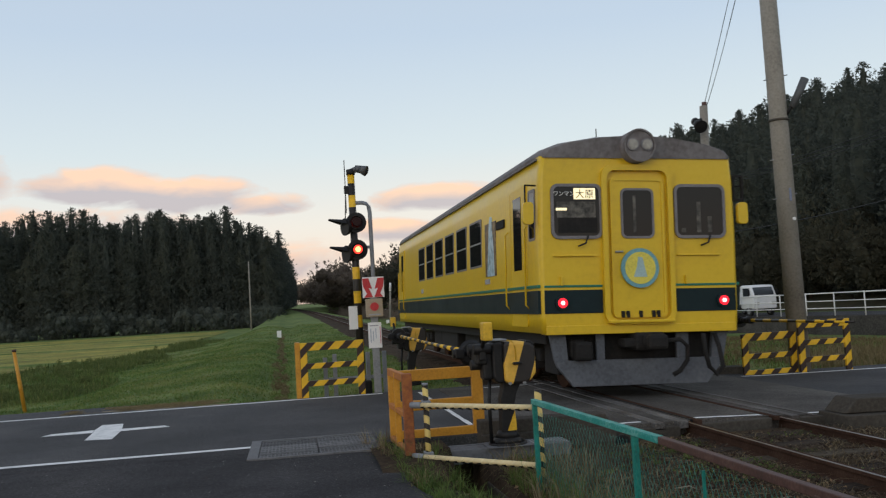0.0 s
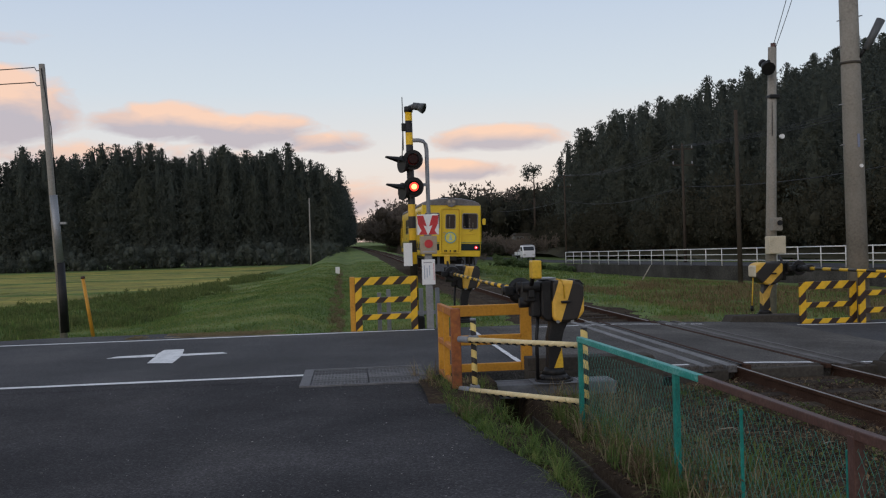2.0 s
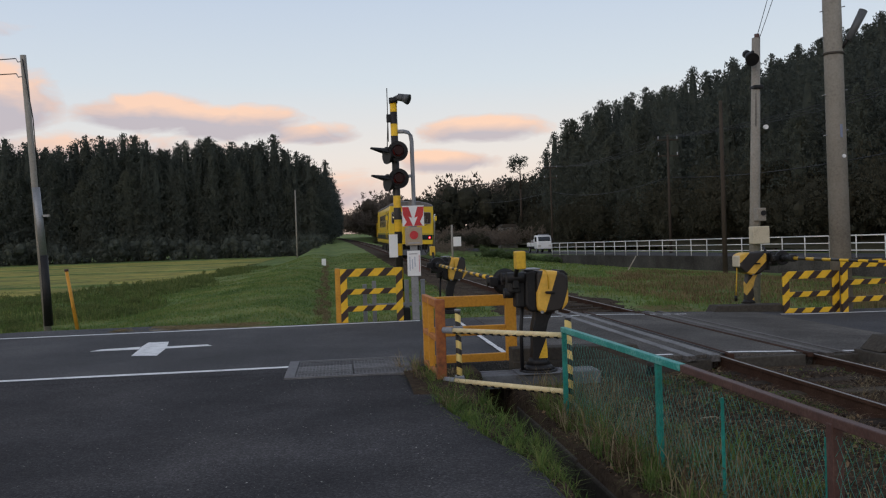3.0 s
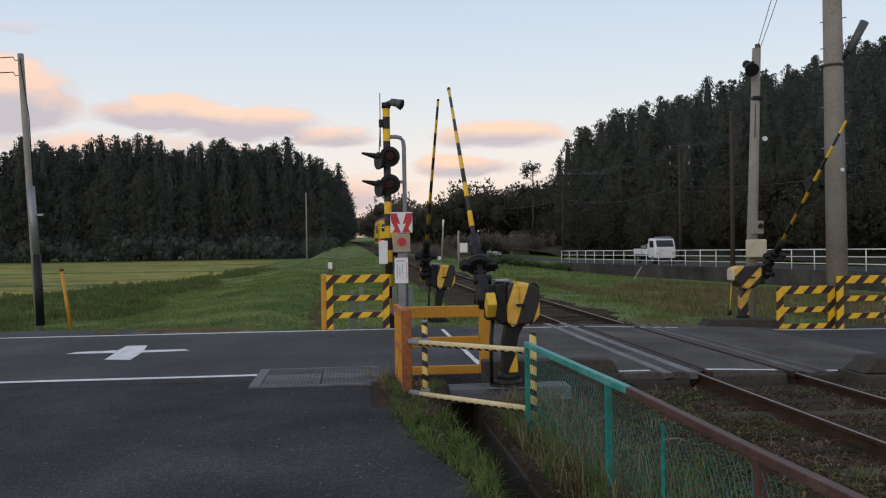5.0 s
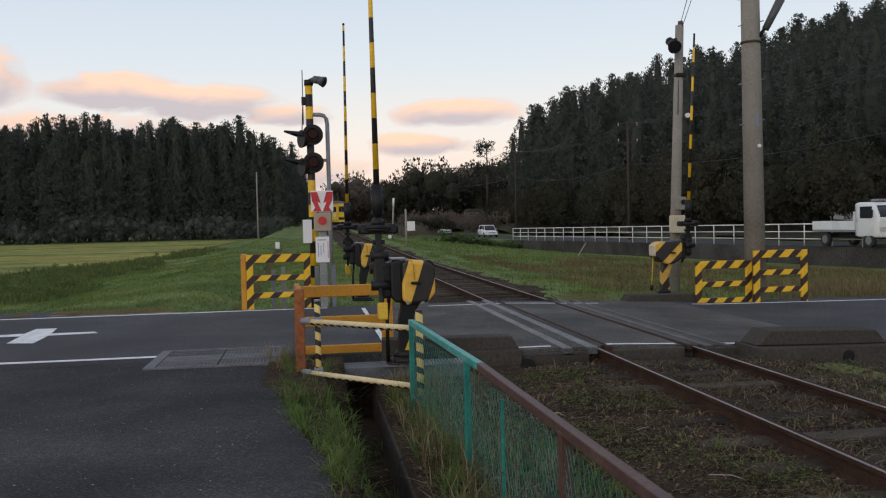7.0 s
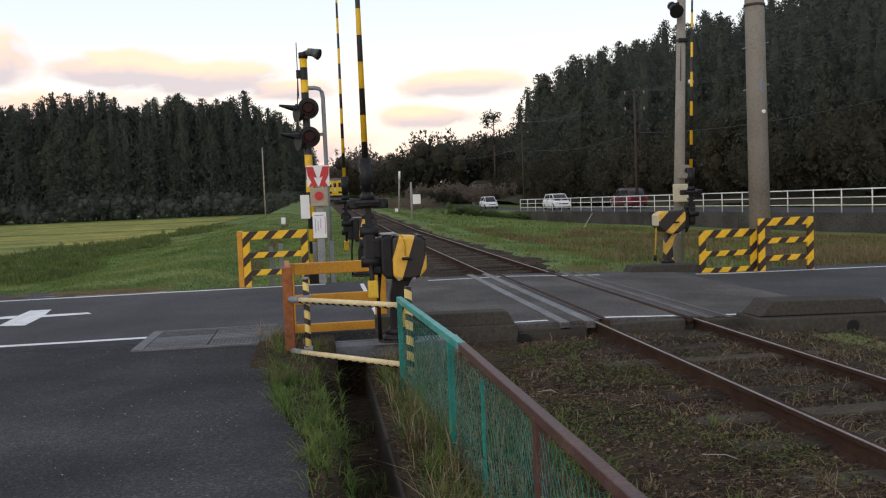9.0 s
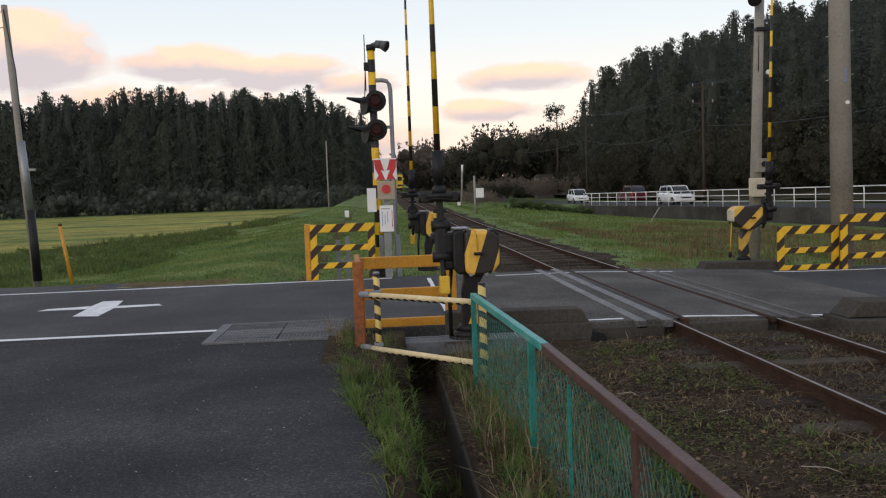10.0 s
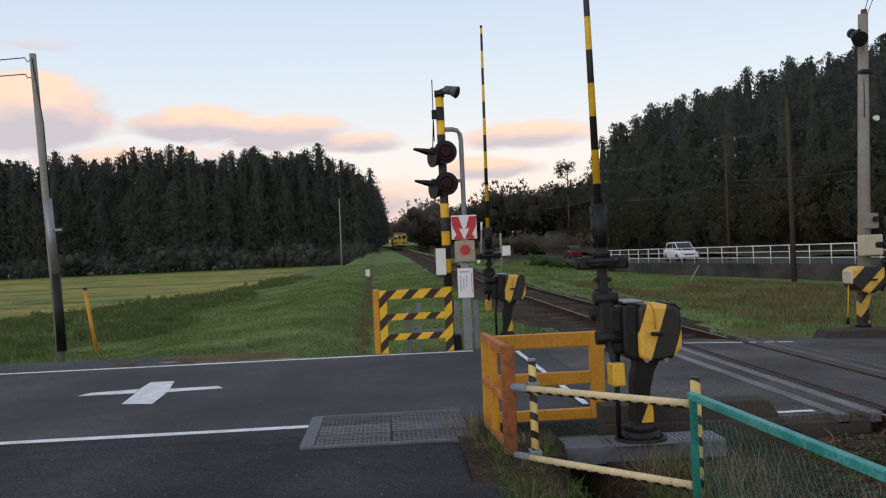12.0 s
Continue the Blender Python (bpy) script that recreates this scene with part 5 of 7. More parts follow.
hazard_barrier((2.99, 18.86, -0.13), 1.01, 0.70, (0.58, 0.27, -0.01), "low yellow and black striped barrier", False)
hazard_barrier((3.965, 18.72, -0.14), 0.975, 0.88, (0.755, 0.46, 0.17), "tall yellow and black striped barrier", False)


# ---- signal with lamps ----
LAMPON = glowing("signal_lamp_red", (1.0, 0.045, 0.03), 1.6)
LAMPOFF = surface("dark_red_lens", (0.022, 0.004, 0.004), rough=0.35, bump=0, spec=0.2)
HOT = glowing("signal_lamp_core", (1.0, 0.42, 0.12), 3.4)


LAMP_Z = (3.01, 2.51)
LAMP_X = 0.03


def signal():
    t = thing("crossing_signal", "striped crossing signal post with four hooded red lamps", "crossing signal", (-3.375, 20.9, -0.05))
    part("pole", bm_tube((0, 0, -0.15), (-0.02, 0, 3.92), 0.07, 0.066, 20), RINGED, t, "black and yellow ringed pole")
    part("cap", bm_tube((-0.02, 0, 3.9), (-0.02, 0, 4.0), 0.08, seg=16), BLACK, t)
    bm = bmesh.new()
    tube(bm, (0.0, 0, 3.97), (0.11, -0.02, 4.01), 0.055, seg=14)
    tube(bm, (0.07, -0.02, 4.01), (0.17, -0.05, 3.99), 0.066, 0.072, 18)
    tube(bm, (0.17, -0.05, 3.99), (0.26, -0.09, 3.95), 0.072, 0.10, 18)
    horn = part("horn", bm, surface("dark_grey_paint", (0.09, 0.095, 0.10), rough=0.5, big=4, fine=40), t, "grey loudspeaker horn")
    # the horn is solid: a black disc paints its shaded hollow
    part("mouth_shade", bm_tube((0.257, -0.088, 3.952), (0.264, -0.092, 3.949), 0.085, seg=18), BLACK, horn)
    bm = bmesh.new()
    tube(bm, (-0.13, 0.0, 3.2), (-0.13, 0.0, 4.18), 0.008, seg=6)
    box(bm, -0.155, -0.02, -0.02, 0.02, 3.55, 3.70, 0.01)
    tube(bm, (-0.165, 0, 2.95), (-0.13, 0, 3.6), 0.01, seg=6)
    part("bracket_wire", bm, BLACK, t)
    pts = [(0.0, 0, 3.38), (0.16, 0, 3.38), (0.235, 0, 3.36), (0.28, 0, 3.30), (0.295, 0, 3.2), (0.30, 0, 1.7), (0.30, 0, -0.1)]
    part("pipe", bm_path(pts, 0.038, 12), GREYPAINT, t, "bent grey cable pipe")
    part("clamp", bm_box(0.0, 0.31, -0.03, 0.03, 2.53, 2.585, 0.006), GREYPAINT, t)
    drums = []
    for z in LAMP_Z:
        hood = part("lamp_housing", disc(bmesh.new(), (LAMP_X, z), 0.185, -0.115, -0.095, 32), BLACK, t, "black round lamp board")
        bm = ring_prism(bmesh.new(), rounded(LAMP_X - 0.125, LAMP_X + 0.125, z - 0.125, z + 0.125, 0.124, 7), rounded(LAMP_X - 0.115, LAMP_X + 0.115, z - 0.115, z + 0.115, 0.114, 7), -0.175, -0.1)
        part("hood", bm, BLACK, hood)
        # a second head turned along the road, with its visor
        bm = bmesh.new()
        c, way = Vector((-0.165, -0.05, z - 0.07)), Vector((-0.90, -0.43, 0.0)).normalized()
        prev = None
        for d, r in ((-0.12, 0.06), (-0.09, 0.12), (-0.03, 0.145), (0.0, 0.16), (0.02, 0.16)):
            if prev:
                tube(bm, c + way * prev[0], c + way * d, prev[1], r, 26)
            prev = (d, r)
        tube(bm, (-0.03, 0.03, z - 0.04), c - way * 0.06, 0.05, 0.08, 12)
        head = part("side_lamp", bm, BLACK, t, "black lamp head facing along the road")
        bm = bmesh.new()
        side = way.cross(Vector((0, 0, 1)))
        for k in range(7):
            quad = []
            for a, far in ((20 + 20 * k, 0), (40 + 20 * k, 0), (40 + 20 * k, 1), (20 + 20 * k, 1)):
                rr = 0.125 if not far else 0.035
                q = c + side * rr * math.cos(radians(a)) + Vector((0, 0, rr * math.sin(radians(a)))) + way * 0.03
                if far:
                    q += Vector((-0.27, -0.13, 0.10))
                quad.append(bm.verts.new(q))
            bm.faces.new(quad)
        bmesh.ops.remove_doubles(bm, verts=bm.verts, dist=0.002)
        bmesh.ops.solidify(bm, geom=bm.faces, thickness=0.01)
        part("visor", bm, BLACK, head)
        # the lamp drum: a glowing lens on one face, a dark back
        bm = bmesh.new()
        tube(bm, (0, -0.07, 0), (0, -0.045, 0), 0.075, 0.082, 24, mi=0)
        tube(bm, (0, -0.045, 0), (0, 0.045, 0), 0.082, 0.082, 24, mi=1)
        tube(bm, (0, 0.045, 0), (0, 0.07, 0), 0.082, 0.075, 24, mi=1)
        tube(bm, (0, -0.078, 0), (0, -0.066, 0), 0.048, 0.048, 20, mi=2)
        d = part("lamp", bm, [LAMPON, LAMPOFF, HOT], t, "red flashing lamp")
        d.matrix_basis = pose(LAMP_X, -0.175, z)
        drums.append(d)
    part("notice", bm_box(-0.19, -0.03, -0.1, -0.09, 1.07, 1.49, 0.003), SIGNWHITE, t, "small white notice")
    return t, drums


DRUMS = signal()[1]


def sign_post():
    t = thing("emergency_button_post", "grey post with red and white sign and button box", "sign post", (-3.235, 19.36, 0.0))
    part("post", bm_box(-0.06, 0.06, -0.04, 0.04, -0.1, 1.6, 0.01), STEEL, t)
    plate = part("sign_plate", bm_box(-0.18, 0.18, -0.085, -0.075, 1.56, 1.9, 0.003), SIGNWHITE, t, "white plate with red arrows")
    for s in (-1, 1):
        bm = prism(bmesh.new(), [(s * 0.18, 1.88), (s * 0.075, 1.88), (s * 0.02, 1.70), (s * 0.075, 1.72), (s * 0.012, 1.57), (s * 0.012, 1.565), (s * 0.155, 1.565), (s * 0.11, 1.63), (s * 0.165, 1.74)], -0.09, -0.084)
        part("arrow", bm, SIGNRED, plate)
    bx = part("button_box", bm_box(-0.14, 0.14, -0.12, -0.02, 1.24, 1.54, 0.012), surface("brownish_enamel", (0.36, 0.29, 0.20), (0.22, 0.17, 0.115), (0.43, 0.36, 0.26), 0.5, big=4, fine=40, bump=0.06), t, "brownish beige button box")
    part("button", disc(bmesh.new(), (0.0, 1.41), 0.07, -0.135, -0.11, 20), SIGNRED, bx, "round red button")
    part("caption", bm_box(-0.1, 0.1, -0.123, -0.119, 1.27, 1.29), INK, bx)
    n = part("notice", bm_box(-0.12, 0.1, -0.075, -0.065, 0.73, 1.15, 0.003), SIGNWHITE, t, "white notice with printed lines")
    faint = surface("faded_blue_ink", (0.46, 0.50, 0.58), rough=0.6, bump=0)
    for i in range(3):
        part("text_bar", bm_box(-0.085 + i * 0.042, -0.07 + i * 0.042, -0.078, -0.074, 0.82 + 0.03 * i, 1.05 - 0.04 * (i % 2)), faint, n)
    part("text_bar", bm_box(-0.09, 0.05, -0.078, -0.074, 1.09, 1.105), INK, n)
    part("text_bar", bm_box(0.075, 0.083, -0.078, -0.074, 0.8, 1.08), SIGNRED, n)


sign_post()


def back_frame():
    t = thing("equipment_rack", "grey steel cable rack behind the striped barrier", "rack", (-4.1, 19.75, -0.1))
    for x in (0.0, 0.16, 0.72, 1.0):
        part("post", bm_box(x, x + 0.07, 0, 0.06, -0.1, 0.75 if x > 0.1 else 0.7, 0.006), GREYPAINT, t)
    part("rail", bm_box(0.0, 1.05, 0.01, 0.05, 0.3, 0.36, 0.005), GREYPAINT, t)
    part("cable_box", bm_box(0.62, 0.8, -0.1, 0.0, 0.0, 0.28, 0.03), BLACK, t)


back_frame()


# ---- green mesh fence ----
def mesh_fence():
    t = thing("mesh_fence", "green chain-link fence with a worn top rail", "fence", (0, 0, 0))
    pts = [(-2.665, 11.66), (-2.54, 9.82), (-2.485, 7.93), (-2.475, 6.1), (-2.46, 4.2), (-2.45, 2.3), (-2.44, 0.4)]
    TOP = 0.545

    def at(y):
        for (xa, ya), (xb, yb) in zip(pts, pts[1:]):
            if yb <= y <= ya:
                return xa + (xb - xa) * (ya - y) / (ya - yb)
        return pts[-1][0]

    for i, (x, y) in enumerate(pts):
        w = 0.019 if i < 2 else 0.025
        part("post", bm_box(x - w, x + w, y - w, y + w, -0.45, TOP - (0.0 if i < 2 else 0.012), 0.005), GREEN if i < 2 else BROWNRAIL, t)
    for x, y in ((at(8.95), 8.95), (at(7.96), 7.99), (at(7.0), 7.0)):
        part("stake", bm_box(x - 0.008, x + 0.008, y - 0.008, y + 0.008, -0.45, 0.46, 0.003), GREEN, t)
    runs = [((at(11.64), 11.7), (at(9.45), 9.45), GREENLIGHT, "top_rail", "pale worn green top rail")]
    for (xa, ya), (xb, yb) in zip([(at(9.45), 9.44), *pts[2:]], pts[2:]):
        runs.append(((xa, ya), (xb, yb + 0.005), BROWNRAIL, "top_rail", "brown painted top rail"))
    dips = ((12.0, 0.012), (9.8, 0.006), (7.93, -0.006), (6.1, 0.02), (0.0, 0.03))

    def dip(y):
        for (ya, za), (yb, zb) in zip(dips, dips[1:]):
            if yb <= y <= ya:
                return za + (zb - za) * (ya - y) / (ya - yb)
        return 0.0

    for (xa, ya), (xb, yb), mt, nm, lb in runs:
        a, b = Vector((xa, ya, dip(ya))), Vector((xb, yb, dip(yb)))
        m = Matrix.Translation(a) @ Matrix.Rotation(math.atan2((b - a).y, (b - a).x), 4, "Z") @ Matrix.Rotation(-math.atan2((b - a).z, abs((b - a).y)), 4, "Y")
        part(nm, bm_box(0, (b - a).length, -0.022, 0.022, TOP - 0.022, TOP + 0.022, 0.005, m=m), mt, t, lb)
    # wires woven on the slant
    V, F = [], []
    h0, h1, pitch = -0.25, TOP - 0.06, 0.056
    n = int((11.6 - 0.5) / pitch)
    r = 0.0012
    for i in range(-14, n):
        for s in (-1, 1):
            y0 = 11.6 - i * pitch
            y1 = y0 + s * (h1 - h0) * 0.62
            a = np.array([at(y0) if 0.4 < y0 < 11.66 else 0, y0, h0])
            b = np.array([at(y1) if 0.4 < y1 < 11.66 else 0, y1, h1])
            lo, hi = 0.0, 1.0
            for lim, sign in ((11.62, 1), (0.5, -1)):
                if sign * (a[1] - lim) > 0 and sign * (b[1] - lim) > 0:
                    hi = -1
                elif sign * (a[1] - lim) > 0:
                    lo = max(lo, (lim - a[1]) / (b[1] - a[1]))
                elif sign * (b[1] - lim) > 0:
                    hi = min(hi, (lim - a[1]) / (b[1] - a[1]))
            if hi <= lo:
                continue
            k = 9
            prev = None
            for j in range(k):
                f = lo + (hi - lo) * j / (k - 1)
                y = a[1] + (b[1] - a[1]) * f + 0.012 * math.sin(j * 2.6 + i)
                z = h0 + (h1 - h0) * f
                bulge = 0.018 * math.sin(y * 3.1) * math.sin(z * 5)
                c = np.array([at(min(11.64, max(0.45, y))) + s * 0.003 + bulge, y, z])
                base = len(V)
                V += [c + (r, 0, r), c + (-r, 0, r), c + (0, 0, -1.3 * r), ]
                if prev is not None:
                    for e in range(3):
                        F.append((prev + e, prev + (e + 1) % 3, base + (e + 1) % 3, base + e))
                prev = base
    ob = array_mesh("wire_mesh", np.array(V), np.array(F), WIREGREEN, t)
    tagged(ob, "diamond mesh of green coated wire", kind="stuff")


mesh_fence()


# ---- utility poles, wires ----
def wire(a, b, sag, name="overhead_wire", r=0.008, n=14):
    a, b = Vector(a), Vector(b)
    pts = []
    for i in range(n + 1):
        f = i / n
        p = a.lerp(b, f)
        p.z -= sag * 4 * f * (1 - f)
        pts.append(p)
    tagged(link_mesh(name, bm_path(pts, r, 4), BLACK), "thin dark overhead wire between poles", "wire")


def big_pole():
    t = thing("utility_pole", "thick grey concrete utility pole behind the barriers", "utility pole", (4.20, 19.13, 0.0))
    part("shaft", bm_tube((0.02, 0, -0.6), (-0.06, 0, 9.2), 0.18, 0.137, 28), POLE_CONCRETE, t)
    for z in (2.9, 3.6, 4.6, 5.05):
        part("step_bolt", bm_tube((-0.25, 0, z), (0.22, 0, z + 0.1), 0.01, seg=6), STEEL, t)
    part("band", bm_tube((-0.02, 0, 4.3), (-0.02, 0, 4.34), 0.175, seg=24), CONCRETE_DARK, t)
    lampp = part("street_lamp_arm", bm_tube((0.08, -0.1, 4.4), (0.2, -0.16, 4.6), 0.03, seg=8), BLACK, t)
    part("street_lamp", bm_tube((0.17, -0.15, 4.52), (0.42, -0.22, 5.02), 0.06, 0.075, 12), surface("dark_grey_paint", (0.09, 0.095, 0.10), rough=0.5, big=4, fine=40), lampp)
    part("tag", bm_tube((0.02, -0.19, 2.53), (0.02, -0.165, 2.53), 0.032, seg=12), SIGNWHITE, t, "small round white tag")
    part("label_strip", bm_box(-0.03, 0.01, -0.178, -0.16, 2.85, 3.08, 0.003), surface("faded_blue_label", (0.20, 0.23, 0.32), (0.14, 0.16, 0.22), (0.26, 0.29, 0.38), 0.6, big=6, fine=40, bump=0), t, "faded blue strip")


def signal_pole():
    t = thing("speaker_pole", "slim concrete pole with loudspeaker and beige boxes", "utility pole", (3.5, 21.0, 0.0))
    part("shaft", bm_tube((0, 0, -0.5), (0.2, 0, 5.02), 0.112, 0.078, 22), POLE_CONCRETE, t)
    bm = bmesh.new()
    tube(bm, (0.0, -0.05, 4.68), (-0.02, -0.28, 4.55), 0.065, 0.13, 18)
    tube(bm, (0.0, 0.02, 4.72), (0.0, -0.06, 4.68), 0.08, 0.075, 14)
    tube(bm, (0.15, 0, 4.75), (0.0, -0.05, 4.69), 0.045, seg=10)
    part("loudspeaker", bm, BLACK, t, "dark loudspeaker horn")
    part("clamp", bm_box(0.08, 0.28, -0.11, 0.1, 4.02, 4.1, 0.02), BLACK, t)
    part("insulator", bm_tube((0.22, 0, 4.95), (0.22, 0, 5.1), 0.05, seg=10), BROWNRAIL, t)
    part("control_box", bm_box(-0.12, 0.22, -0.30, -0.11, 1.03, 1.37, 0.02), BEIGE, t, "beige control box")
    part("small_box", bm_box(-0.01, 0.17, -0.28, -0.1, 1.47, 1.72, 0.015), POLE_CONCRETE, t)
    part("lens", bm_tube((0.1, -0.32, 1.62), (0.1, -0.3, 1.62), 0.05, seg=14), BLACK, t)
    part("white_knob", bm_tube((0.28, -0.1, 3.28), (0.28, -0.16, 3.28), 0.045, seg=12), SIGNWHITE, t)


def left_pole():
    t = thing("roadside_pole", "slim grey steel pole with a black guarded foot", "utility pole", (-10.89, 25.0, -0.25))
    part("shaft", bm_tube((0, 0, -0.4), (-0.31, 0, 5.9), 0.08, 0.064, 16), POLE_CONCRETE, t)
    part("sleeve", bm_tube((0.012, 0, -0.05), (-0.045, 0, 1.5), 0.098, 0.092, 16), BLACK, t, "black rubber foot guard")
    part("lower_tube", bm_tube((-0.05, 0, 1.45), (-0.15, 0, 3.0), 0.088, 0.084, 16), STEEL, t)
    part("cable", bm_path([(-0.3, -0.08, 5.8), (-0.12, -0.1, 4.5), (-0.05, -0.11, 3.0)], 0.012, 6), BLACK, t)
    part("bracket", bm_box(-0.02, 0.12, -0.03, 0.03, 2.35, 2.4), STEEL, t)
    for z in (5.83, 5.5):
        part("insulator_arm", bm_path([(-0.3, 0, z - 0.06), (-0.42, -0.02, z - 0.08), (-0.46, -0.02, z)], 0.012, 6), STEEL, t)
    wire((-11.35, 25, 5.58), (-40, 26, 5.75), 0.5, r=0.011)
    wire((-11.35, 25, 5.25), (-40, 26, 5.3), 0.35, r=0.011)


big_pole()
signal_pole()
left_pole()
wire((3.72, 21, 5.05), (4.17, 19.13, 9.0), 0.05)
wire((3.72, 21, 4.9), (4.30, 19.13, 9.1), 0.25)
wire((3.72, 21, 5.0), (3.6, 20.9, 3.3), -0.25)


def far_pole(at, h, label, arms=0, r=0.14, mt=BARK):
    t = thing("far_pole", label, "utility pole", at, group="poles along the lane")
    part("shaft", bm_tube((0, 0, -1), (0, 0, h), r, r * 0.7, 10), mt, t)
    for k in range(arms):
        part("cross_arm", bm_box(-0.9, 0.9, -0.05, 0.05, h - 0.5 - k * 1.3, h - 0.4 - k * 1.3), mt, t)
        for x in (-0.8, 0.0, 0.8):
            part("insulator", bm_tube((x, 0, h - 0.4 - k * 1.3), (x, 0, h - 0.15 - k * 1.3), 0.05, seg=6), INK, t)
    return t


far_pole((-9.04, 105, -0.8), 8.0, "pale slim pole beside the embankment", 0, 0.09, POLE_CONCRETE)
FARPOLES = [((15.98, 50, -0.8), 8.95, 0), ((22.6, 75, -0.5), 9.7, 2), ((23.2, 118, -0.6), 11.0, 2), ((22.0, 190, 0), 12.5, 1), ((26, 36, -0.5), 10, 2)]
for p, h, a in FARPOLES:
    far_pole(p, h, "dark utility pole beside the lane" if a == 0 else "dark utility pole with cross arms", a)
for (p, h, a), (q, g, b) in ((FARPOLES[4], FARPOLES[1]), (FARPOLES[1], FARPOLES[2]), (FARPOLES[2], FARPOLES[3])):
    for dx in (-0.8, 0.0, 0.8):
        wire((p[0] + dx, p[1], p[2] + h - 0.2), (q[0] + dx, q[1], q[2] + g - 0.2), 0.8, r=0.02)
    wire((p[0], p[1], p[2] + h - 3.5), (q[0], q[1], q[2] + g - 3.5), 0.9, r=0.03)


# ---- white fence along the lane ----
def white_fence():
    t = thing("pipe_fence", "white painted pipe fence along the lane", "fence", (0, 0, 0))
    ys = lin(20, 88, 35)
    bm = bm_tube((0, 0, 0), (0, 0, 1.14), 0.032, seg=8)
    first = part("post", bm, WHITE, t)
    for i, y in enumerate(ys):
        o = first if i == 0 else new("post", first.data)
        o.parent = t
        o.matrix_basis = pose(fence_x(y), y, fence_z(y))
    for k, r in ((1.1, 0.031), (0.72, 0.025), (0.36, 0.025)):
        for a, b in zip(ys[::2], ys[2::2]):
            part("rail", bm_tube((fence_x(a), a, fence_z(a) + k), (fence_x(b), b, fence_z(b) + k), r, seg=8), WHITE, t)


white_fence()


# ---- small lineside things ----
def small_things():
    t = thing("marker_stake", "leaning orange marker stake in the grass", "stake", (-11.0, 27.2, -0.5))
    part("rod", bm_tube((0.12, 0, -0.2), (-0.1, 0, 1.33), 0.046, 0.04, 10), ORANGE, t)
    part("cap", bm_tube((-0.1, 0, 1.33), (-0.105, 0, 1.39), 0.05, seg=10), BROWNRAIL, t)
    t = thing("white_marker", "small white marker post on the embankment", "marker", (-5.4, 60, -0.3))
    part("post", bm_box(-0.03, 0.03, -0.03, 0.03, -0.2, 0.3), POLE_CONCRETE, t)
    part("plate", bm_box(-0.13, 0.13, -0.05, -0.03, 0.18, 0.6, 0.01), SIGNWHITE, t)
    t = thing("line_board", "white board on a grey post beside the track", "sign", (2.28, 55, 0.0))
    part("post", bm_tube((-0.3, 0, -0.5), (-0.3, 0, 2.08), 0.06, seg=8), POLE_CONCRETE, t)
    part("board", bm_box(-0.24, 0.21, -0.05, -0.02, 0.84, 1.38, 0.01), SIGNWHITE, t)
    t = thing("mile_post", "slim pale post beside the track", "post", (3.0, 75, 0.1))
    part("post", bm_tube((0, 0, -0.5), (0.2, 0, 3.1), 0.07, seg=8), POLE_CONCRETE, t)
    part("tip", bm_tube((0.16, 0, 2.5), (0.2, 0, 3.15), 0.08, seg=8), SIGNWHITE, t, "white painted tip")
    t = thing("marker_box", "small white marker at the foot of a post", "marker", (2.8, 74.6, 0.0))
    part("post", bm_tube((0, 0, -0.4), (0, 0, 0.2), 0.05, seg=8), STEEL, t)
    part("plate", bm_box(-0.12, 0.12, -0.06, -0.02, 0.02, 0.34, 0.01), SIGNWHITE, t)
    t = thing("bent_stick", "pale dry stick leaning in the field", "stick", (8.6, 44.3, -0.7))
    part("rod", bm_tube((-0.1, 0, -0.1), (0.80, 0.8, 0.88), 0.035, 0.025, 6), PALESTICK, t)
    t = thing("far_house", "small grey house below the wooded hill", "house", (25.95, 163, 1.55))
    part("wall", bm_box(-1.5, 1.5, -1.5, 1.5, -3, 1.35), CONCRETE, t)
    part("roof", prism(bmesh.new(), [(-1.7, 1.36), (1.7, 1.36), (1.1, 1.85), (-1.1, 1.85)], -1.8, 1.8), CONCRETE_DARK, t)
    for x in (-0.9, -0.2, 0.5):
        w = part("window", bm_box(x - 0.25, x + 0.25, -1.55, -1.48, 0.75, 1.15), FRAMEGREY, t)
        part("pane", bm_box(x - 0.2, x + 0.2, -1.57, -1.54, 0.8, 1.1), CONCRETE_DARK, w)


small_things()


# ---- vehicles on the lane ----
CARWHITE = surface("car_white", (0.76, 0.77, 0.78), (0.70, 0.71, 0.72), (0.80, 0.80, 0.81), 0.28, big=1, fine=10, bump=0, spec=0.5)
CARRED = surface("car_maroon", (0.10, 0.018, 0.026), (0.08, 0.014, 0.02), (0.13, 0.025, 0.034), 0.28, big=1, fine=10, bump=0, spec=0.5)
CARGLASS = glass("car_glass", (0.03, 0.035, 0.04))
HEADLAMP = surface("lamp_lens", (0.6, 0.6, 0.58), rough=0.15, bump=0, spec=0.7)


def wheels(t, xs, ys, r):
    for x in xs:
        for y in ys:
            bm = bmesh.new()
            tube(bm, (x - 0.09, y, r), (x + 0.09, y, r), r, seg=18)
            w = part("wheel", bm, RUBBER, t)
            bm = bmesh.new()
            tube(bm, (x - 0.1, y, r), (x + 0.1, y, r), r * 0.6, seg=14)
            part("rim", bm, STEEL, w)


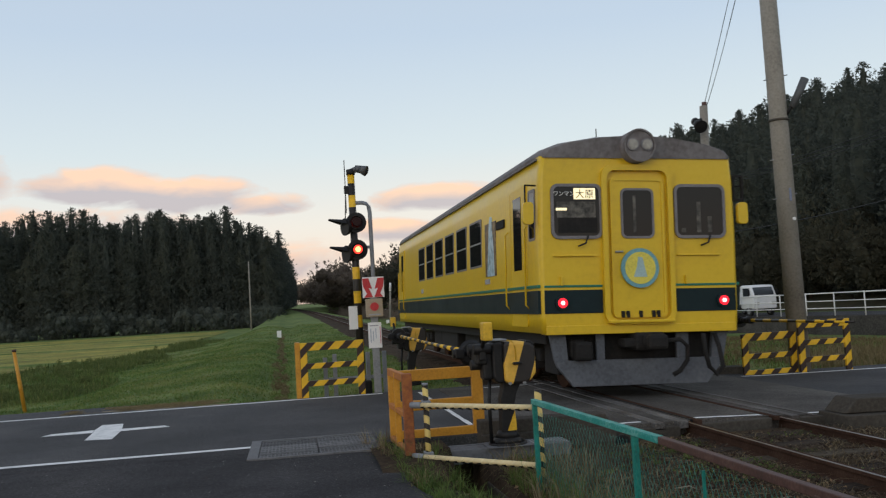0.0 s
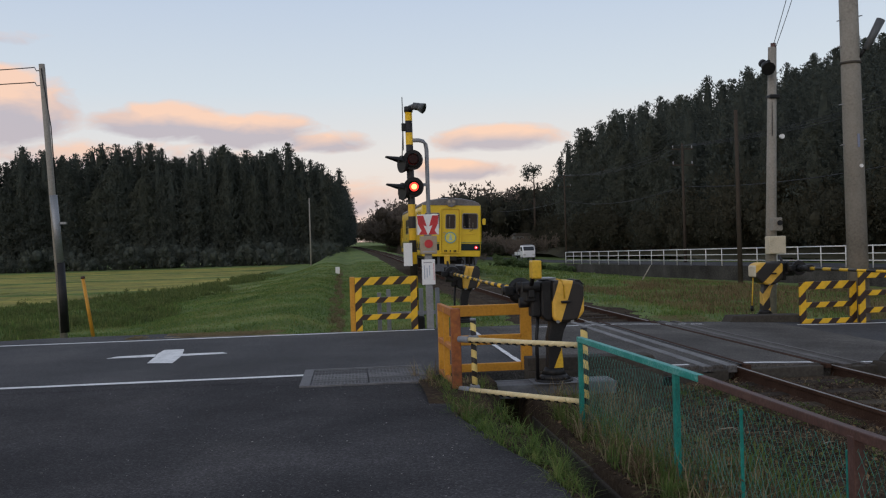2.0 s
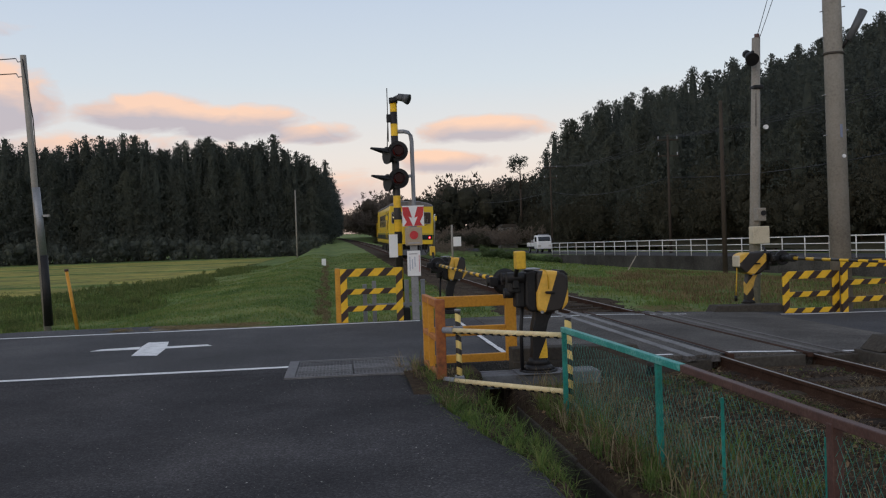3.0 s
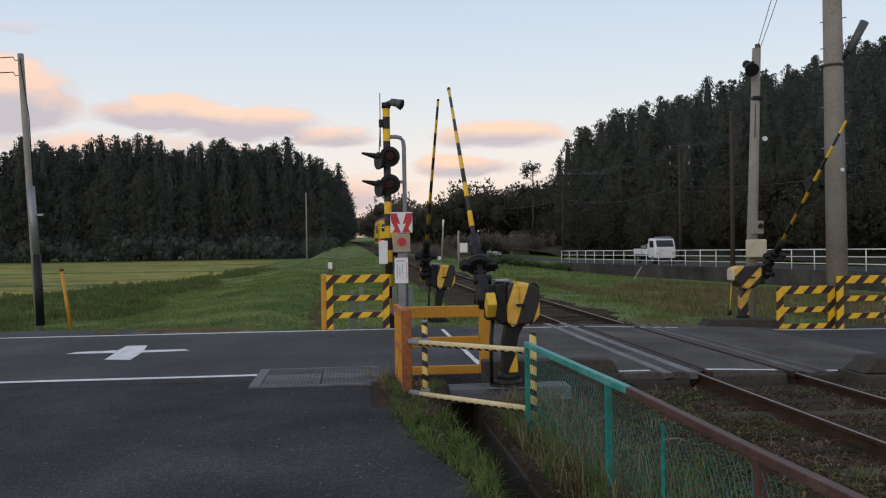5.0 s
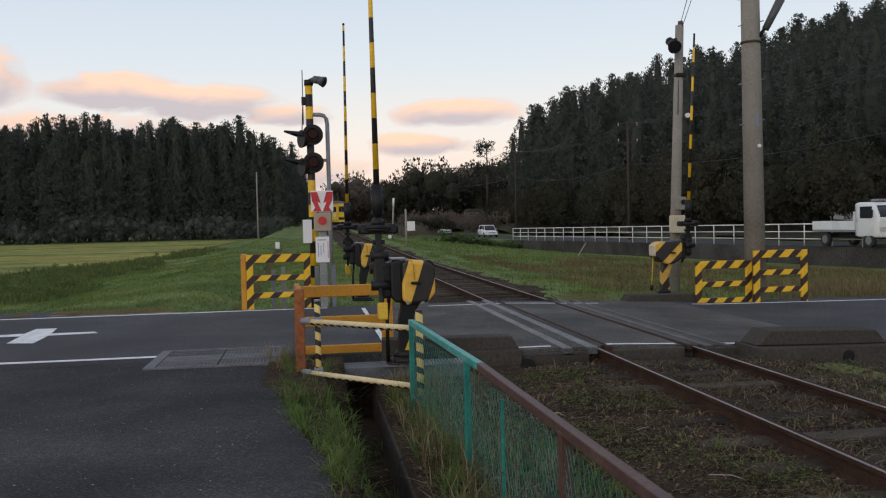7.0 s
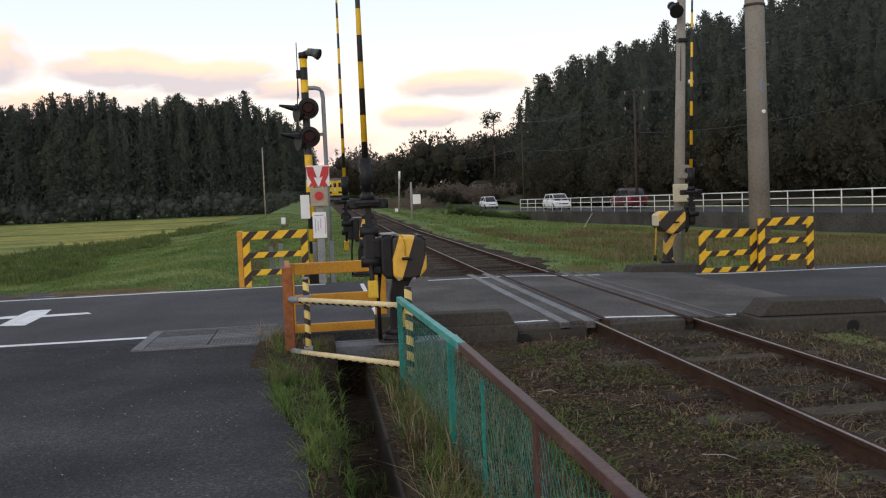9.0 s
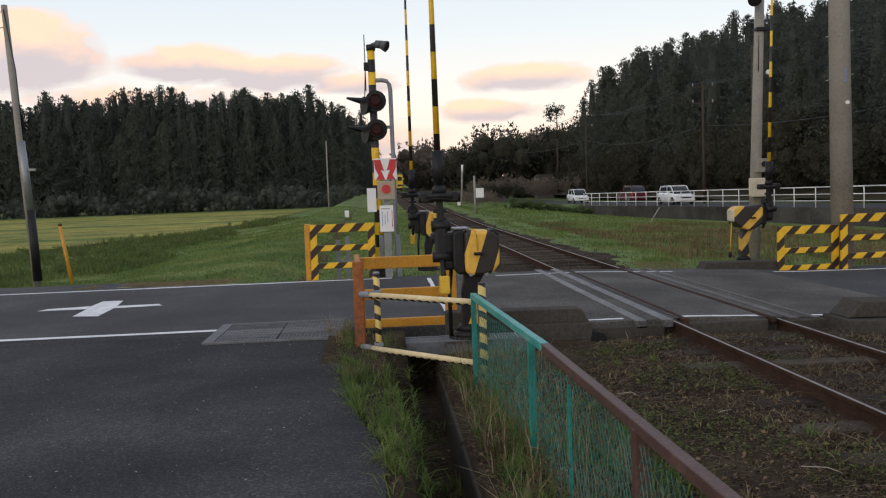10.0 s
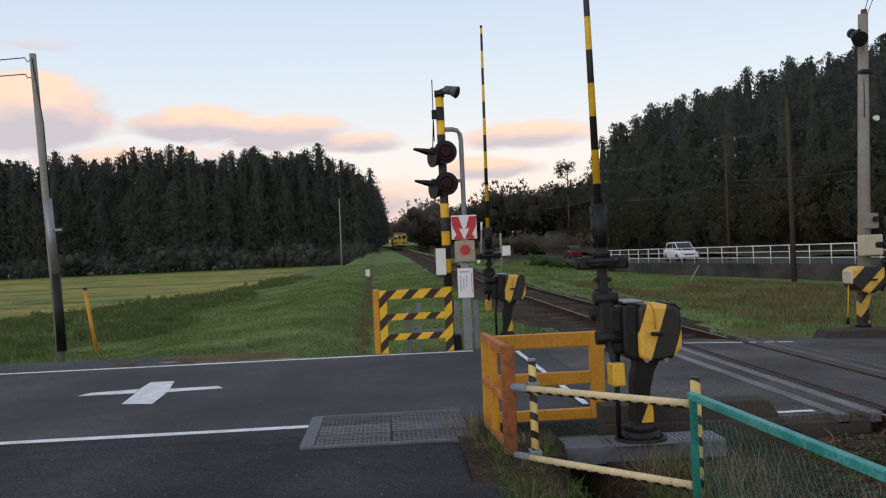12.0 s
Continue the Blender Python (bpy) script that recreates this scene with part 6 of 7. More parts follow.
def hull(bm, sections, mi=0):
    """Loft of rounded sections along y: (y, half width, z0, z1, corner)."""
    rings = []
    for y, w, z0, z1, r in sections:
        rings.append([bm.verts.new((x, y, z)) for x, z in rounded(-w, w, z0, z1, r, 3)])
    for a, b in zip(rings, rings[1:]):
        for i in range(len(a)):
            j = (i + 1) % len(a)
            f = bm.faces.new((a[i], a[j], b[j], b[i]))
            f.smooth, f.material_index = True, mi
    bm.faces.new(rings[0])
    bm.faces.new(rings[-1])
    bmesh.ops.recalc_face_normals(bm, faces=bm.faces)
    return bm


def car(label, paint, tall=1.55, length=4.2):
    """Front at -y."""
    t = thing("car", label, "car")
    h, f = length / 2, tall / 1.55
    part("body", hull(bmesh.new(), [(-h, 0.62, 0.35, 0.62, 0.1), (-h + 0.15, 0.78, 0.28, 0.75 * f, 0.14), (-h + 0.9, 0.84, 0.25, 0.92 * f, 0.16), (-0.3, 0.85, 0.25, 0.98 * f, 0.15),
                                    (h - 0.5, 0.85, 0.25, 1.0 * f, 0.15), (h - 0.1, 0.8, 0.3, 0.95 * f, 0.15), (h, 0.7, 0.35, 0.85 * f, 0.1)]), paint, t)
    cab = part("cabin", hull(bmesh.new(), [(-h + 0.75, 0.66, 0.85 * f, 0.93 * f, 0.03), (-h + 1.5, 0.66, 0.85 * f, tall - 0.04, 0.14), (0.2, 0.67, 0.85 * f, tall, 0.15), (h - 0.7, 0.66, 0.85 * f, tall - 0.03, 0.14), (h - 0.1, 0.66, 0.85 * f, 0.98 * f, 0.04)]), CARGLASS, t, "dark tinted windows")
    part("roof", hull(bmesh.new(), [(-h + 1.45, 0.6, tall - 0.07, tall + 0.005, 0.03), (0.2, 0.64, tall - 0.06, tall + 0.02, 0.03), (h - 0.75, 0.6, tall - 0.08, tall, 0.03)]), paint, cab)
    for y0, y1 in ((-h + 0.8, -h + 1.5), (0.05, 0.1), (h - 0.72, h - 0.15)):
        for s in (-1, 1):
            part("pillar", bm_tube((s * 0.66, y0, (0.9 if y0 < 0 else tall * 0.98 if y1 - y0 > 0.2 else 0.92) * (f if y0 < 0 else 1)), (s * 0.63, y1, tall - 0.04 if y0 <= 0.1 else 0.95 * f), 0.04, seg=6), paint, cab)
    for s in (-1, 1):
        part("headlight", bm_box(s * 0.62 - 0.14, s * 0.62 + 0.14, -h + 0.02, -h + 0.2, 0.6 * f, 0.74 * f, 0.03), HEADLAMP, t)
        part("tail_light", bm_box(s * 0.7 - 0.07, s * 0.7 + 0.07, h - 0.1, h + 0.01, 0.7 * f, 0.95 * f, 0.02), SIGNRED, t)
        part("mirror", bm_box(s * 0.88 - 0.08, s * 0.88 + 0.08, -h + 1.3, -h + 1.45, 0.95 * f, 1.08 * f, 0.03), paint, t)
    part("bumper", bm_box(-0.75, 0.75, -h - 0.03, -h + 0.1, 0.3, 0.48, 0.04), paint, t)
    part("grille", bm_box(-0.45, 0.45, -h - 0.005, -h + 0.05, 0.5, 0.6, 0.01), BLACK, t)
    part("number_plate", bm_box(-0.17, 0.17, -h - 0.05, -h - 0.03, 0.34, 0.45), SIGNWHITE, t)
    wheels(t, (-0.76, 0.76), (-h + 0.75, h - 0.75), 0.31)
    return t


def truck(label, size=1.0):
    t = thing("truck", label, "truck")
    part("cab", hull(bmesh.new(), [(-2.4, 0.78, 0.5, 1.25, 0.1), (-2.35, 0.83, 0.45, 1.4, 0.1), (-2.05, 0.84, 0.45, 1.98, 0.12), (-1.1, 0.84, 0.45, 2.02, 0.1), (-0.85, 0.82, 0.5, 1.98, 0.08)]), CARWHITE, t)
    part("windscreen", hull(bmesh.new(), [(-2.37, 0.72, 1.28, 1.36, 0.02), (-2.12, 0.72, 1.25, 1.86, 0.06), (-2.0, 0.7, 1.3, 1.82, 0.06)]), CARGLASS, t)
    for s in (-1, 1):
        part("side_window", bm_box(s * 0.845 - 0.008, s * 0.845 + 0.008, -2.0, -1.2, 1.3, 1.82), CARGLASS, t)
        part("headlight", bm_box(s * 0.6 - 0.16, s * 0.6 + 0.16, -2.43, -2.36, 0.72, 0.92, 0.02), HEADLAMP, t)
        part("mirror", bm_box(s * 1.0 - 0.08, s * 1.0 + 0.08, -2.2, -2.14, 1.35, 1.68, 0.02), BLACK, t)
    part("number_plate", bm_box(-0.17, 0.17, -2.45, -2.42, 0.5, 0.62), SIGNWHITE, t)
    if size == 1.0:
        part("roof_rack", bm_box(-0.55, 0.65, -2.0, -1.5, 2.04, 2.14, 0.03), GREYPAINT, t)
    bed = part("bed", bm_box(-0.84, 0.84, -0.75, 2.35, 0.68, 0.8, 0.01), GREYPAINT, t)
    for a in ((-0.86, -0.82, -0.75, 2.35), (0.82, 0.86, -0.75, 2.35), (-0.86, 0.86, 2.31, 2.35), (-0.86, 0.86, -0.78, -0.74)):
        part("side_board", bm_box(*a, 0.78, 1.18 if a[3] - a[2] > 1 or a[2] > 0 else 1.6, 0.01), CARWHITE, bed)
    if size == 1.0:
        bm = bmesh.new()
        for i in range(9):
            box(bm, -0.5, 0.2, -0.2, 0.3, 0, 0.22, 0.05, m=pose(random.uniform(-0.3, 0.4), random.uniform(-0.3, 1.7), random.uniform(0.8, 1.15), random.uniform(-25, 25), random.uniform(-25, 25), random.uniform(0, 90)))
        for i in range(14):
            x, y = random.uniform(-0.5, 0.5), random.uniform(0.2, 1.6)
            tube(bm, (x, y, 1.05), (x + random.uniform(-0.3, 0.3), y + random.uniform(-0.4, 0.4), random.uniform(1.3, 1.62)), 0.03, 0.02, 6)
        part("load", bm, CONCRETE, bed, "pale sacks and boxes heaped on the bed")
    part("chassis", bm_box(-0.4, 0.4, -2.2, 2.2, 0.4, 0.6), BLACK, t)
    wheels(t, (-0.74, 0.74), (-1.75, 1.4), 0.33)
    if size != 1.0:
        for o in t.children_recursive:
            o.data.transform(Matrix.Scale(size, 4))
    return t


TRUCK = truck("white flatbed truck carrying a pale load")
PICKUP = truck("small white pickup truck with an empty bed", 0.86)
CAR_A = car("white hatchback driving along the lane", CARWHITE, 1.5, 4.3)
CAR_B = car("white compact car driving along the lane", CARWHITE, 1.55, 3.9)
CAR_RED = car("dark maroon minivan driving along the lane", CARRED, 1.7, 4.4)


# ---- trees ----
def sprays(centres, ways, sizes, rng, per=4, rise=0.7):
    """Small ragged triangles on the crown's skin, their tips turned up and outwards."""
    n = len(centres) * per
    c = np.repeat(centres, per, 0)
    o = np.repeat(ways, per, 0)
    o = o / (np.linalg.norm(o, axis=1, keepdims=True) + 1e-9)
    side = np.cross(o, [0.0, 0.0, 1.0]) + rng.normal(0, 0.4, (n, 3))
    side /= np.linalg.norm(side, axis=1, keepdims=True) + 1e-9
    w = o * 0.45 + np.array([0, 0, rise]) * rng.choice([1.0, 1.0, -0.9], (n, 1)) + rng.normal(0, 0.38, (n, 3))
    w /= np.linalg.norm(w, axis=1, keepdims=True) + 1e-9
    s = np.repeat(sizes, per)[:, None] * rng.uniform(0.6, 1.3, (n, 1))
    c = c + rng.normal(0, 0.4, c.shape) * s
    return np.stack([c - side * s * 0.45, c + side * s * 0.45, c + w * s], 1).reshape(-1, 3)


def heart(profile, seg=9, wob=0.12, seed=0):
    """Closed lathe of triangles: the dense inside of a crown. profile: (radius, height)."""
    rng = np.random.default_rng(seed)
    a = np.linspace(0, 2 * np.pi, seg, endpoint=False)
    rings = [np.stack([r * np.cos(a) * (1 + wob * rng.normal(0, 1, seg)), r * np.sin(a) * (1 + wob * rng.normal(0, 1, seg)), np.full(seg, z)], -1) for r, z in profile]
    out = []
    for p, q in zip(rings, rings[1:]):
        p2, q2 = np.roll(p, -1, 0), np.roll(q, -1, 0)
        out += [np.stack([p, p2, q2], 1), np.stack([p, q2, q], 1)]
    return np.concatenate(out).reshape(-1, 3)


def cone(s, seed):
    """Crown width by height: full below, drawn to a point above."""
    return np.clip((1 - s) / (0.36 + 0.07 * (seed % 3)), 0, 1) ** 0.58


def cedar_points(h, r, seed, clumps=400, low=0.08, per=4, fine=1.0):
    rng = np.random.default_rng(seed)
    s = low + (1 - low) * rng.uniform(0, 1, clumps) ** 0.8
    ang = rng.uniform(0, 2 * np.pi, clumps)
    tiers = 0.84 + 0.24 * np.sin(s * h * 1.5 + 2.5 * np.sin(ang * 2 + seed)) + 0.22 * np.sin(ang * 3 + s * 9 + seed) + rng.normal(0, 0.12, clumps)
    rad = r * cone(s, seed) * tiers * np.where(s < 0.3, 0.7 + s, 1.0)
    rad = rad * rng.uniform(0.62, 1.0, clumps) ** 0.5
    c = np.stack([rad * np.cos(ang), rad * np.sin(ang), s * h], -1)
    w = np.stack([np.cos(ang), np.sin(ang), np.full(clumps, 0.15) + 0.6 * s], -1)
    v = sprays(c, w, h * fine * (0.044 - 0.019 * s), rng, per)
    tip = np.array([[[-0.12, 0, h * 0.95], [0.12, 0.05, h * 0.95], [0, 0, h * 1.0]], [[0, -0.12, h * 0.94], [0.03, 0.12, h * 0.94], [0, 0, h * 1.0]]]).reshape(-1, 3)
    core = heart([(0.28 * r * float(cone(u, seed)), u * h) for u in (0.06, 0.2, 0.35, 0.5, 0.65, 0.78, 0.88, 0.96)], seed=seed)
    return np.concatenate([v, tip, core])


def broad_points(h, r, seed, clumps=300, per=4, fine=1.0, core=0.42):
    rng = np.random.default_rng(seed)
    lobes = [(0, 0, 0.62 * h, 1.0)] + [(r * 0.6 * math.cos(a), r * 0.6 * math.sin(a), h * rng.uniform(0.35, 0.72), rng.uniform(0.5, 0.8)) for a in rng.uniform(0, 6.28, 6)]
    k = rng.integers(0, len(lobes), clumps)
    d = rng.normal(0, 1, (clumps, 3))
    d /= np.linalg.norm(d, axis=1, keepdims=True)
    L = np.array(lobes)[k]
    c = L[:, :3] + d * (L[:, 3] * rng.uniform(0.75, 1.05, clumps))[:, None] * np.array([r * 0.66, r * 0.66, h * 0.3])
    cores = []
    for lx, ly, lz, k in lobes:
        p = heart([(k * core * r * math.sin(u), -k * 0.48 * core * h * math.cos(u)) for u in (0.3, 0.9, 1.57, 2.2, 2.85)], 7, 0.1, seed)
        cores.append(p + [lx, ly, lz])
    if not core:
        cores = []
    return np.concatenate([*cores, sprays(c, d + [0, 0, 0.3], np.full(clumps, 0.085 * h * fine), rng, per)])


def tri_mesh(name, v, mt):
    me = bpy.data.meshes.new(name)
    n = len(v)
    me.vertices.add(n)
    me.vertices.foreach_set("co", np.asarray(v, np.float32).ravel())
    me.loops.add(n)
    me.loops.foreach_set("vertex_index", np.arange(n, dtype=np.int32))
    me.polygons.add(n // 3)
    me.polygons.foreach_set("loop_start", np.arange(0, n, 3, dtype=np.int32))
    me.update(calc_edges=True)
    me.materials.append(mt)
    return me


def trunk_bm(h, r, limbs=0, seed=0):
    bm = bmesh.new()
    tube(bm, (0, 0, -1.5), (0, 0, h * 0.5), r, r * 0.6, 8)
    tube(bm, (0, 0, h * 0.5), (0, 0, h * 0.97), r * 0.6, 0.03, 8)
    rng = random.Random(seed)
    for i in range(limbs):
        z, a = h * rng.uniform(0.25, 0.75), rng.uniform(0, 6.28)
        tube(bm, (0, 0, z), (math.cos(a) * h * 0.12, math.sin(a) * h * 0.12, z + h * 0.1), r * 0.35, 0.02, 5)
    return bm


def tree_kind(name, label, category, group, pts, h, mt, limbs=4, r=0.28):
    t = thing(name, label, category, (0, -400, -40), group=group)
    part("trunk", trunk_bm(h, r, limbs, len(pts)), BARK, t)
    o = new("crown", tri_mesh("crown", pts, mt))
    o.parent = t
    return t


def wood(name, label, kinds, spots, mt, broad=0.0):
    """Many trees that nobody could count, joined."""
    out = []
    for i, (x, y, z, s, a) in enumerate(spots):
        v = kinds[i % len(kinds)]
        c, sn = math.cos(a), math.sin(a)
        w = max(s, broad)
        out.append(np.stack([(v[:, 0] * c - v[:, 1] * sn) * w + x, (v[:, 0] * sn + v[:, 1] * c) * w + y, v[:, 2] * s + z], -1))
    o = new(name, tri_mesh(name, np.concatenate(out), mt))
    tagged(o, label, "woods", kind="stuff")


def place(kinds, spots):
    used = set()
    for i, (x, y, z, s, a) in enumerate(spots):
        k = kinds[i % len(kinds)]
        m = Matrix.Translation((x, y, z)) @ Matrix.Rotation(a, 4, "Z") @ Matrix.Diagonal((max(s, 0.85) * random.uniform(0.8, 1.2), max(s, 0.85) * random.uniform(0.8, 1.2), s, 1))
        if id(k) in used:
            copy_thing(k, m)
        else:
            used.add(id(k))
            k.matrix_basis = m


def hill_z(x, y):
    near = 0.36 * max(0.0, x - 28 - 2.5 * noise.noise((y * 0.03, 0, 3))) * (1 - step(150, 195, y))
    far = 0.17 * max(0.0, x - 12 - 0.02 * (y - 200)) * step(175, 215, y)
    return min(16.0, near) + min(10.0, far) - 0.6 + 0.8 * noise.noise((x * 0.07, y * 0.07, 7))


def hillside():
    bm = bmesh.new()
    rows = []
    for y in lin(6, 460, 60):
        rows.append([bm.verts.new((x, y, hill_z(x, y) + 0.2)) for x in lin(27, 130, 36)] if y < 190 else [bm.verts.new((x, y, hill_z(x, y) + 0.2)) for x in lin(11, 130, 36)])
    for a, b in zip(rows, rows[1:]):
        for i in range(35):
            bm.faces.new((a[i], a[i + 1], b[i + 1], b[i]))
    tagged(link_mesh("hillside", bm, UNDERGROWTH, smooth=True), "dark wooded hillside behind the lane", "hill", kind="structure")


UNDERGROWTH = surface("undergrowth", (0.075, 0.07, 0.045), (0.045, 0.045, 0.03), (0.11, 0.10, 0.06), 0.95, big=0.2, fine=1.5, bump=0.6, spec=0.1, world_space=True)
hillside()
CEDAR_V = [cedar_points(20.0, 3.5, 11 + i, 1350, 0.05, 5, 0.56) for i in range(4)]
CEDAR_LIGHT = [cedar_points(20.0, 3.4, 31 + i, 450, 0.08, 4, 0.57) for i in range(4)]
BROAD_V = [broad_points(12.0, 5.0, 51 + i, 190, 4, 0.5, 0.3) for i in range(3)]
BROAD_FINE = [broad_points(12.0, 4.6, 61 + i, 800, 3, 0.39, 0.26) for i in range(3)]
BROAD_THIN = [broad_points(12.0, 4.8, 71 + i, 130, 3, 0.75, 0) for i in range(3)]
CEDARS = [tree_kind("cedar_tree", "tall dark cedar at the edge of a wood", "tree", "cedars", v, 20.0, NEEDLES) for v in CEDAR_V]
PINE = tree_kind("pine_tree", "lone spreading conifer on the far skyline", "tree", "", broad_points(5.2, 2.7, 77, 260, 4, 0.55, 0.2) + np.array([0, 0, 9.2]), 14.0, NEEDLES)
PINE.matrix_basis = Matrix.Translation((28.3, 161.7, 3.4)) @ Matrix.Diagonal((0.95, 0.95, 0.89, 1))

rnd = random.Random(5)


def jit(x, y, z, s, ds=0.08, dj=0.9):
    return (x + rnd.uniform(-dj, dj), y + rnd.uniform(-dj, dj), z, s * rnd.uniform(1 - ds, 1 + ds), rnd.uniform(0, 6.28))


# left wood: rows of tall trees, the tallest behind, and the edge along the track
front, back = [], []
for r in range(5, 9):
    y, x = 166.0 + 2.6 * r, -122.0
    low, high = ((0.78, 1.0), (0.9, 1.13), (1.0, 1.19), (1.02, 1.21))[r - 5]
    while x < -10.2 + 0.12 * r:
        lift = 0.05 * noise.noise((x * 0.16, 0, 5)) + (0.045 if x < -42 else 0.03) - (0.14 if x > -14.5 else 0.01 if x > -30 else 0)
        spot = jit(x, y, -1.2, rnd.uniform(low, high) + lift * (0.4 + 0.07 * r), 0.02, 1.0)
        (front if r in (5, 7) and rnd.random() < 0.7 else back).append(spot)
        x += rnd.uniform(1.3, 2.5)
front += [jit(-8.6, 182, -0.2, 0.88, 0.03, 0.4), jit(-7.4, 187, 0, 0.82, 0.03, 0.4)]
place(CEDARS, front)
for r, y in enumerate((190,)):
    for i in range(52):
        x = -138 + i * 2.5 + (r % 2) * 1.25
        if x < -9 - 0.3 * r:
            back.append(jit(x, y, -1.1, 1.12 if x < -18 else 0.98, 0.06, 1.6))
for i in range(46):
    y = 192 + i * 4.2
    for k in range(3):
        back.append(jit(-7.4 - 3.4 * k + (0.012 * (y - 192)), y, track_z(y) - 0.4, 0.82 - 0.02 * k + 0.03 * (k > 0), 0.1, 0.8))
wood("left_woods", "dense dark cedar wood beyond the rice field", CEDAR_LIGHT, back, NEEDLES, 0.8)
shrubs = []
for i in range(130):
    shrubs.append(jit(-120 + i * 0.86, 170 + rnd.uniform(-3, 4), -2.6 + 0.5 * noise.noise((i * 0.13, 0, 2)), rnd.uniform(0.22, 0.5), 0.3, 1.2))
for i in range(60):
    shrubs.append(jit(-6.6 - rnd.uniform(0, 3), 110 + i * 3.2, track_z(110 + i * 3.2) - 0.6, rnd.uniform(0.1, 0.22), 0.3, 0.8))
wood("edge_shrubs", "low dark shrubs along the edge of the wood", BROAD_V, shrubs, NEEDLES)

# hill on the right
hill_front, hill_back = [], []
for i in range(26):
    y = 42 + i * 4.4
    hill_front.append(jit(29.5 + 0.02 * y, y, hill_z(31, y) - 0.3, rnd.uniform(0.45, 0.62), 0.1, 1.2))
for i in range(15):
    y = 106 + i * 3.2
    hill_front.append(jit(31 + i * 0.1, y, hill_z(32, y) - 0.5, rnd.uniform(0.73, 0.88), 0.08, 1.6))
for s in hill_front:
    k = CEDARS[int(s[0] * 10) % 4]
    copy_thing(k, Matrix.Translation(s[:3]) @ Matrix.Rotation(s[4], 4, "Z") @ Matrix.Diagonal((s[3] * 1.1, s[3] * 1.1, s[3], 1)))
for xi in range(12):
    for yi in range(34):
        x, y = 33.5 + xi * 3.9, 30 + yi * 4.1
        if y > 165 - 0.25 * xi or x > 28 + 0.75 * y:
            continue
        hill_back.append(jit(x, y, hill_z(x, y) - 0.5, 0.57 + 0.14 * step(50, 100, y) + 0.17 * step(95, 122, y) * (1 - step(42, 54, x)), 0.12, 2.0))
wood("hill_woods", "dense dark conifers covering the hill", CEDAR_LIGHT, hill_back, NEEDLES, 0.85)
mixed, brown = [], []
foot = []
for i in range(150):
    y = 34 + i * 0.9
    foot.append(jit(28.2 + rnd.uniform(0, 4), y, hill_z(30, y) - 0.4, rnd.uniform(0.3, 0.62), 0.2, 1.4))
for i in range(420):
    y = 172 + (i % 70) * 3.6
    x = max(12.5, 11 + 0.015 * (y - 172)) + (i // 70) * 9 + rnd.uniform(0, 8)
    s = rnd.uniform(0.75, 1.2)
    (brown if x < 32 and y > 195 else mixed).append(jit(x, y, hill_z(x, y) - 0.4, s, 0.15, 2.0))
for i in range(120):
    y = 205 + i * 2.0
    brown.append(jit(4.6 + 0.006 * (y - 205) + rnd.uniform(0, 7), y, track_z(y) - 0.8, rnd.uniform(0.55, 1.02), 0.15, 0.9))
for i in range(60):
    brown.append(jit(rnd.uniform(-6, 30), rnd.uniform(385, 440), 2.4, rnd.uniform(0.8, 1.25), 0.15, 2.0))
hedge = [jit(7.2 + 8.4 * i / 70, 79 + 7 * i / 70, land(7.2 + 8.4 * i / 70, 80) - 0.1, rnd.uniform(0.05, 0.095), 0.2, 0.9) for i in range(80)]
foot += [jit(9.5 + i * 0.6, 124 + 0.3 * i, -0.5, 0.2, 0.2, 0.5) for i in range(12)]
foot += [jit(23.4 + i * 0.75, 159.5, hill_z(25, 160) - 0.2, 0.27, 0.12, 0.3) for i in range(8)]
thicket = []
for i in range(150):
    y = 92 + 1.0 * i
    thicket.append(jit(4.3 + 0.012 * (y - 92) + rnd.uniform(0, 5.5), y, land(6, min(y, 240)) - 0.2, rnd.uniform(0.06, 0.13) + 0.0009 * (y - 92), 0.2, 0.6))
for i in range(70):
    thicket.append(jit(12 + rnd.uniform(0, 13), 128 + rnd.uniform(0, 34), -0.6, rnd.uniform(0.12, 0.34), 0.2, 0.6))
wood("lineside_thicket", "brown bare thicket beside the track", BROAD_THIN, thicket, BROWNLEAF)
gully = []
for i in range(120):
    y = 19.9 + 55 * (i / 120) ** 1.25
    gully.append(jit(-4.85 - 0.012 * (y - 20), y, land(-4.9, y) - 0.05, rnd.uniform(0.010, 0.024), 0.2, 0.16))
wood("gully_weeds", "brown dead weeds in the gully beside the track", BROAD_THIN, gully, STRAW)
wood("hill_scrub", "dark leafy scrub at the foot of the hill", BROAD_FINE, foot, LEAVES)
edge_weeds = []
while len(edge_weeds) < 330:
    y = 20.6 + 62 * rnd.random() ** 1.5
    x = rnd.uniform(-24, -10.5)
    if (x > field_edge(y) - 0.6 and x < -11.2 + 0.6 * math.sin(y * 0.4)) or (y < 26 and x < -13):
        edge_weeds.append(jit(x, y, land(x, y) - 0.08, rnd.uniform(0.014, 0.038), 0.2, 0.1))
wood("edge_weeds", "leafy green weeds along the field edge", BROAD_THIN, edge_weeds, WEEDLEAF, 0.04)
wood("field_bushes", "low green bushes at the end of the field", BROAD_V, hedge, BUSHLEAF)
wood("hill_scrub", "mixed leafy scrub at the foot of the hill", BROAD_V, mixed, LEAVES)
wood("far_woods", "brownish bare woods beside the distant track", BROAD_V, brown, BROWNLEAF)

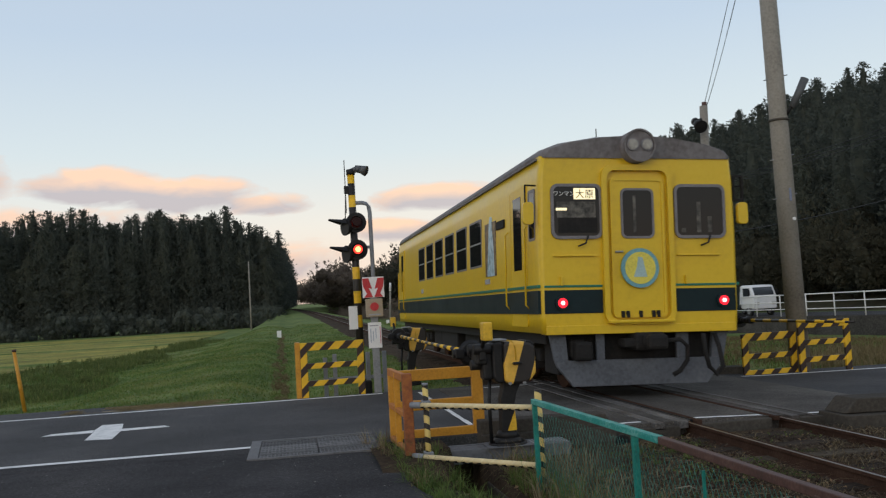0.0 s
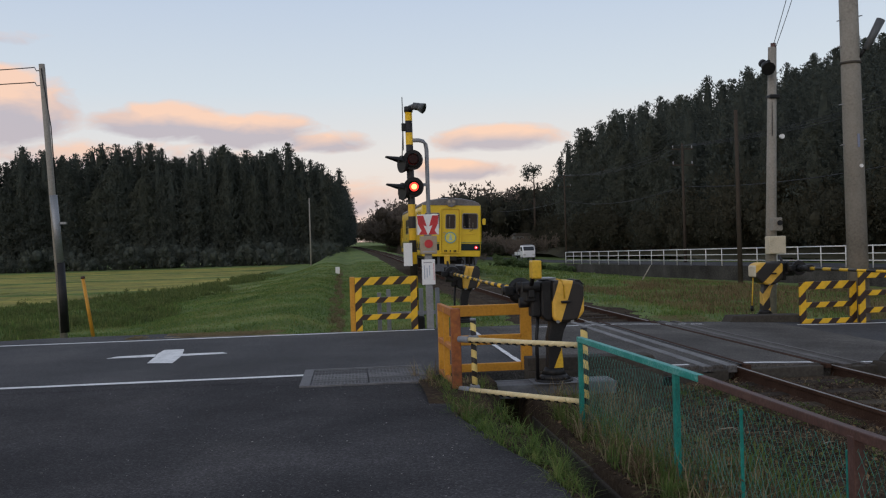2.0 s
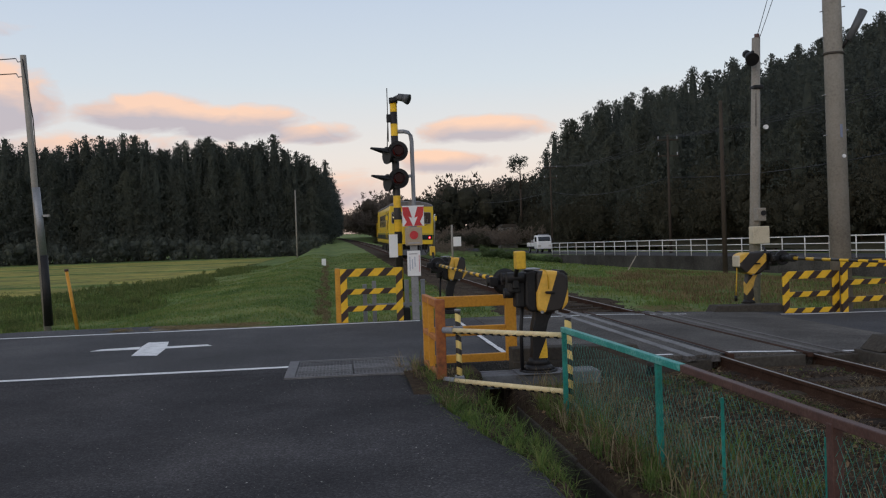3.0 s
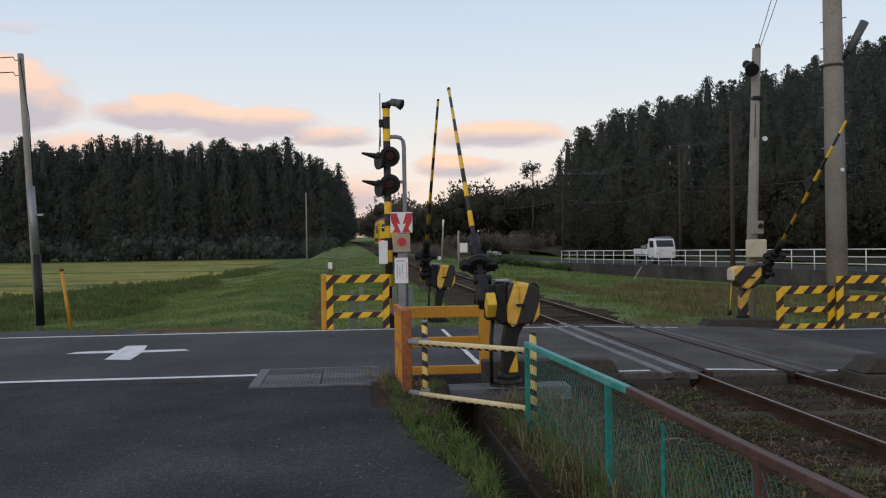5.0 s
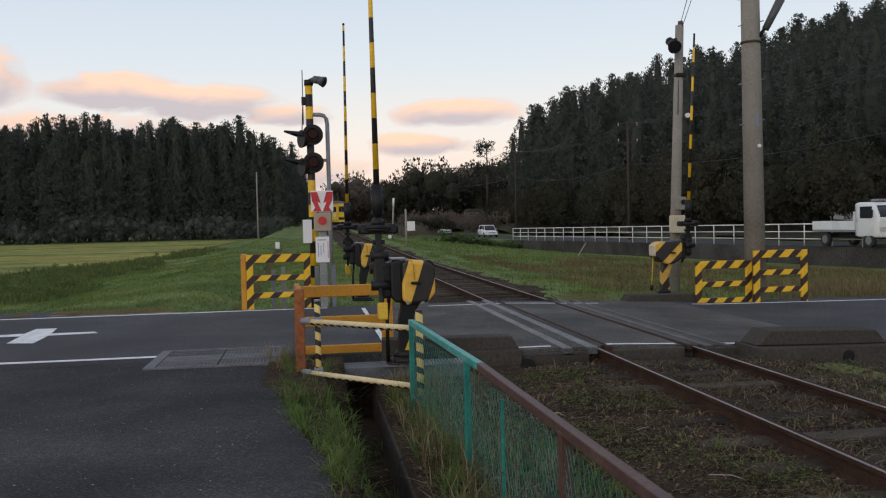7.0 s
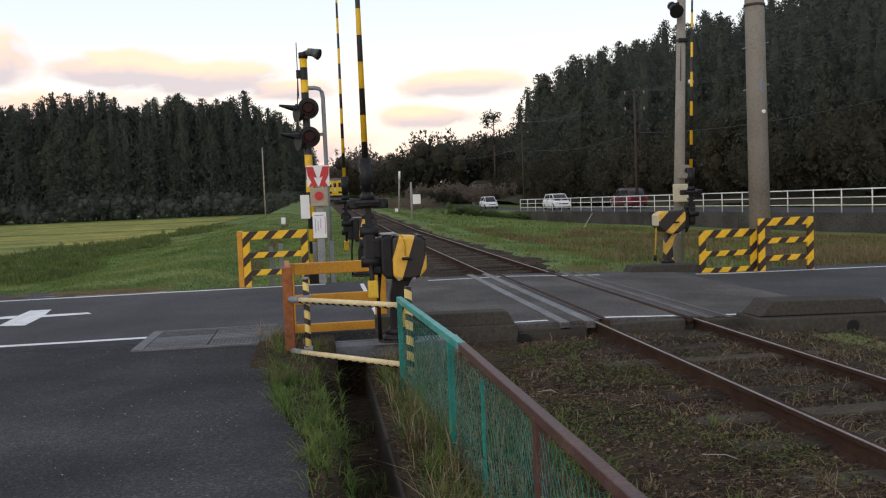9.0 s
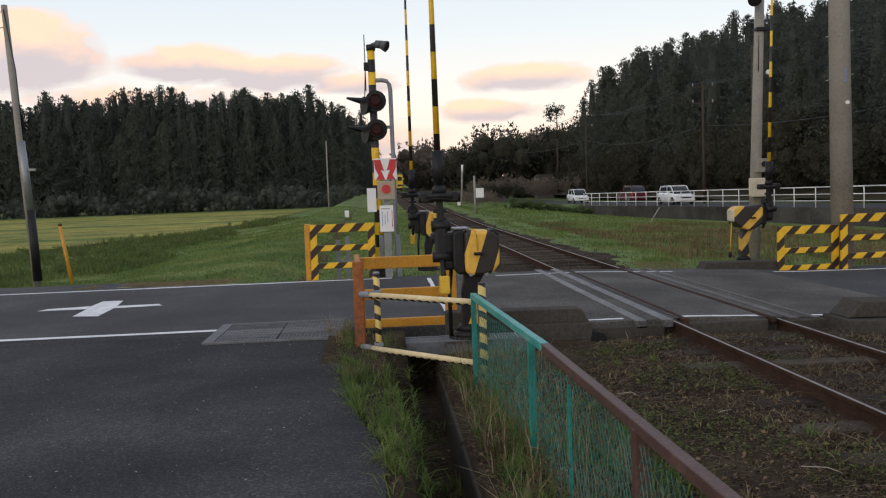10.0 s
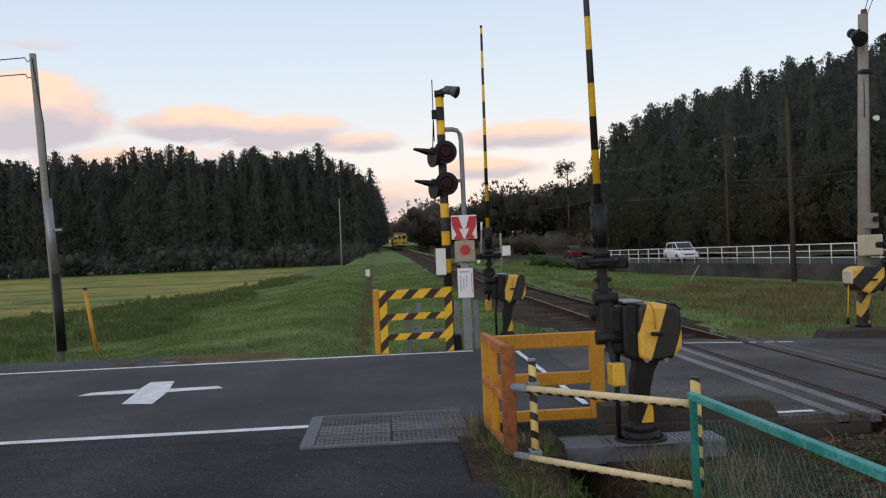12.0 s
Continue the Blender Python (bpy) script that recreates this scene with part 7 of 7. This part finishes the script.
# ---- grass ----
def blades(name, label, n, xr, yr, h, mt, zf=land, tuft=0.0, lean=0.35, wide=0.012, keep=None, seed=1):
    rng = np.random.default_rng(seed)
    x, y = rng.uniform(*xr, n), rng.uniform(*yr, n)
    if tuft:
        m = max(1, n // 26)
        cx, cy = rng.uniform(*xr, m), rng.uniform(*yr, m)
        k = rng.integers(0, m, n)
        x, y = np.clip(cx[k] + rng.normal(0, tuft, n), *xr), np.clip(cy[k] + rng.normal(0, tuft, n), *yr)
    if keep is not None:
        ok = np.array([keep(a, b) for a, b in zip(x, y)])
        x, y = x[ok], y[ok]
        n = len(x)
    z = np.array([zf(float(a), float(b)) for a, b in zip(x, y)]) - 0.01
    hh = h[0] + (h[1] - h[0]) * rng.beta(1.6, 3.0, n)
    patch = np.array([0.6 + 0.8 * (0.5 + 0.5 * noise.noise((a * 0.8, b * 0.8, 9))) for a, b in zip(x, y)])
    hh = hh * patch
    a = rng.uniform(0, 2 * np.pi, n)
    out = np.stack([np.cos(a), np.sin(a), np.zeros(n)], -1)
    side = np.stack([-np.sin(a), np.cos(a), np.zeros(n)], -1) * (wide * rng.uniform(0.6, 1.4, n))[:, None]
    base = np.stack([x, y, z], -1)
    ln = lean * rng.uniform(0.2, 1.6, n)
    mid = base + out * (hh * ln * 0.35)[:, None] + np.array([0, 0, 1]) * (hh * 0.62)[:, None]
    tip = base + out * (hh * ln * 1.15)[:, None] + np.array([0, 0, 1]) * (hh * (1.0 - 0.25 * np.clip(ln, 0, 1)))[:, None]
    v = np.stack([base - side, base + side, mid - side * 0.75, mid + side * 0.75, tip], 1).reshape(-1, 3)
    i = np.arange(n)[:, None] * 5
    f = np.concatenate([i + [0, 1, 3], i + [0, 3, 2], i + [2, 3, 4]])
    tagged(array_mesh(name, v, f, mt), label, "grass", kind="stuff")


def off_track(x, y):
    return abs(x - track_x(y)) > 1.25 and not (y < 20.85 and -14 + 2.6 * (y - 19.2) < x < -6.95 - 0.35 * (y - 19.2))


def beside(x, y):
    """Top of the bed or of the verge, whichever lies higher."""
    d = abs(x - track_x(y))
    bed = -0.13 - 0.035 * step(0.9, 1.6, d) - 0.2 * step(1.6, 2.4, d)
    return max(land(x, y) + 0.012, bed)


def clear_rails(x, y):
    return abs(x + 0.475) > 0.11 and abs(x - 0.60) > 0.11


def beyond_edge(x, y):
    return x > edge_x(y) - 0.02


def patchy(level, scale=0.6, seed=3):
    return lambda x, y: noise.noise((x * scale, y * scale, seed)) > level


def tufts(name, label, n, xr, yr, h, mt, zf, keep, seed):
    """Tussocks: blades that spring from one root and arch over, in four pieces each."""
    rng = np.random.default_rng(seed)
    V, F, base = [], [], 0
    for _ in range(n):
        x, y = rng.uniform(*xr), rng.uniform(*yr)
        if not keep(x, y):
            continue
        m = int(rng.integers(34, 80))
        a = rng.uniform(0, 2 * np.pi, m)
        ln = rng.uniform(*h, m) * rng.uniform(0.6, 1.1)
        arch = rng.uniform(0.35, 1.5, m)
        root = np.stack([x + rng.normal(0, 0.022, m), y + rng.normal(0, 0.022, m), np.full(m, zf(x, y) - 0.01)], -1)
        out = np.stack([np.cos(a), np.sin(a), np.zeros(m)], -1)
        side = np.stack([-np.sin(a), np.cos(a), np.zeros(m)], -1) * rng.uniform(0.0016, 0.0034, m)[:, None]
        rows = []
        for f, w in ((0, 1.0), (0.4, 0.95), (0.75, 0.6), (1.0, 0.08)):
            th = arch * f * 1.25
            p = root + out * (ln * f * np.sin(th * 0.62))[:, None] + np.array([0, 0, 1.0]) * (ln * f * np.cos(th * 0.8))[:, None]
            rows += [p - side * w, p + side * w]
        V.append(np.stack(rows, 1).reshape(-1, 3))
        i = base + np.arange(m)[:, None] * 8
        for k in (0, 2, 4):
            F.append(i + [k, k + 1, k + 3, k + 2])
        base += m * 8
    tagged(array_mesh(name, np.concatenate(V), np.concatenate(F), mt), label, "grass", kind="stuff")


blades("grass", "short green grass on the embankment", 56000, (-12.2, -1.5), (19.45, 36), (0.02, 0.10), BLADE, lean=0.6, wide=0.009, keep=off_track, seed=2)
blades("grass", "short green grass on the embankment", 22000, (-12.6, -1.7), (36, 52), (0.03, 0.085), BLADE, lean=0.6, wide=0.014, keep=off_track, seed=43)
blades("grass", "short green grass on the embankment", 26000, (-12.6, -1.7), (36, 85), (0.03, 0.09), BLADE, lean=0.6, wide=0.02, keep=off_track, seed=3)
def band(x, y):
    wob = 1.1 * noise.noise((x * 0.5, y * 0.3, 6))
    return field_edge(y) - 0.4 + wob < x < -11.0 + wob + 0.5 * math.sin(y * 0.4)


blades("weeds", "tall green weeds along the field edge", 30000, (-22, -10), (20.4, 44), (0.05, 0.34), BLADE_DARK, tuft=0.3, lean=0.6, wide=0.012, keep=band, seed=4)
blades("weeds", "tall green weeds along the field edge", 20000, (-22, -10), (20.4, 44), (0.05, 0.30), BLADE, tuft=0.35, lean=0.6, wide=0.011, keep=band, seed=24)
blades("weeds", "tall green weeds along the field edge", 5000, (-40, -13), (20.6, 27), (0.1, 0.42), BLADE_DARK, tuft=0.4, lean=0.5, wide=0.012, keep=patchy(-0.2, 0.3), seed=14)
blades("weeds", "tall green weeds along the field edge", 14000, (-18, -10), (44, 85), (0.12, 0.45), BLADE_DARK, tuft=0.5, lean=0.5, wide=0.018, keep=band, seed=5)
blades("dry_grass", "pale cut grass along the road edge", 9000, (-7.7, -5.2), (19.22, 20.6), (0.015, 0.06), DRY, lean=1.3, wide=0.007, keep=patchy(-0.05, 0.9, 8), seed=6)
blades("ditch_grass", "low green grass along the asphalt edge", 5200, (-3.85, -3.15), (3.0, 13.3), (0.03, 0.16), BLADE, zf=land, tuft=0.12, lean=1.1, wide=0.0045, keep=beyond_edge, seed=7)
tufts("grass_tufts", "arching green tufts over the ditch edge", 130, (-3.75, -3.14), (3.0, 13.0), (0.09, 0.26), BLADE, land, beyond_edge, 71)
tufts("grass_tufts", "arching green tufts along the fence foot", 60, (-2.8, -2.42), (3.0, 12.6), (0.16, 0.36), BLADE, lambda x, y: land(x, y), patchy(-0.2, 0.9, 5), 72)
tufts("straw_tufts", "broken straw tufts beside the ditch", 55, (-2.82, -2.3), (3.0, 12.6), (0.18, 0.42), STRAW, lambda x, y: land(x, y), patchy(-0.1, 1.0, 15), 73)
tufts("straw_tufts", "pale dead grass round the barrier foot", 16, (-3.95, -3.5), (11.5, 14.2), (0.12, 0.34), STRAW, lambda x, y: -0.07, beyond_edge, 74)
tufts("grass_tufts", "green grass round the barrier foot", 22, (-3.98, -3.5), (11.3, 14.3), (0.12, 0.32), BLADE, lambda x, y: -0.07, beyond_edge, 75)
tufts("grass_tufts", "small green tufts on the soil beside the rails", 46, (-2.2, -0.8), (3.5, 12.8), (0.04, 0.13), BLADE, beside, patchy(0.0, 0.9, 27), 76)
tufts("straw_tufts", "small dead tufts on the soil beside the rails", 40, (-2.2, 2.2), (3.5, 12.8), (0.04, 0.14), STRAW, beside, clear_rails, 77)
blades("ditch_grass", "long dark grass hanging over the ditch", 900, (-3.3, -3.1), (3.0, 13.0), (0.06, 0.20), BLADE_DARK, zf=land, tuft=0.09, lean=0.9, wide=0.0045, seed=27)
blades("ditch_grass", "green tufts along the fence foot", 4000, (-2.79, -2.3), (3.0, 12.9), (0.06, 0.36), BLADE, tuft=0.1, lean=0.7, wide=0.0045, keep=patchy(-0.1, 1.1), seed=8)
blades("fence_weeds", "bright weeds growing behind the mesh fence", 9000, (-2.42, -1.75), (3.0, 12.6), (0.04, 0.20), BLADE, zf=beside, tuft=0.11, lean=0.9, wide=0.005, keep=patchy(0.0, 0.8, 12), seed=41)
blades("fence_weeds", "pale dry stems behind the mesh fence", 1500, (-2.44, -2.1), (3.0, 12.6), (0.12, 0.46), STRAW, zf=beside, tuft=0.12, lean=0.6, wide=0.003, seed=42)
blades("dry_grass", "straw-coloured dry stalks by the fence", 2600, (-2.79, -2.3), (3.0, 12.8), (0.1, 0.46), STRAW, tuft=0.08, lean=0.6, wide=0.0035, seed=9)
blades("ditch_grass", "grass growing on the ditch floor", 350, (-3.12, -2.9), (3.0, 12.6), (0.08, 0.28), BLADE_DARK, tuft=0.07, lean=0.6, wide=0.005, seed=21)
blades("track_weeds", "low green weeds beside the rails", 7000, (-2.3, -0.65), (3.0, 13.3), (0.015, 0.06), BLADE_DARK, zf=beside, tuft=0.07, lean=1.4, wide=0.003, keep=patchy(0.05, 0.9), seed=10)
blades("dry_grass", "dry straw strewn beside the rails", 22000, (-2.4, 2.6), (3.0, 13.3), (0.02, 0.11), STRAW, zf=beside, tuft=0.12, lean=2.2, wide=0.003, keep=lambda x, y: clear_rails(x, y) and noise.noise((x * 0.9, y * 0.6, 21)) > -0.12, seed=11)
blades("track_weeds", "low weeds between the rails", 2400, (-0.36, 0.48), (3.0, 13.3), (0.02, 0.10), BLADE_DARK, zf=lambda x, y: -0.14, tuft=0.12, lean=1.0, wide=0.004, keep=patchy(0.08, 1.2), seed=12)
blades("track_weeds", "weeds on the right of the rails", 9000, (0.75, 7), (3.0, 13.0), (0.02, 0.09), BLADE_DARK, zf=beside, tuft=0.15, lean=1.0, wide=0.004, keep=patchy(-0.1, 0.9), seed=13)
blades("field_grass", "rough green field grass", 44000, (1.6, 18), (19.6, 46), (0.04, 0.17), BLADE, tuft=0.2, lean=0.5, wide=0.010, keep=off_track, seed=15)
blades("dry_grass", "brown standing field grass", 36000, (2.8, 18), (22.5, 42), (0.08, 0.32), FIELDBROWN, tuft=0.35, lean=0.9, wide=0.007, keep=patchy(-0.14, 0.3), seed=16)
blades("field_grass", "rough green field grass", 11000, (2, 15), (46, 86), (0.06, 0.2), BLADE, tuft=0.4, lean=0.5, wide=0.02, seed=17)
blades("dry_grass", "pale dry grass near the barriers", 15000, (5.7, 18), (19.6, 24), (0.15, 0.62), DRY, tuft=0.22, lean=0.7, wide=0.006, seed=18)
blades("rice_stubble_tufts", "short yellow rice stubble", 8000, (-50, -13.2), (27, 60), (0.05, 0.17), DRY, tuft=0.1, lean=0.4, wide=0.010, keep=lambda x, y: x < field_edge(y), seed=19)
blades("rice_stubble_tufts", "short green regrown rice", 18000, (-50, -13.2), (27, 60), (0.05, 0.18), BLADE, tuft=0.1, lean=0.4, wide=0.010, keep=lambda x, y: x < field_edge(y), seed=20)
blades("post_grass", "dry tufts round the orange barrier", 400, (-3.95, -3.4), (11.4, 13.5), (0.05, 0.2), STRAW, zf=lambda x, y: -0.05, tuft=0.07, lean=0.6, wide=0.004, keep=beyond_edge, seed=22)
blades("post_grass", "green tufts round the orange barrier", 700, (-3.98, -3.4), (11.2, 13.5), (0.04, 0.16), BLADE, zf=lambda x, y: -0.05, tuft=0.07, lean=0.8, wide=0.0045, keep=beyond_edge, seed=23)


def strewn(name, label, n, xr, yr, zf, mt, seed, keep=None, long=(0.03, 0.16), thick=0.0022):
    """Stalks and twigs lying about, bent once, a few propped up."""
    rng = np.random.default_rng(seed)
    x, y = rng.uniform(*xr, n), rng.uniform(*yr, n)
    if keep is not None:
        ok = np.array([keep(a, b) for a, b in zip(x, y)])
        x, y = x[ok], y[ok]
        n = len(x)
    z = np.array([zf(float(a), float(b)) for a, b in zip(x, y)]) + rng.uniform(0.004, 0.03, n)
    ln = rng.uniform(*long, n) * rng.uniform(0.5, 1.0, n)
    a = rng.normal(0.4, 0.9, n)
    bend = a + rng.normal(0, 0.5, n)
    up = np.abs(rng.normal(0, 0.16, n))
    p = np.stack([x, y, z], -1)
    q = p + np.stack([np.cos(a), np.sin(a), up], -1) * ln[:, None]
    r = q + np.stack([np.cos(bend), np.sin(bend), -up * 0.8], -1) * (ln * 0.8)[:, None]
    w = (thick * rng.uniform(0.5, 1.5, n))[:, None] * np.stack([-np.sin(a), np.cos(a), np.zeros(n)], -1)
    h = (thick * 1.2) * np.array([0, 0, 1.0])
    v = np.stack([p - w, p + w, p + h, q - w, q + w, q + h, r], 1).reshape(-1, 3)
    i = np.arange(n)[:, None] * 7
    f = np.concatenate([i + t for t in ([0, 2, 5], [0, 5, 3], [1, 4, 5], [1, 5, 2], [3, 5, 6], [5, 4, 6])])
    tagged(array_mesh(name, v, f, mt), label, "straw", kind="stuff")


def dead_leaves(name, label, n, xr, yr, zf, seed, mt=None, keep=None):
    """Curled leaves and crumbs lying in heaps."""
    rng = np.random.default_rng(seed)
    x, y = rng.uniform(*xr, n), rng.uniform(*yr, n)
    if keep is not None:
        ok = np.array([keep(a, b) for a, b in zip(x, y)])
        x, y = x[ok], y[ok]
        n = len(x)
    z = np.array([zf(float(a), float(b)) for a, b in zip(x, y)]) + rng.uniform(0.0, 0.03, n)
    s = rng.uniform(0.004, 0.018, n) * rng.uniform(0.6, 1.3, n)
    c = np.stack([x, y, z], -1)
    u = rng.normal(0, 1, (n, 3)) * [1, 1, 0.45]
    u /= np.linalg.norm(u, axis=1, keepdims=True)
    w = np.cross(u, rng.normal(0, 0.4, (n, 3)) + [0, 0, 1])
    w /= np.linalg.norm(w, axis=1, keepdims=True)
    s = s[:, None]
    v = np.stack([c - u * s, c + w * s * 0.6 + [0, 0, 0.006], c + u * s, c - w * s * 0.6 + [0, 0, 0.004]], 1).reshape(-1, 3)
    i = np.arange(n)[:, None] * 4
    tagged(array_mesh(name, v, np.concatenate([i + [0, 1, 2], i + [0, 2, 3]]), mt or DEADLEAF), label, "leaves", kind="stuff")


dead_leaves("dead_leaves", "brown dead leaves heaped beside the rails", 18000, (-2.4, -0.6), (3.0, 13.3), beside, 31)
dead_leaves("dead_leaves", "brown dead leaves between the rails", 3000, (-0.4, 0.5), (3.0, 13.3), lambda x, y: -0.14, 32)
dead_leaves("dead_leaves", "brown dead leaves beyond the rails", 9000, (0.7, 4.5), (3.0, 13.0), beside, 33)
dead_leaves("dead_leaves", "brown dead leaves in the ditch", 4000, (-3.4, -2.4), (3.0, 12.8), lambda x, y: land(x, y) + 0.02, 34)


strewn("strewn_straw", "broken straw lying beside the rails", 9000, (-2.35, -0.6), (3.0, 13.3), beside, STRAW, 51, patchy(-0.05, 0.8, 44), (0.015, 0.085), 0.0011)
strewn("strewn_straw", "broken straw lying between and beyond the rails", 5000, (-0.35, 4.0), (3.0, 13.2), beside, STRAW, 52, lambda x, y: clear_rails(x, y) and noise.noise((x * 0.7, y * 0.7, 46)) > 0.0, (0.015, 0.085), 0.0011)
strewn("strewn_straw", "pale cut straw along the road edge", 5000, (-8.2, -5.4), (19.22, 20.5), lambda x, y: 0.0 - 0.045 * (y - 19.2), DRY, 55, patchy(-0.15, 1.2, 71), (0.02, 0.09), 0.002)
strewn("strewn_straw", "pale straw and soil beside the far track edge", 1500, (1.1, 2.0), (19.3, 21.2), lambda x, y: beside(x, y) + 0.02, DRY, 56, None, (0.02, 0.08), 0.002)
strewn("twigs", "dark dead twigs lying beside the rails", 5000, (-2.35, 2.6), (3.0, 13.3), beside, BARK, 53, clear_rails, (0.03, 0.16), 0.0018)
strewn("pale_sticks", "a few pale broken sticks on the soil", 26, (-2.3, -0.7), (3.5, 12.8), beside, PALESTICK, 54, None, (0.06, 0.2), 0.0035)
dead_leaves("fence_creeper", "green creeper leaves caught in the mesh fence", 2600, (-2.56, -2.42), (3.0, 11.4), lambda x, y: -0.3 + 0.75 * abs(noise.noise((x * 37, y * 41, 3))), 38, WEEDLEAF, patchy(-0.05, 1.3, 61))
dead_leaves("fence_litter", "dry brown leaves caught in the mesh fence", 2600, (-2.56, -2.42), (3.0, 11.6), lambda x, y: -0.3 + 0.7 * abs(noise.noise((x * 35, y * 43, 8))), 39, STRAW, patchy(-0.1, 1.1, 63))


dead_leaves("clover_patches", "low green leafy patches beside the rails", 18000, (-2.3, -0.65), (3.0, 13.2), lambda x, y: beside(x, y) + 0.02, 35, WEEDLEAF, patchy(0.03, 1.0, 17))
dead_leaves("clover_patches", "low green leafy patches beyond the rails", 14000, (-0.4, 4.0), (3.0, 13.0), lambda x, y: beside(x, y) + 0.02, 36, WEEDLEAF, lambda x, y: clear_rails(x, y) and noise.noise((x * 0.8, y * 0.8, 19)) > 0.12)
dead_leaves("ditch_weeds", "leafy green weeds at the foot of the mesh fence", 7000, (-2.8, -2.0), (3.0, 12.4), lambda x, y: beside(x, y) + 0.14 * max(0.0, noise.noise((x * 3, y * 2, 23))), 37, WEEDLEAF, patchy(0.0, 1.1, 25))


def litter():
    """Grit and dead leaves on the forecourt."""
    rng = np.random.default_rng(3)
    n = 2200
    x = -3.8 - np.abs(rng.normal(0, 2.2, n))
    y = rng.uniform(3.0, 13.6, n)
    s = rng.uniform(0.002, 0.006, n) + (rng.uniform(0, 1, n) > 0.9) * 0.004
    a = rng.uniform(0, 6.28, n)
    c, sn = np.cos(a) * s, np.sin(a) * s
    base = np.stack([x, y, np.full(n, 0.0)], -1)
    v = np.stack([base + np.stack([c, sn, s * 0.1], -1), base + np.stack([-sn, c, s * 0.5], -1), base + np.stack([-c, -sn, s * 0.1], -1), base + np.stack([sn * 0.7, -c * 0.7, s * 0.6], -1)], 1).reshape(-1, 3)
    tagged(array_mesh("litter", v, np.arange(n)[:, None] * 4 + [0, 1, 2, 3], surface("pale_grit", (0.17, 0.16, 0.14), (0.08, 0.07, 0.06), (0.32, 0.31, 0.28), 0.9, bump=0, island=0.6)), "pale grit and dead leaf crumbs on asphalt", "litter", kind="stuff")


litter()


# ---- what moves ----
def lane_pose(y, away):
    dx = lane_x(y + 1) - lane_x(y - 1)
    turn = math.degrees(math.atan2(-dx, 2.0))
    return pose(lane_x(y) + (1.2 if away else -1.2), y, fence_z(min(y, 120)) + 0.03, 0, 0, turn + (180 if away else 0))


def motions():
    rows = []
    for i in range(25):
        t = i * 0.5
        y = 15.95 + 14.75 * t
        d = math.degrees(math.atan2(-(track_x(y + 8) - track_x(y)), 8))
        p = math.degrees(math.atan2(track_z(y + 8) - track_z(y), 8))
        rows.append((t, pose(track_x(y) + 0.015, y, track_z(y), p, 2.2 if y < 60 else 2.2 * max(0.0, 1 - (y - 60) / 60), d)))
    walk(TRAIN, rows)
    lift = [(0, 0), (3.35, 0), (3.8, 7), (4.3, 20), (4.8, 36), (5.1, 44), (5.5, 55.5), (5.7, 62), (6.0, 71), (6.25, 76), (6.5, 79.5), (7.0, 83.5), (8.0, 85.5), (9.0, 86), (12.0, 86)]
    for boom, at, s in PIVOTS:
        walk(boom, [(t, pose(*at, s * a, 0, 0)) for t, a in lift])
    # each lamp shows its glowing or its dark face
    f = 1 / 30
    for drum, z, turns in ((DRUMS[0], LAMP_Z[0], [(0.15, 1), (0.75, 0), (1.35, 1), (1.95, 0), (2.55, 1), (2.85, 0)]), (DRUMS[1], LAMP_Z[1], [(0.15, 0), (0.75, 1), (1.35, 0), (1.95, 1), (2.55, 0)])):
        on = 1 - turns[0][1]
        rows = [(0, 0 if on else 180)]
        for t, now in turns:
            a, b = (180, 0) if now else (0, 180)
            rows += [(t - 1.5 * f, a), (t - 0.5 * f, a + (b - a) * 0.34), (t + 0.5 * f, a + (b - a) * 0.67), (t + 1.5 * f, b)]
        rows.append((12.0, rows[-1][1]))
        walk(drum, [(t, pose(LAMP_X, -0.175, z, 0, 0, a)) for t, a in rows])
    for ob, pts, away in ((TRUCK, [(0, 149), (2.5, 114), (4.8, 78.2), (5.5, 66), (6.0, 58), (6.5, 49.8), (7.1, 41), (9.0, 12), (12.0, -30)], False),
                          (PICKUP, [(0, 52.5), (0.5, 46), (1.5, 32), (4.0, -2), (12.0, -100)], False),
                          (CAR_A, [(0, 206), (5.5, 134.5), (6.0, 127.5), (6.5, 120.8), (7.0, 114), (9.0, 89), (10.0, 75), (11.0, 61.5), (12.0, 46)], False),
                          (CAR_B, [(0, 235), (9.0, 117.5), (10.0, 104.7), (11.0, 91.5), (12.0, 79)], False),
                          (CAR_RED, [(0, -48), (7.1, 44), (7.2, 45.5), (9.0, 77), (9.5, 85), (10.0, 93), (11.5, 116.5), (12.0, 124)], True)):
        walk(ob, [(t, lane_pose(y, away)) for t, y in pts])


motions()
